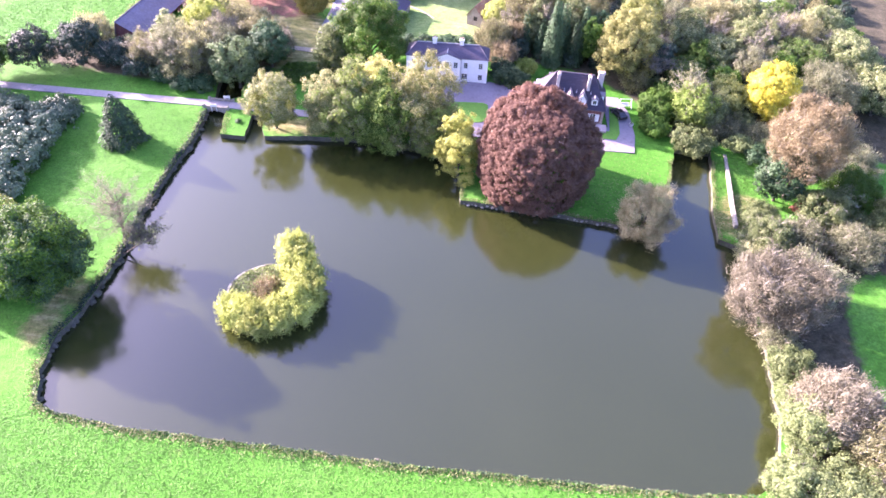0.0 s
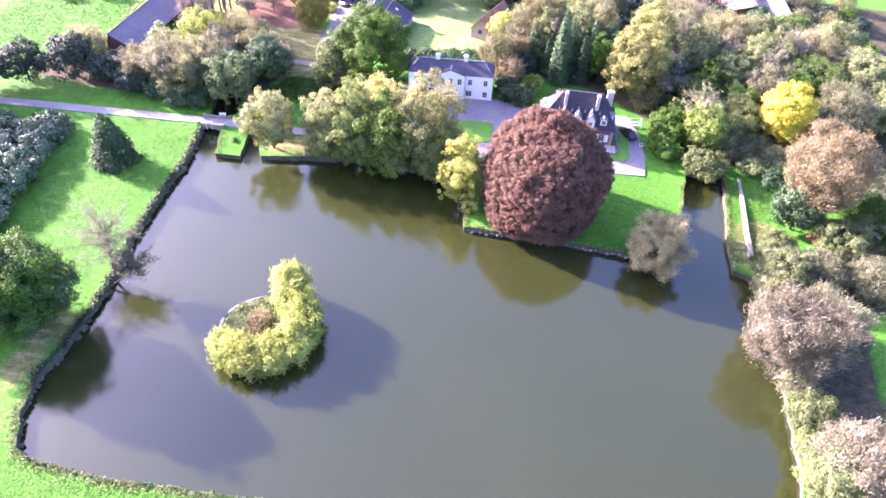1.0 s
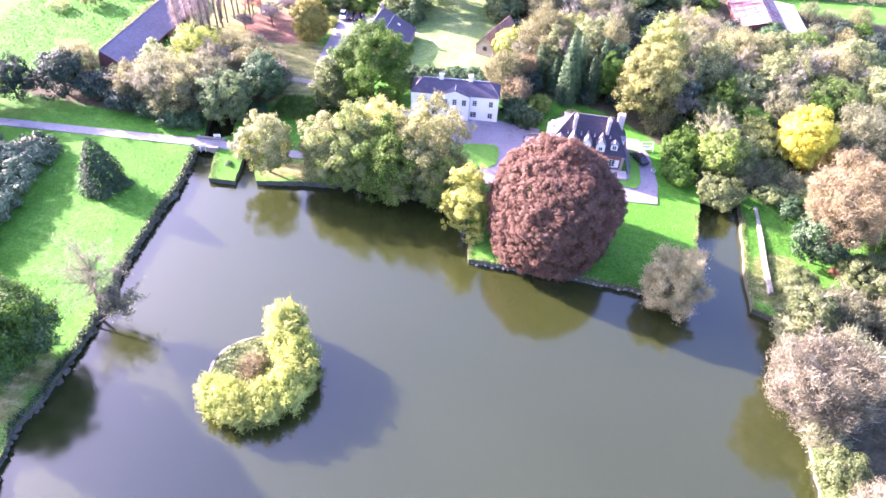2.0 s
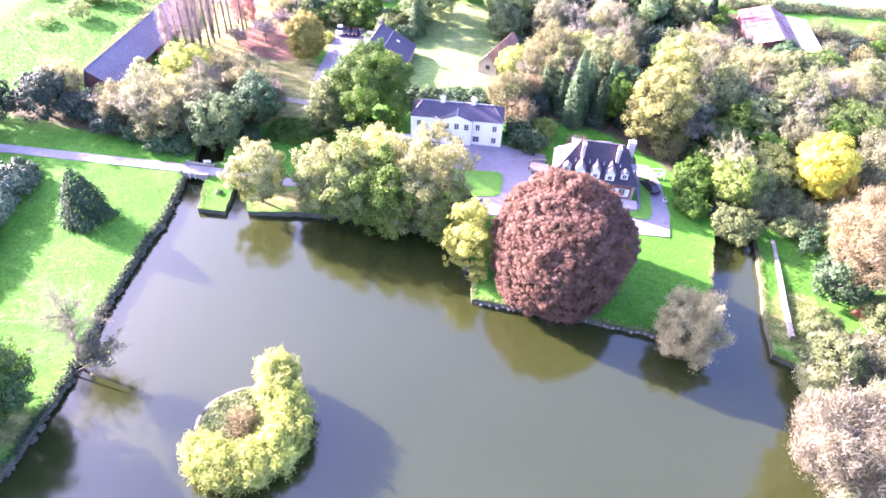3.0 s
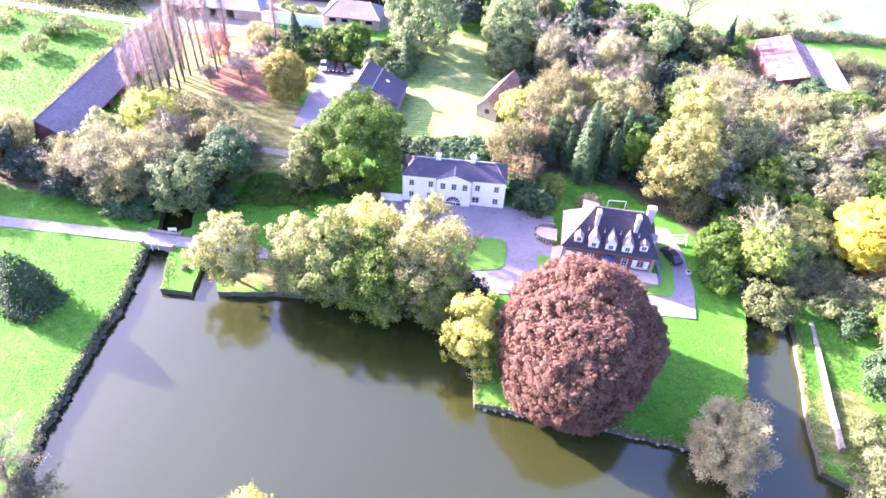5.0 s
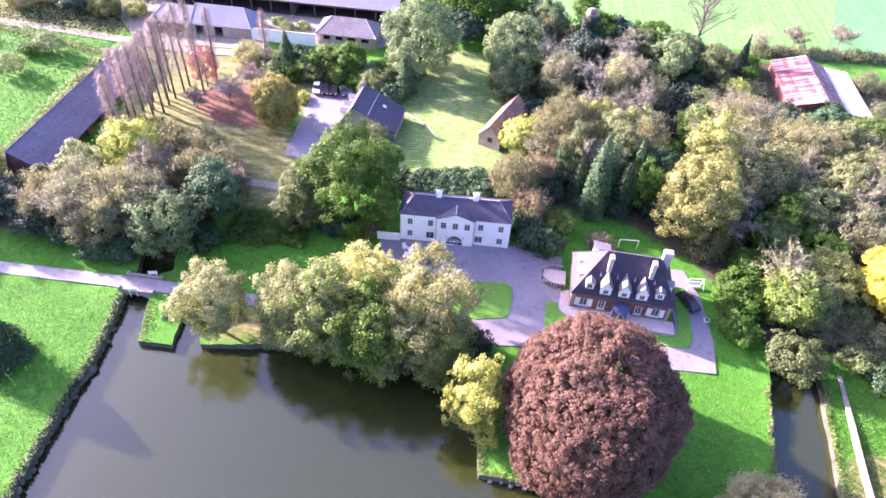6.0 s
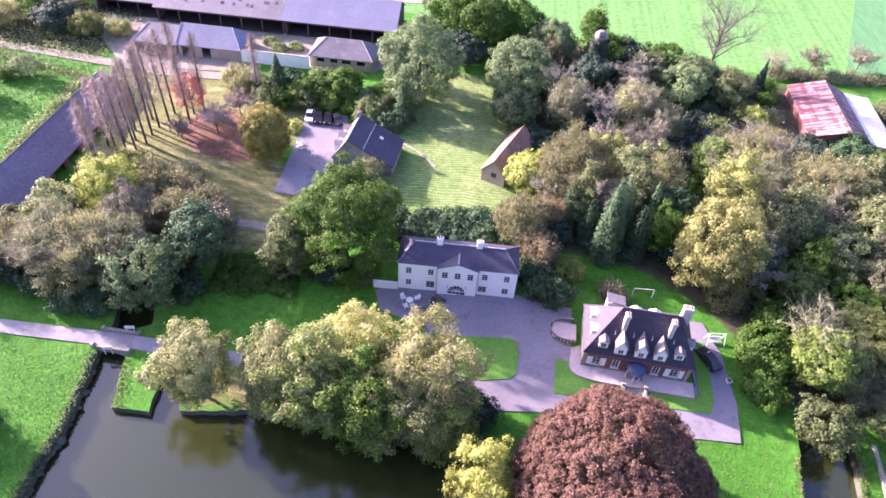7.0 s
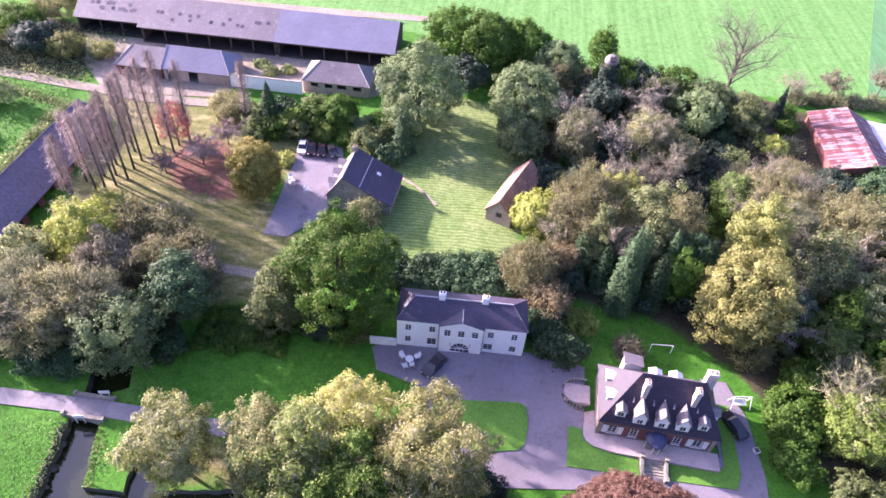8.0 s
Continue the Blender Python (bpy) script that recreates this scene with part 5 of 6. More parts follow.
def goal_frame(x, y):
    z = ground_z(x, y)
    g = thing("football_goal", pose(x, y, z, 0, 0, 5), "thin white tube goal on the back lawn", "goal")
    for px in (-1.6, 1.6):
        part("post", Shape().tube([(px, 0, 0), (px, 0, 1.9)], [0.05, 0.05], 6), TRIM, g)
    part("crossbar", Shape().tube([(-1.6, 0, 1.9), (1.6, 0, 1.9)], [0.05, 0.05], 6), TRIM, g)


goal_frame(13.2, 139.5)
# an unidentified white box, shaped as a planter; its soil is made up
bx = thing("planter", pose(24.9, 125.6, terr(24.9, 125.6) + 0.12, 0, 0, 20), "small white box beside the manor drive", "planter")
part("box_sides", Shape().hull([(-0.28, -0.28, 0), (0.28, -0.28, 0), (0.28, 0.28, 0), (-0.28, 0.28, 0)], [(-0.38, -0.38, 0.55), (0.38, -0.38, 0.55), (0.38, 0.38, 0.55), (-0.38, 0.38, 0.55)]), TRIM, bx)
part("soil", Shape().box(-0.31, -0.31, 0.54, 0.31, 0.31, 0.565), BARK, bx)
sw = thing("swing", pose(23.8, 132.6, terr(23.8, 132.6), 0, 0, 8), "white painted garden swing by the manor drive", "swing")
for px in (-1.2, 1.2):
    for py in (-0.8, 0.8):
        part("leg", Shape().tube([(px * 1.15, py, -0.1), (px, 0, 2.1)], [0.07, 0.06], 6), TRIM, sw)
part("crossbar", Shape().tube([(-1.3, 0, 2.1), (1.3, 0, 2.1)], [0.07, 0.07], 6), TRIM, sw)
part("bench", Shape().box(-0.9, -0.35, 0.5, 0.9, 0.3, 0.58).box(-0.9, 0.3, 0.5, 0.9, 0.38, 1.1), TRIM, sw)


# ---- trees and shrubs ----
def puff_crown(cx, cy, cz, rx, ry, rz, leaf, density=1.0, puff=1.15, low=-0.8, rough=0.26, gaps=0.07, inner=0.72):
    """Points and normals of leaves on many small clumps that make up one uneven, lobed crown."""
    mean = (rx * ry * rz) ** (1 / 3)
    pr0 = puff * (0.42 + 0.26 * mean / 5.5)
    puffs = max(14, int(1.25 * (1 - low) * 2 * math.pi * mean ** 2 / (math.pi * pr0 ** 2)))
    k = np.arange(puffs)
    u = 1 - (1 - low) * (k + 0.5) / puffs
    phi = k * 2.39996 + rng.uniform(0, 6.28)
    u = np.clip(u + rng.normal(0, 0.06, puffs), low, 1)
    phi += rng.normal(0, 0.3, puffs)
    s = np.sqrt(1 - u * u)
    D = np.column_stack([s * np.cos(phi), s * np.sin(phi), u])
    off = Vector(rng.uniform(-50, 50, 3))
    lobe = np.array([1 + rough * 1.5 * noise.noise(Vector(d) * 1.7 + off) + rough * 0.8 * noise.noise(Vector(d) * 4.0 + off) for d in D])
    C = D * np.array([rx, ry, rz]) * (lobe * rng.uniform(inner, 0.98, puffs) - 0.3 * pr0 / mean)[:, None]
    pr = pr0 * rng.uniform(0.45, 1.5, puffs)
    keep = rng.uniform(0, 1, puffs) > gaps
    PP, NN = [], []
    for i in np.nonzero(keep)[0]:
        n = int(density * 1.2 * 4 * math.pi * pr[i] ** 2 / (leaf * leaf * 0.5))
        d = rng.normal(size=(n, 3))
        d /= np.linalg.norm(d, axis=1, keepdims=True)
        d = d[(d @ D[i]) > rng.uniform(-0.8, 0.15, n)]
        rad = pr[i] * (1.25 - 0.85 * rng.uniform(0, 1, len(d)) ** 1.5)
        PP.append(C[i] + d * rad[:, None] * np.array([1.05, 1.05, 0.85]))
        NN.append(d * 0.8 + D[i] * 0.5 + np.array([0, 0, 0.25]))
    P, N = np.concatenate(PP), np.concatenate(NN)
    loose = rng.uniform(0, 1, len(P)) < 0.13
    P[loose] += rng.normal(size=(int(loose.sum()), 3)) * pr0 * 0.5
    return P + np.array([cx, cy, cz]), N + rng.normal(size=N.shape) * 0.42


def limbs(s, base_h, rx, rz, top, r0, n, lean=(0, 0)):
    """A tapered trunk and its main limbs."""
    pts = [(0, 0, -0.4), (lean[0] * 0.3, lean[1] * 0.3, base_h * 0.5), (lean[0] * 0.7, lean[1] * 0.7, base_h), (lean[0], lean[1], top * 0.8)]
    s.tube(pts, [r0 * 1.3, r0, r0 * 0.8, r0 * 0.25], 8)
    for i in range(n):
        a = 2 * math.pi * i / n + random.uniform(-0.4, 0.4)
        h0 = base_h * random.uniform(0.7, 1.15)
        q = random.uniform(0.55, 0.85)
        x0, y0 = lean[0] * 0.6, lean[1] * 0.6
        s.tube([(x0, y0, h0), (x0 + math.cos(a) * rx * q * 0.45, y0 + math.sin(a) * rx * q * 0.45, h0 + rz * 0.45), (x0 + math.cos(a) * rx * q, y0 + math.sin(a) * rx * q, h0 + rz * random.uniform(0.7, 1.2))], [r0 * 0.45, r0 * 0.28, r0 * 0.08], 5)
    return s


def tree(x, y, top, r, kind, label, name="tree", low=None, density=1.0, leaf=0.38, group="", rx=None, bark=None, puff=0.88, twigs=0, category="tree", rough=0.26, gaps=0.07, tips=None, core=0.0, vary=1.0, inner=0.72):
    """A broadleaf: top is the height of its crown above sea level 0, r its crown's radius, low where the crown starts."""
    z = ground_z(x, y)
    h = top - z
    low = z + h * 0.12 if low is None else low
    rz = (top - low) / 2
    t = thing(name, pose(x, y, z - 0.05, 0, 0, 0), label, category, group)
    tr = limbs(Shape(), max(0.4, (low - z) + rz * 0.4), r, rz, h, max(0.12, r * 0.055), 6)
    part("trunk", tr, bark or BARK, t, smooth=True)
    P, N = puff_crown(0, 0, low + rz - z, (rx or r) * (1 + vary * random.uniform(-0.07, 0.1)), r * (1 + vary * random.uniform(-0.07, 0.1)), rz * 1.02, leaf, density, puff, -0.85, rough, gaps, inner)
    if core:
        Q, M = puff_crown(0, 0, low + rz - z, r * core, r * core, rz * core, leaf * 1.6, 0.8, puff, -0.85, rough, -1)
        P, N = np.concatenate([P, Q]), np.concatenate([N, M])
    ok = P[:, 2] > 0.15
    P, N = P[ok], N[ok]
    if tips:
        # leaves that have turned, on the oak painted sunlight, in patches and more so towards the top
        hue = np.array([noise.noise(Vector(p) * (2.2 / r) + Vector((x, y, 0))) for p in P]) * 1.1
        hi = (P[:, 2] - (low - z)) / (2 * rz)
        turned_lit = rng.uniform(0, 1, len(P)) < tips[1] * np.clip(0.15 + 1.1 * hi + hue, 0, 1)
        Q, M = P[turned_lit], N[turned_lit]
        P, N = P[~turned_lit], N[~turned_lit]
        cards("turned_leaves", Q, M, leaf * rng.uniform(0.7, 1.35, len(Q)), leaf * rng.uniform(0.45, 0.8, len(Q)), LEAF[tips[0]], t, kind="stuff")
    if kind in ("tan", "pink", "grey", "brown", "palesun", "buff", "reed"):
        # thinning crowns: narrow sprays that point out and up
        A = P - np.array([0, 0, (low - z) + rz * 0.3])
        A /= np.linalg.norm(A, axis=1, keepdims=True)
        n = len(P)
        P = P + rng.normal(size=P.shape) * 0.2 + A * (rng.uniform(0, 1, n) ** 3 * 0.9)[:, None]
        cards("crown", P, N * 0.6 + rng.normal(size=P.shape) * 0.5, leaf * rng.uniform(1.0, 2.2, n), leaf * rng.uniform(0.22, 0.5, n), LEAF[kind], t, A + np.array([0, 0, 0.7]) + rng.normal(size=P.shape) * 0.35, kind="stuff")
    else:
        cards("crown", P, N, leaf * rng.uniform(0.7, 1.35, len(P)), leaf * rng.uniform(0.5, 0.9, len(P)), LEAF[kind], t, kind="stuff")
    if twigs:
        Q = P[rng.integers(0, len(P), twigs)]
        A = Q - np.array([0, 0, (low - z)])
        A /= np.linalg.norm(A, axis=1, keepdims=True)
        cards("twig_haze", Q + A * 0.3, rng.normal(size=Q.shape), rng.uniform(0.8, 1.8, twigs), 0.09, LEAF["twig"], t, A + rng.normal(size=A.shape) * 0.3, kind="stuff")
    return t


def bush(x, y, top, r, kind, label, leaf=0.36, rx=None, name="bush", density=1.0, group=""):
    return tree(x, y, top, r, kind, label, name, ground_z(x, y) - 0.6, density, leaf, group, rx, None, 0.95, 0, "bush")


def bare_tree(x, y, top, r, label, kind="twig", n_limb=9, twigs=2600, lean=(0, 0), name="tree", group="", leaves=None, leaf_n=0, low=0.35, pale=False, fine=1.0):
    """A nearly leafless tree: limbs, branches and a haze of fine twigs."""
    z = ground_z(x, y)
    h = top - z
    t = thing(name, pose(x, y, z - 0.05), label, "tree", group)
    s = Shape()
    r0 = max(0.10, h * 0.018)
    s.tube([(0, 0, -0.4), (lean[0] * 0.4, lean[1] * 0.4, h * 0.3), (lean[0] * 0.8, lean[1] * 0.8, h * 0.65), (lean[0], lean[1], h * 0.92)], [r0 * 1.3, r0, r0 * 0.6, r0 * 0.12], 8)
    A0, A1 = [], []
    for i in range(n_limb):
        a = 2.4 * i + random.uniform(-0.4, 0.4)
        f = low + (0.75 - low) * i / n_limb
        x0, y0, z0 = lean[0] * f, lean[1] * f, h * f
        q = r * random.uniform(0.7, 1.0) * (1.1 - 0.5 * f)
        e = (x0 + math.cos(a) * q, y0 + math.sin(a) * q, min(h, z0 + h * random.uniform(0.18, 0.34)))
        m = (x0 + math.cos(a) * q * 0.5, y0 + math.sin(a) * q * 0.5, z0 + (e[2] - z0) * 0.62)
        s.tube([(x0, y0, z0), m, e], [r0 * 0.45, r0 * 0.25, r0 * 0.06], 5)
        for p0, p1 in (((x0, y0, z0), m), (m, e)):
            for g in range(5):
                w = random.random()
                b0 = [p0[c] + (p1[c] - p0[c]) * w for c in range(3)]
                b1 = [b0[0] + random.gauss(math.cos(a) * 0.2, 0.28) * r, b0[1] + random.gauss(math.sin(a) * 0.2, 0.28) * r, b0[2] + random.uniform(0.05, 0.2) * h]
                s.tube([b0, b1], [r0 * 0.14, r0 * 0.03], 4)
                A0.append(b0)
                A1.append(b1)
    part("trunk", s, BARK_PALE if pale else BARK, t, smooth=True)
    A0, A1 = np.array(A0), np.array(A1)
    k = rng.integers(0, len(A0), twigs)
    w = rng.uniform(0.25, 1.15, (twigs, 1))
    P = A0[k] + (A1[k] - A0[k]) * w + rng.normal(size=(twigs, 3)) * 0.045 * r
    Dn = (A1[k] - A0[k])
    Dn /= np.linalg.norm(Dn, axis=1, keepdims=True)
    cards("crown", P, rng.normal(size=P.shape), rng.uniform(0.6, 1.6, twigs), rng.uniform(0.05, 0.12, twigs) * fine, LEAF[kind], t, Dn + rng.normal(size=P.shape) * 0.45, kind="stuff")
    if leaves:
        k = rng.integers(0, twigs, leaf_n)
        cards("leaves", P[k] + rng.normal(size=(leaf_n, 3)) * 0.25, rng.normal(size=(leaf_n, 3)) + np.array([0, 0, 0.8]), rng.uniform(0.3, 0.6, leaf_n), rng.uniform(0.2, 0.4, leaf_n), LEAF[leaves], t, kind="stuff")
    return t


def conifer(x, y, h, r, kind, label, leaf=0.5, dens=1.0, power=1.0, group=""):
    z = ground_z(x, y)
    t = thing("conifer", pose(x, y, z - 0.05), label, "tree", group)
    part("trunk", Shape().tube([(0, 0, -0.4), (0, 0, h * 0.95)], [r * 0.08 + 0.05, 0.03], 7), BARK, t, smooth=True)
    n = int(dens * 3.2 * math.pi * r * math.hypot(r, h) / (leaf * leaf * 0.5))
    f = 1 - np.sqrt(rng.uniform(0, 1, n))
    a = rng.uniform(0, 6.28, n)
    tier = 0.80 + 0.20 * np.abs(np.sin(f * h * 2.2 + 1.3 * np.sin(3 * a))) + 0.12 * np.sin(5 * a + f * 9)
    rad = r * (1 - f) ** power * tier * rng.uniform(0.72, 1.05, n)
    P = np.column_stack([rad * np.cos(a), rad * np.sin(a), 0.25 + f * h * 0.98])
    N = np.column_stack([np.cos(a), np.sin(a), np.full(n, 0.65)]) + rng.normal(size=(n, 3)) * 0.45
    D = np.column_stack([np.cos(a), np.sin(a), np.full(n, -0.35)]) + rng.normal(size=(n, 3)) * 0.3
    cards("crown", P, N, leaf * rng.uniform(0.8, 1.6, n), leaf * rng.uniform(0.35, 0.6, n), LEAF[kind], t, D, kind="stuff")
    return t


def poplar(x, y, h):
    """A bare Lombardy poplar: upright branches close to the stem."""
    z = ground_z(x, y)
    t = thing("poplar", pose(x, y, z - 0.05, random.uniform(-1.5, 1.5), random.uniform(-1.5, 1.5), 0), "tall bare poplar with upright pinkish twigs", "tree", "row of poplars")
    part("trunk", Shape().tube([(0, 0, -0.3), (0, 0, h * 0.5), (0, 0, h * 0.97)], [0.24, 0.16, 0.03], 7), BARK, t, smooth=True)
    n = 1150
    f = rng.uniform(0.18, 0.99, n) ** 0.75
    a = rng.uniform(0, 6.28, n)
    q = rng.uniform(0.05, 1, n) * (0.25 + 1.25 * np.sin(np.clip(f, 0, 1) * math.pi * 0.9) ** 0.8)
    P = np.column_stack([q * np.cos(a), q * np.sin(a), f * h])
    D = np.column_stack([np.cos(a) * 0.22, np.sin(a) * 0.22, np.ones(n)]) + rng.normal(size=(n, 3)) * 0.08
    cards("crown", P, rng.normal(size=(n, 3)), rng.uniform(0.8, 2.0, n), rng.uniform(0.035, 0.07, n), LEAF["poplar"], t, D, kind="stuff")


# the copper beech on the south bank
tree(5.1, 102.5, 20.0, 12.2, "beech", "huge copper beech with dense red-brown crown", low=-4.9, leaf=0.27, density=1.3, puff=0.37, rough=0.075, gaps=-1, rx=11.4, core=0.93, vary=0.0, inner=0.90)
# trees along the north bank
tree(-48.7, 110.9, 13.4, 4.3, "autumn", "small tree turning from green to cream at the water", low=2.0, twigs=350, density=0.85, leaf=0.27, tips=("palesun", 0.75), rough=0.34, gaps=0.12)
tree(-37.6, 112.3, 13.8, 5.0, "sage", "broad lime tree thinning to tan over the bank", low=0.3, leaf=0.30, tips=("buff", 0.4), rough=0.36, gaps=0.10, core=0.7)
tree(-32.6, 111.3, 16.2, 6.0, "lightgreen", "broad lime tree turning yellow over the bank", low=0.6, density=0.95, leaf=0.32, tips=("palesun", 0.45), rough=0.4, gaps=0.10, core=0.7)
tree(-25.2, 110.2, 15.4, 6.2, "lightgreen", "broad green lime tree leaning over the water", low=-0.4, leaf=0.32, tips=("green", 0.7), rough=0.4, gaps=0.10, core=0.7)
tree(-18.8, 112.6, 18.6, 6.4, "olive", "tall lime tree thinning to tan twigs", low=0.8, density=0.85, twigs=2600, leaf=0.28, tips=("buff", 0.3), rough=0.4, gaps=0.12, core=0.7)
tree(-28.4, 115.6, 16.4, 5.2, "gold", "lime tree turning yellow behind the bank", low=2.4, density=0.8, twigs=300, leaf=0.30, tips=("buff", 0.5), rough=0.4, gaps=0.12)
tree(-15.0, 110.2, 12.2, 4.8, "lightgreen", "grey-green tree hanging over the water", low=-0.2, twigs=300, leaf=0.30, tips=("olive", 0.4), rough=0.38, core=0.7)
bush(-12.0, 113.0, 6.5, 3.6, "dark", "dark shrub beneath the limes")
tree(-9.3, 101.9, 14.6, 3.6, "willow", "yellow-green weeping willow beside the beech", "willow", low=0.4, leaf=0.28, density=1.0, puff=0.75, rough=0.5, gaps=0.12, tips=("lime", 0.3))
tree(25.3, 92.8, 9.4, 5.0, "reed", "feathery tan willow on the canal corner", "willow", low=-0.4, leaf=0.24, density=1.5, rough=0.5, gaps=0.06, rx=4.1, puff=0.8, tips=("palesun", 0.3), vary=0.0)
# island shrubs are further down; west lawn
conifer(-76.6, 100.4, 10.6, 4.5, "fir", "dark bushy fir standing on the lawn", 0.45, 1.3, 0.58)
for x, y, top, r in ((-97.5, 98, 6.5, 8.5), (-95, 88, 6.4, 8.5), (-104, 92, 7.2, 8), (-91, 79.5, 5.2, 5.6), (-107, 102, 6.5, 7), (-94.5, 105.5, 5, 5.5), (-102, 81, 7.2, 8.5)):
    bush(x, y, top, r, "mound", "large grey-green rhododendron mound with glossy leaves", 0.42, group="rhododendron mound")
tree(-68.0, 60.6, 17.0, 7.4, "ivy", "tall dense green tree beside the pond", low=0.8, leaf=0.34, rough=0.24, tips=("green", 0.8), core=0.7)
tree(-77.0, 61.0, 9.0, 6.5, "green", "dense green tree beside the pond", low=0.6, leaf=0.36, rough=0.3)
tree(-80.0, 63.5, 14.5, 7.0, "olive", "large tree yellowing at its crown", low=2.0, leaf=0.42)
tree(-91.0, 68.0, 12.0, 7.0, "green", "large green tree by the lawn", low=2.0, leaf=0.42)
bare_tree(-61.0, 71.4, 11.2, 5.4, "bare twin-stemmed tree leaning on the bank", "haze", 18, 5200, (-1.0, 3.6), low=0.28, fine=0.36)
bare_tree(-60.8, 70.0, 5.8, 3.6, "thin-leaved leaning tree reaching over the water", "twig", 12, 2200, (6.4, 1.4), low=0.5, fine=0.5, leaves="sage", leaf_n=420)

# wood west of the stream
for x, y, top, r, kd, lb in ((-62, 125.0, 13.2, 5.2, "mint", "pale green tree by the stream"), (-57.6, 134.0, 13.4, 4.8, "ivy", "dark green tree by the stream"), (-72.5, 126.5, 13.5, 5.4, "tan", "brown thinning tree by the stream"),
                             (-77.5, 128.0, 13.6, 5.2, "grey", "greyish thinning tree at the wood's edge"), (-67.5, 128.5, 13.4, 4.6, "grey", "greyish thinning tree at the wood's edge"), (-76, 141.0, 14.0, 4.8, "autumn", "yellow-green tree in the wood"),
                             (-70, 137.0, 12.2, 4.6, "pink", "dry brownish tree in the wood"), (-63, 138.5, 11.0, 4.5, "tan", "dry tan tree in the wood"), (-83, 136.5, 11.5, 4.2, "sage", "sage green tree in the wood"),
                             (-84.5, 128.5, 10.0, 3.8, "tan", "brown shrubby tree at the wood's edge"), (-100.5, 127.5, 12.0, 5.0, "dark", "dark yew-like tree by the lane"), (-93, 128.5, 8.0, 3.8, "dark", "dark green tree by the lane"),
                             (-101, 134, 10.5, 4.6, "tan", "brown autumn tree behind the yew"), (-110, 124, 11, 5, "dark", "dark green tree by the lane"), (-90, 134, 7.5, 3.2, "sage", "sage green shrub by the shed"),
                             (-118, 118, 12, 5.5, "green", "green tree by the lane"), (-114, 108, 13, 5.5, "grey", "grey-green tree by the lane"), (-86, 125, 6.5, 3.0, "dark", "dark shrub at the wood's edge"), (-80, 124, 5.5, 2.6, "ivy", "dark shrub at the wood's edge")):
    tree(x, y, top, r, kd, lb, group="western wood", density=0.8, twigs=700 if kd in ("tan", "grey", "pink") else 150, leaf=0.34, rough=0.34, tips={"sage": ("palesun", 0.5), "lightgreen": ("palesun", 0.35), "green": ("mint", 0.6)}.get(kd))
for x, y in ((-74, 122.5), (-69.8, 122.5), (-79, 124.5), (-58, 127.5)):
    bush(x, y, 5.0, 2.8, "ivy", "dark shrub under the stream trees", group="stream shrubs")
for i in range(6):
    for j in range(3):
        x, y = -53.4 + 2.15 * i + random.uniform(-0.4, 0.4), 129.6 + 2.3 * j + 0.22 * i + random.uniform(-0.4, 0.4)
        bush(x, y, ground_z(x, y) + random.uniform(0.9, 1.4), random.uniform(1.5, 1.9), "green", "low dark laurel bed behind the lawn", 0.3, density=0.9, group="laurel bed")

for x, y, top, r, kd in ((-71, 147, 10.5, 4.0, "tan"), (-65.5, 148, 9.8, 3.6, "tan"), (-75.5, 148, 11, 3.8, "autumn"), (-60.5, 143.5, 9.2, 3.4, "tan"), (-80, 146, 10, 3.6, "tan"), (-57, 139, 9.5, 3.2, "pink")):
    tree(x, y, top, r, kd, "thin brown tree at the wood's back edge", group="western wood", density=0.6, twigs=700)

bush(-57.4, 111.6, 1.7, 0.55, "ivy", "small clipped shrub in the middle of the lawn block", 0.2)
# round the white house
# the oak's sparse olive tips put its sunlit top into leaf colour
tree(-35.2, 138.6, 20.2, 8.4, "green", "great round green oak beside the white house", low=3.6, leaf=0.33, rough=0.34, tips=("olive", 0.12), gaps=0.12)
tree(-43.0, 135.5, 13.0, 4.6, "sage", "grey-green willow beneath the oak", low=2.4, twigs=300)
bush(-36.5, 134.8, 7.0, 3.6, "dark", "dark purple-black shrub under the oak")
bush(-31.8, 134.6, 5.0, 2.0, "tan", "rounded grey-brown shrub by the gravel")
for x, y in ((-25, 144.5), (-21, 145.5), (-17, 145), (-13.5, 145.5), (-23, 148), (-18.5, 148.5), (-28, 146.5), (-10.5, 147.5), (-14.5, 149.5), (-9.2, 151.5)):
    bush(x, y, 7.2, 3.0, "ivy", "dark ivy-covered thicket behind the house", group="ivy thicket")
tree(-7.2, 147.5, 12.5, 4.0, "tan", "brown-leaved tree behind the house", low=5, twigs=400)
tree(-4.4, 143.2, 10.0, 3.2, "brown", "brownish thin tree by the house", low=4, twigs=300)
for x, y, top, r in ((-3.2, 136.6, 7.4, 3.0), (-0.5, 136.0, 6.8, 2.6), (-4.2, 139.5, 7.5, 2.8)):
    bush(x, y, top, r, "laurel", "dark glossy laurel between the houses", group="laurels")
bush(0.8, 141.0, 7.6, 2.4, "lightgreen", "yellow-green shrub on the back lawn")
bush(8.2, 138.4, 5.4, 1.9, "pink", "pale flowering shrub behind the manor", 0.35)

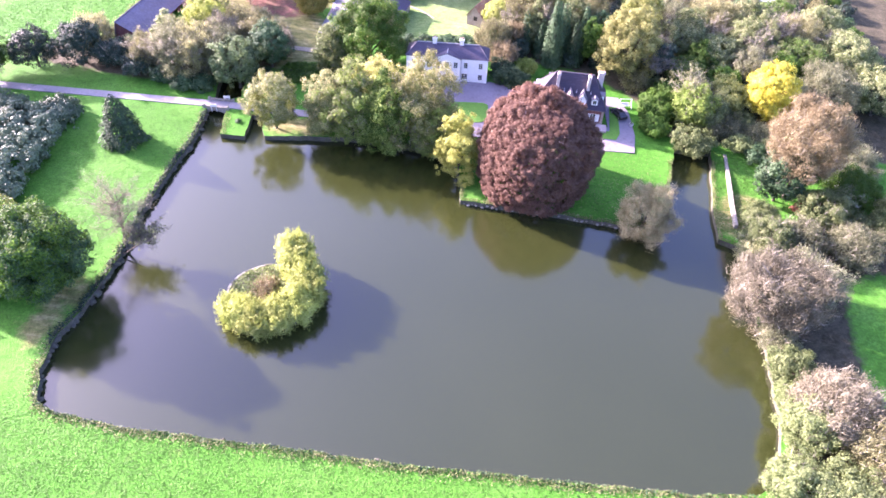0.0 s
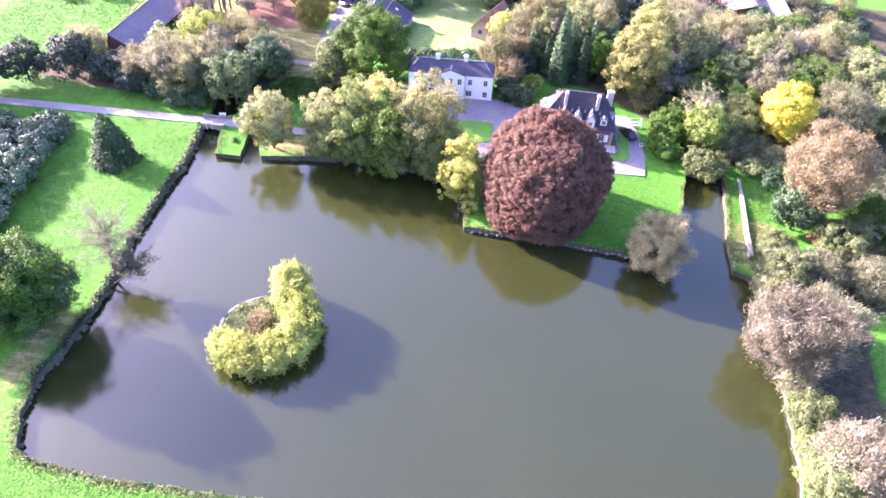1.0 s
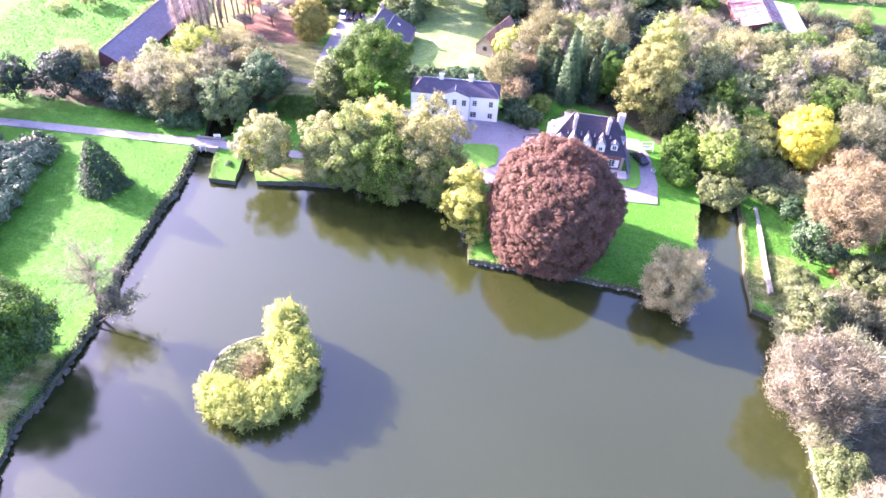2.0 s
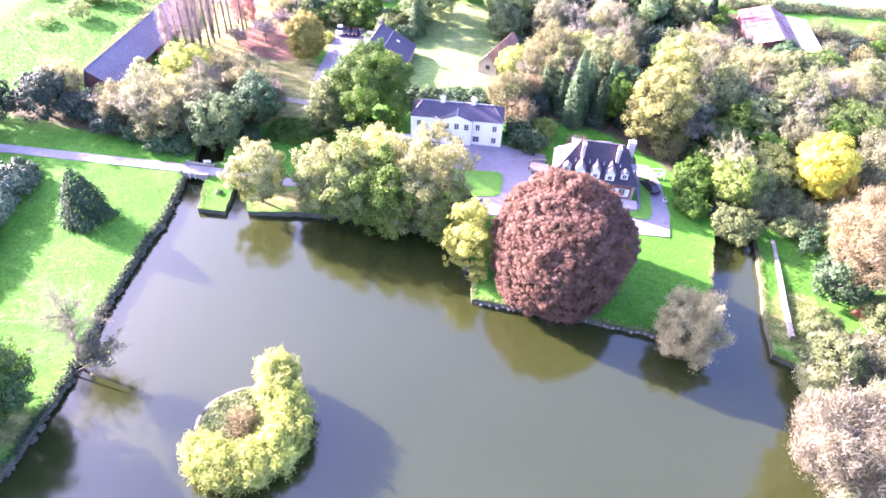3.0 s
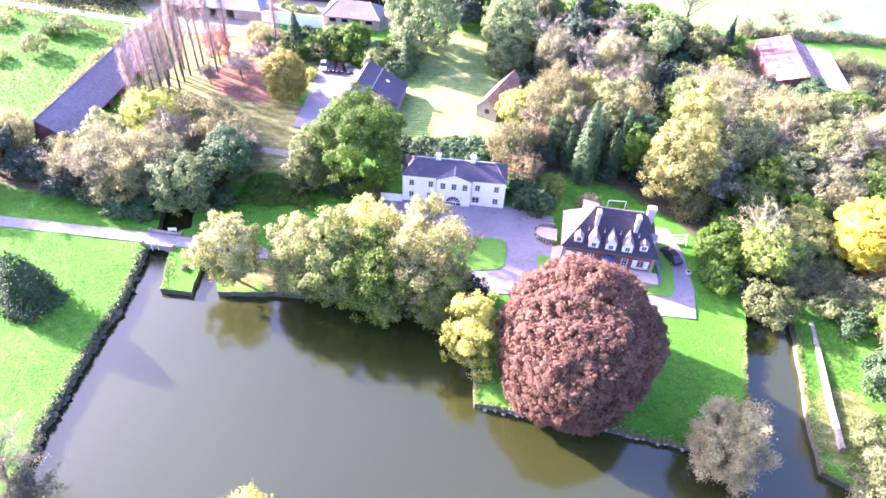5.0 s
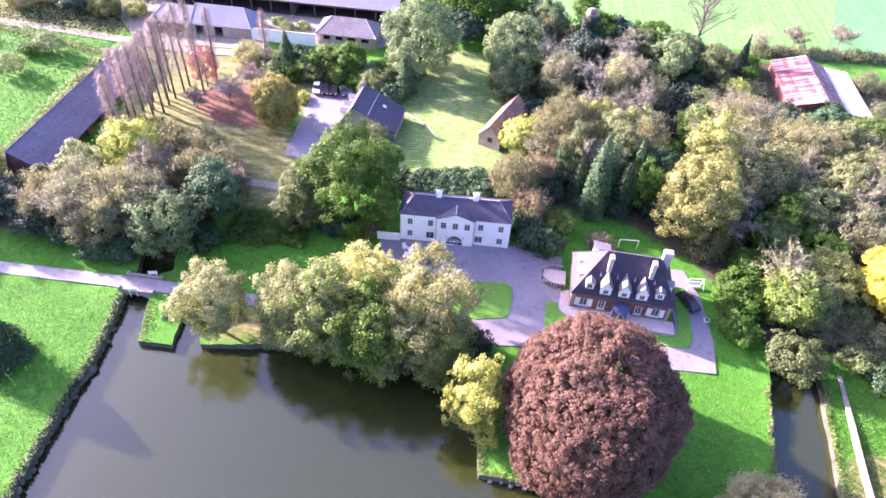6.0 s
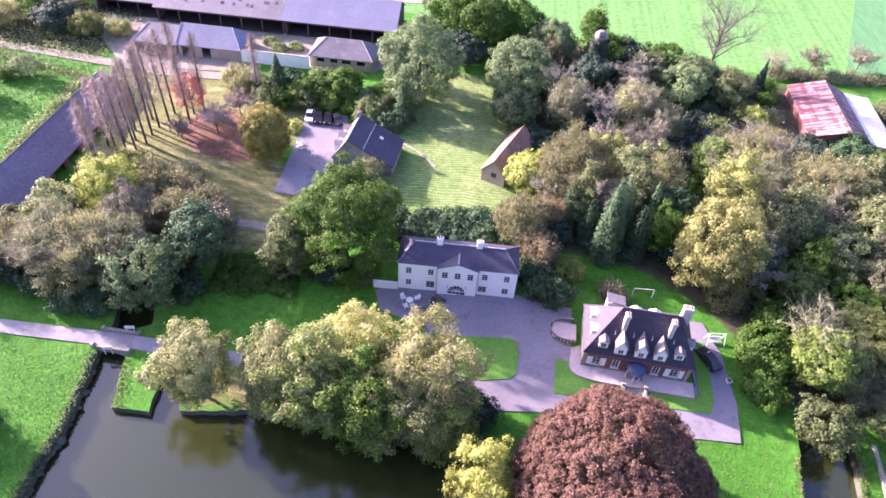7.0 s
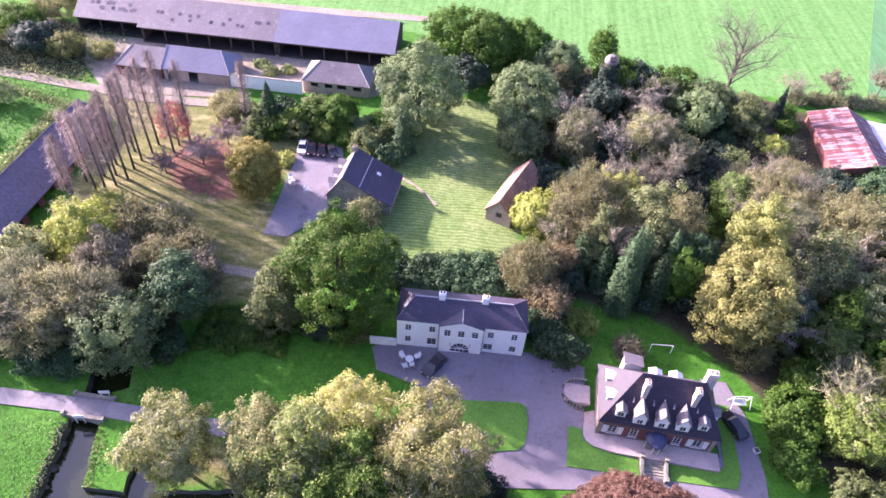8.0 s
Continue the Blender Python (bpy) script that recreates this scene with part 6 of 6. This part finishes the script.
# wood behind the manor
eastern_wood = [
    (-7.1, 159.7, 13.4, 4.0, "lime", "yellow-green tree by the small barn", 0), (1.0, 158.8, 18.0, 6.8, "tan", "tan-topped tree in the wood", 900), (6.0, 165.0, 16.0, 5.0, "olive", "olive tree in the wood", 0),
    (-2.5, 156.5, 12.5, 3.0, "sage", "sage green tree in the wood", 100), (11.5, 160, 17.0, 5.0, "sage", "sage green tree in the wood", 200), (14.5, 158.5, 16.5, 4.4, "tan", "tan tree in the wood", 500),
    (23.4, 144.2, 20.1, 7.4, "bronze", "great olive-brown tree behind the manor", 0), (26.8, 156.0, 21.0, 4.4, "olive", "olive-topped tree in the wood", 0),
    (36.8, 155.0, 15.8, 5.8, "sage", "sage green tree in the wood", 300), (45.0, 166.0, 16.0, 6.0, "tan", "dry tan tree in the wood", 500), (34, 171, 14.5, 5.8, "tan", "dry beige tree in the wood", 900),
    (46, 178.5, 12.0, 4.8, "dark", "dark tree by the sheet barn", 0), (55, 170, 14, 5.6, "sage", "sage green tree in the wood", 200), (40, 181, 11.5, 4.0, "tan", "tan tree in the wood", 400)]
eastern_wood_more = [
    (28, 172, 13, 4.4, "green", "green tree in the wood", 0), (44, 150, 13.0, 5.2, "sage", "sage green tree in the wood", 200), (53, 156, 15, 5.8, "sage", "sage green tree in the wood", 200),
    (52, 145.5, 12.5, 5.0, "grey", "greyish tree in the wood", 600), (62, 150, 14, 6, "green", "green tree in the wood", 0), (33, 163, 15, 5.0, "grey", "greyish tree in the wood", 600),
    (64, 162, 15, 6, "tan", "tan tree in the wood", 600), (63, 176, 13, 5, "green", "green tree by the sheet barn", 0), (72, 170, 14, 6, "sage", "sage green tree in the wood", 200),
    (74, 155, 14, 6.5, "sage", "sage green tree in the wood", 200), (31.0, 147.5, 12.0, 3.6, "dark", "dark tree behind the manor", 0), (38, 144.5, 10.0, 4.2, "green", "dark green tree in the wood", 0),
    (66, 138, 13, 6, "grey", "grey-green tree in the wood", 400), (78, 140, 13, 6.5, "sage", "sage green tree in the wood", 200), (17.5, 153, 15, 3.4, "ivy", "dark ivy-clad tree in the wood", 0)]
for x, y, top, r, kd, lb, ps in eastern_wood + eastern_wood_more:
    tree(x, y, top, r, kd, lb, group="eastern wood", density=0.85, twigs=ps, leaf=0.34, rough=0.34, tips={"sage": ("palesun", 0.28), "olive": ("gold", 0.2), "bronze": ("olive", 0.35), "green": ("sage", 0.6)}.get(kd))
conifer(6.8, 146.6, 17.4, 2.7, "ivy", "slim conical dark green tree", 0.40, 1.2, 0.5)
bare_tree(30.0, 144.0, 11.0, 4.2, "bare purplish tree behind the manor", "twig", 9, 2200)
bare_tree(31.0, 152.0, 12.0, 4.5, "bare grey tree in the wood", "haze", 9, 2400)
bare_tree(43.0, 158.0, 13.5, 4.8, "bare grey tree in the wood", "haze", 9, 2400)

# meadow edge and far wood
far_wood = [
    (-31.4, 187.0, 22.2, 8.0, "mint", "tall pale green willow at the meadow's head", 0), (-19.5, 211, 19.5, 7.4, "green", "green tree at the field's edge", 0), (-27, 214, 18.5, 7, "green", "green tree at the field's edge", 0),
    (-10.6, 191.2, 18.4, 7.2, "mint", "sage green tree above the meadow", 0), (-10.8, 181.5, 13.2, 5.2, "mint", "grey-green tree above the barn", 100), (-0.5, 182.5, 16.0, 4.4, "grey", "dry beige tree in the far wood", 600),
    (-5, 206, 14, 5, "tan", "tan thinning tree at the field's edge", 700), (5.5, 200, 13.5, 5, "dark", "dark tree in the far wood", 0), (13, 208.5, 14.0, 4.6, "dark", "dark tree at the field's edge", 0),
    (21.5, 208.5, 13.5, 5.0, "green", "green tree at the field's edge", 0), (13.2, 186.5, 14.5, 4.2, "palesun", "pale cream tree in the far wood", 500), (19, 184.5, 12.0, 4.4, "tan", "tan tree in the far wood", 600),
    (24.5, 197.5, 14.4, 5.0, "mint", "pale green tree in the far wood", 0), (35.0, 199, 13.5, 4.4, "sage", "pale green tree at the field's edge", 200)]
far_wood_more = [
    (39.5, 193.5, 9.4, 3.2, "lime", "yellow-green shrub by the sheet barn", 0), (6, 189, 9.0, 5.0, "dark", "dark bramble thicket in the far wood", 0), (1, 196, 10, 5, "dark", "dark bramble thicket in the far wood", 0),
    (28, 187, 9.0, 4.6, "dark", "dark bramble thicket in the far wood", 0), (21, 176, 8.0, 4.2, "dark", "tan thicket in the far wood", 500), (11, 175, 8, 4.4, "dark", "dry thicket in the far wood", 600),
    (2, 173, 10, 4.6, "dark", "dark thicket above the barn", 0), (-5, 174, 9, 3.8, "dark", "dark thicket above the barn", 0), (-10, 201, 13, 5, "dark", "dark tree in the far wood", 0),
    (-24, 203, 13, 5, "dark", "dark tree at the meadow's head", 0), (31, 180.5, 9, 4, "grey", "grey thicket in the far wood", 400), (15, 197, 11, 4.6, "grey", "grey thicket in the far wood", 400),
    (-2, 214, 11, 4, "lightgreen", "light green shrub at the field's edge", 0), (-12, 213, 18, 5.6, "green", "green tree at the field's edge", 0), (-4.5, 209, 16.5, 5.2, "mint", "pale green tree at the field's edge", 0),
    (8, 207.5, 15, 4.8, "green", "green tree at the field's edge", 0), (17, 202, 14.5, 4.6, "sage", "sage green tree in the far wood", 200), (28, 204, 14, 4.8, "mint", "pale green tree at the field's edge", 0)]
for x, y, top, r, kd, lb, ps in far_wood + far_wood_more:
    tree(x, y, top, r, kd, lb, group="far wood", density=0.8, leaf=0.42, twigs=ps, low=ground_z(x, y) + 0.5)
tree(5.6, 217.5, 16.5, 3.2, "green", "slender dark green tree at the field's edge", low=7.5, density=0.7)
conifer(42.5, 204.5, 9.0, 2.0, "dark", "slim dark conifer at the field's edge", 0.5)
bare_tree(31.8, 207.7, 26.0, 8.0, "tall bare tree at the field's edge", "twig", 13, 4600, low=0.3, fine=0.45)
bare_tree(48.0, 214.5, 12.5, 3.8, "thin bare tree at the field's edge", "haze", 8, 900)
bare_tree(58.0, 218.5, 12.0, 3.6, "thin pinkish tree at the field's edge", "haze", 8, 1200, leaves="pink", leaf_n=500)
bare_tree(70.0, 222.0, 12.0, 3.8, "thin pinkish tree at the field's edge", "haze", 8, 1200, leaves="pink", leaf_n=500)
for x, y, top, r, kd in ((57.6, 183.4, 10.6, 4.4, "ivy"), (61.5, 182.5, 8.8, 3.4, "tan"), (49.5, 183.0, 8.6, 3.0, "grey")):
    bush(x, y, top, r, kd, "shrub against the sheet barn's end", group="barn shrubs")
bare_tree(13.5, 197.0, 15.0, 4.6, "bare brown tree in the far wood", "twig", 9, 1800)
for i in range(14):
    bush(50 + 4.5 * i, 215.2 + 0.45 * i, 8.2, 2.2, "grey", "low hedge between field and barn", 0.55, group="field hedge")

# parking court and poplars
tree(-56.1, 161.6, 14.8, 4.6, "orange", "round tree turning orange and green", low=3.8, rough=0.1, leaf=0.33)
conifer(-60.5, 182.0, 9.5, 3.0, "ivy", "dark green conifer by the farm road", 0.5)
for x, y, top, r, kd in ((-51.5, 182.0, 10.8, 3.6, "green"), (-46.6, 183.0, 12.4, 4.0, "green"), (-56, 181, 9.0, 2.8, "lightgreen"), (-40.0, 177, 9.2, 3.2, "sage"), (-65, 182, 8.8, 3.0, "sage"), (-70, 184, 8.6, 3.2, "tan"), (-34, 183, 9, 3.0, "ivy"), (-39, 184, 8.5, 2.8, "green")):
    tree(x, y, top, r, kd, "leafy shrub tree behind the parking court", group="court shrubs", low=ground_z(x, y) + 0.2)
for x, y, top, kd in ((-58.6, 178.4, 8.6, "green"), (-62.5, 178.0, 8.0, "sage"), (-54.2, 179.6, 8.4, "sage"), (-49.0, 180.0, 8.6, "lightgreen"), (-44.0, 179.4, 8.2, "green"), (-41.8, 181.6, 9.4, "mint"), (-37.0, 179.6, 8.8, "sage"), (-35.2, 175.0, 8.0, "ivy"), (-67.8, 180.4, 8.2, "tan"), (-58.0, 184.6, 9.0, "ivy"), (-52.6, 186.4, 9.4, "sage"), (-36.4, 187.0, 9.0, "green")):
    bush(x, y, top, 2.7, kd, "leafy shrub in the belt behind the parking court", group="court shrubs")
conifer(-32.8, 177.5, 11.0, 2.4, "ivy", "columnar dark green tree by the meadow", 0.45, 1.0, 0.5)
bush(-54.0, 171.0, 6.0, 1.9, "lime", "pale yellow-green shrub by the court")
bush(-36.0, 157.2, 8.8, 2.5, "palesun", "pale feathery shrub by the stone house")
for x, y, h in ((-85.5, 152.5, 10), (-83.4, 156.2, 13), (-81.3, 156.0, 13.5), (-81.1, 158.6, 13), (-79.9, 160.6, 14), (-80.1, 163.4, 14.5), (-79.8, 165.9, 14.5), (-78.8, 168.2, 14), (-78.9, 171.0, 14.5), (-78.2, 174.0, 14), (-74.6, 168.5, 12.5), (-73.2, 172.5, 13.5), (-64.6, 180.0, 11), (-86.5, 158.5, 11.5), (-84.3, 160.5, 12), (-82.4, 161.2, 12.5), (-82.3, 168.2, 13), (-81.4, 165.2, 13.5), (-87.4, 155.2, 9.5), (-83.8, 164.0, 12)):
    poplar(x, y, h * 1.28)
tree(-75.0, 171.5, 13.6, 2.9, "red", "small tree with thin red autumn leaves", low=6.0, density=0.34, twigs=500, leaf=0.26, gaps=0.2)
bare_tree(-68.3, 167.0, 10.0, 3.4, "bare pinkish tree over red leaf litter", "poplar", 9, 1700)
bare_tree(-74.0, 163.5, 8.0, 3.0, "bare greyish tree over leaf litter", "poplar", 8, 1300)
bare_tree(-66.0, 173.5, 9.0, 3.0, "bare greyish tree over leaf litter", "poplar", 8, 1300)
# orchard and farm corner
for x, y, top, r, kd in ((-118, 197, 11.5, 5.2, "dark"), (-111, 196, 10.5, 3.8, "olive"), (-125, 203, 12, 5, "green"), (-103.5, 197.5, 8.8, 2.6, "olive"), (-132, 196, 11, 5, "tan"), (-122, 212, 12, 5, "tan"), (-116.7, 167.6, 8.6, 2.8, "sage"), (-118, 176, 7.0, 2.8, "green"), (-124, 163, 6.5, 2.6, "sage"), (-113.5, 176.9, 9.4, 3.0, "mint"), (-132, 178, 7, 3, "sage")):
    tree(x, y, top, r, kd, "loose orchard tree on the farm side", group="farm trees", density=0.5 if kd in ("sage", "mint") else 0.8, gaps=0.25 if kd in ("sage", "mint") else 0.07, leaf=0.3)
for x, y in ((-66, 199), (-62.5, 200.5), (-69, 201.5)):
    bush(x, y, 7.6, 1.7, "sage", "weedy shrub in the farm yard", 0.4, group="yard weeds")

# east of the canal
for x, y, top, r, kd, lb, ps in ((36.6, 119.4, 6.2, 4.3, "sage", "grey-green shrub over the canal's head", 0), (30.2, 130.4, 7.6, 4.4, "green", "broad dark green shrub by the drive", 0), (29.3, 124.5, 5.6, 3.4, "green", "broad dark green shrub by the drive", 0), (37.2, 129.0, 11.0, 4.6, "lightgreen", "pale yellow-green tree by the canal", 400),
                                 (40.5, 129.5, 8.8, 4.2, "sage", "sage shrub by the canal", 200), (45, 136, 10.0, 4.6, "olive", "yellow-green tree by the canal", 0), (33, 136, 8.0, 3.8, "green", "green shrub by the drive", 0), (39.5, 137, 8.6, 3.8, "grey", "twiggy grey shrub by the canal", 500)):
    tree(x, y, top, r, kd, lb, group="canal shrubs", low=ground_z(x, y) - 0.3, twigs=ps)
for x, y, top, r, kd in ((44.0, 126.5, 6.0, 3.4, "grey"), (48.0, 129.5, 5.4, 3.4, "sage"), (50.5, 125.0, 5.0, 3.2, "grey"), (46.5, 121.8, 4.4, 2.8, "sage"), (54.0, 122.0, 5.0, 3.2, "sage"), (58.0, 127.0, 6.0, 3.6, "grey"), (49.5, 118.6, 4.2, 2.4, "ivy"), (43.0, 132.5, 6.6, 3.2, "sage")):
    bush(x, y, top, r, kd, "grey-green shrub behind the canal garden", group="canal shrubs")
tree(53.2, 133.7, 15.3, 5.3, "yellow", "brilliant yellow maple by the wood", low=3.2, density=1.1, rough=0.14, leaf=0.3, tips=("gold", 0.25))
bush(56.6, 131.8, 9.6, 3.4, "amber", "orange shrub beside the yellow maple")
tree(52.8, 107.1, 21.2, 6.5, "brown", "tall brown-leaved tree with ivied trunk", low=6.5, twigs=1500, density=0.9, leaf=0.3)
tree(50.6, 105.8, 12.5, 4.4, "ivy", "dark ivied lower crown of a tree", low=1.6, twigs=300)
east_shrubs = [
    (45.5, 90.5, 7.4, 4.4, "sage", 500), (46, 97, 6.0, 3.2, "sage", 0), (51, 92, 6.5, 4.0, "grey", 500),
    (43.0, 74.8, 12.2, 6.8, "pink", 1500), (48.5, 79.5, 9.0, 4.8, "grey", 900), (43.6, 63.5, 5.5, 3.2, "sage", 0),
    (47.0, 55.5, 9.6, 5.4, "pink", 1200), (43.0, 53.0, 7.2, 4.0, "sage", 200), (52, 50, 8.5, 5, "tan", 1000),
    (40.0, 44.6, 6.6, 4.0, "sage", 300), (46.0, 43.5, 7.4, 4.6, "sage", 0), (52, 42, 7.5, 4.6, "pink", 600)]
east_shrubs_more = [
    (46, 36, 7, 4.5, "olive", 200), (42.8, 58.5, 4.2, 2.6, "sage", 0), (43.2, 69, 4.4, 2.6, "grey", 200), (42.6, 83.5, 4.6, 2.8, "sage", 0), (43.4, 87.6, 5, 2.8, "palesun", 0), (58, 100, 8, 5, "sage", 300), (64, 107, 8.5, 5, "green", 0),
    (60, 92, 6.5, 4.4, "grey", 500), (57, 118, 7.5, 4.5, "green", 0), (63, 124, 9.5, 5, "tan", 500),
    (66, 116, 8, 5, "grey", 400), (70, 98, 9, 5.5, "sage", 200), (55, 103.2, 3.4, 1.6, "red", 0)]
for x, y, top, r, kd, ps in east_shrubs + east_shrubs_more:
    tree(x, y, top, r, kd, "thinning shrub tree on the pond's east side", group="east shrubs", low=ground_z(x, y) - 0.6, twigs=ps, density=0.9, leaf=0.28)
bare_tree(35.5, 131.5, 12.5, 4.6, "pale bare branching tree by the canal", "palesun", 12, 1100, pale=True)

# ---- the island ----
isl = thing("island", pose(-33.9, 65.4, 0), "round walled island with rough grass", "island", kind="structure")
ring = [(7.0 * math.cos(a) * (1 + 0.03 * math.sin(3 * a)), 7.1 * math.sin(a)) for a in np.linspace(0, 2 * math.pi, 41)[:-1]]
part("soil", Shape().prism([(0.93 * a, 0.93 * b) for a, b in ring], -0.5, 0.75), STRAW, isl)
for i in range(40):
    (a, b), (c, d) = ring[i], ring[(i + 1) % 40]
    k = random.uniform(0.97, 1.0)
    e = 0.95 + random.uniform(-0.06, 0.06)
    part("stone", Shape().hull([(a * 0.94, b * 0.94, -0.5), (c * 0.94, d * 0.94, -0.5), (c * k, d * k, -0.5), (a * k, b * k, -0.5)][::-1], [(a * 0.94, b * 0.94, e), (c * 0.94, d * 0.94, e), (c * k, d * k, e), (a * k, b * k, e)][::-1]), STONE if i % 3 else STONE_DARK, isl)
def local_tufts(name, n, r0, mat, label):
    a, q = rng.uniform(0, 6.28, n), r0 * np.sqrt(rng.uniform(0, 1, n))
    P = np.column_stack([-33.9 + q * np.cos(a), 65.4 + q * np.sin(a), 0.75 + rng.uniform(0, 0.5, n)])
    tagged(cards(name, P, rng.normal(size=(n, 3)) * 0.7 + np.array([0, 0, 1]), rng.uniform(0.3, 0.7, n), rng.uniform(0.15, 0.35, n), mat, None, kind="stuff"), label, "grass")


local_tufts("island_grass", 5200, 6.5, LEAF["sage"], "grey-green rough grass and weeds on the island")

# ivied columns behind the manor's lawn
for x, y, h, r, p in ((4.0, 150.0, 9.5, 2.1, 0.45), (6.6, 147.6, 12.8, 1.6, 0.5), (8.8, 150.4, 14.5, 2.2, 0.4), (12.0, 148.2, 11.5, 2.2, 0.35), (13.6, 151.6, 14.0, 1.7, 0.45), (0.2, 151.5, 10.5, 2.0, 0.4)):
    conifer(x, y, h, r, "ivy", "ivy-draped column of a dead tree", 0.36, 0.85, p, "ivied trees")
for x, y, top, r, kd in ((2.4, 153.5, 16.5, 3.2, "sage"), (11.0, 154.5, 18.0, 3.4, "sage"), (15.8, 149.5, 14.5, 2.8, "green"), (-2.6, 150.5, 11.5, 2.4, "brown"), (45, 140.5, 10, 4.0, "green"), (40.5, 147.5, 12.0, 3.8, "green"), (58, 146, 12, 4.5, "green")):
    tree(x, y, top, r, kd, "tall thicket tree in the wood", group="eastern wood", leaf=0.32, rough=0.36, density=0.9, low=ground_z(x, y) + 0.5, tips=("palesun", 0.3) if kd == "sage" else None)
# bare edge of the western wood
for x, y, top, r in ((-80, 125.6, 11.5, 3.6), (-75, 124.4, 12.5, 3.8), (-85, 126.6, 9.5, 3.2), (-70.5, 124.6, 11.0, 3.2)):
    bare_tree(x, y, top, r, "bare greyish tree at the wood's edge", "haze", 9, 1700, group="bare trees", fine=0.7)
# bare trees scattered through the wood
for k in range(26):
    x, y = random.uniform(-6, 70), random.uniform(150, 186)
    if inside(WOODS[0], [x], [y])[0] and not (46 < x < 69 and y > 182) and not (-18 < x < -4 and y < 178):
        bare_tree(x, y, ground_z(x, y) + random.uniform(8, 13), random.uniform(2.6, 4.0), "bare greyish tree in the wood", random.choice(("haze", "twig", "twig")), 9, 1500, group="bare trees", fine=0.6)
# understorey that fills the wood between the taller trees
under = [(x + random.uniform(-1.6, 1.6), y + random.uniform(-1.6, 1.6)) for x in np.arange(-8, 84, 6.5) for y in np.arange(142, 212, 6.5)]
for x, y in under:
    if inside(WOODS[0], [x], [y])[0] and not (46 < x < 68 and y > 182) and not (x < 15 and y < 147) and not (-18 < x < -4 and 158 < y < 176):
        k = random.choice(("ivy", "ivy", "dark", "grey", "sage", "dark", "tan", "green"))
        bush(x, y, ground_z(x, y) + random.uniform(2.2, 4.8), random.uniform(1.9, 3.0), k, "low tangled undergrowth in the wood", 0.42, density=0.55, group="undergrowth")


def island_shrub(x, y, top, r, kind, label, n=2600):
    t = thing("willow_shrub", pose(x, y, 0.6), label, "bush", "island willows")
    part("stems", limbs(Shape(), 0.5, r, top * 0.5, top * 0.9, 0.12, 6), BARK, t, smooth=True)
    P, N = puff_crown(0, 0, top * 0.42, r * 0.95, r * 0.95, top * 0.55, 0.22, 0.8, 0.42, -0.85, 0.4, 0.08)
    ok = P[:, 2] > -0.45
    P, N = P[ok], N[ok]
    A = P / np.linalg.norm(P, axis=1, keepdims=True)
    P = P + A * (rng.uniform(0, 1, len(P)) ** 3 * 1.35)[:, None]
    cards("crown", P, N, rng.uniform(0.4, 1.25, len(P)), rng.uniform(0.07, 0.17, len(P)), LEAF[kind], t, A + np.array([0, 0, 0.4]) + rng.normal(size=P.shape) * 0.4, kind="stuff")


for x, y, top, r, k in ((-32.2, 73.2, 6.4, 2.3, "lime"), (-29.0, 68.6, 4.8, 2.8, "lime"), (-28.0, 65.6, 4.2, 2.6, "lime"), (-28.6, 62.8, 3.8, 2.7, "lime"), (-30.8, 60.4, 3.5, 2.7, "lime"), (-33.8, 59.4, 3.2, 2.6, "lime"), (-36.8, 60.0, 2.9, 2.3, "lime"), (-38.6, 61.4, 2.2, 1.7, "lime"), (-31.2, 70.8, 5.6, 2.4, "lime")):
    island_shrub(x, y, top, r, k, "yellow-green willow shrub overhanging the island wall")
bush(-34.6, 66.2, 2.2, 1.5, "brown", "dry brown bush amid the island grass", 0.3)
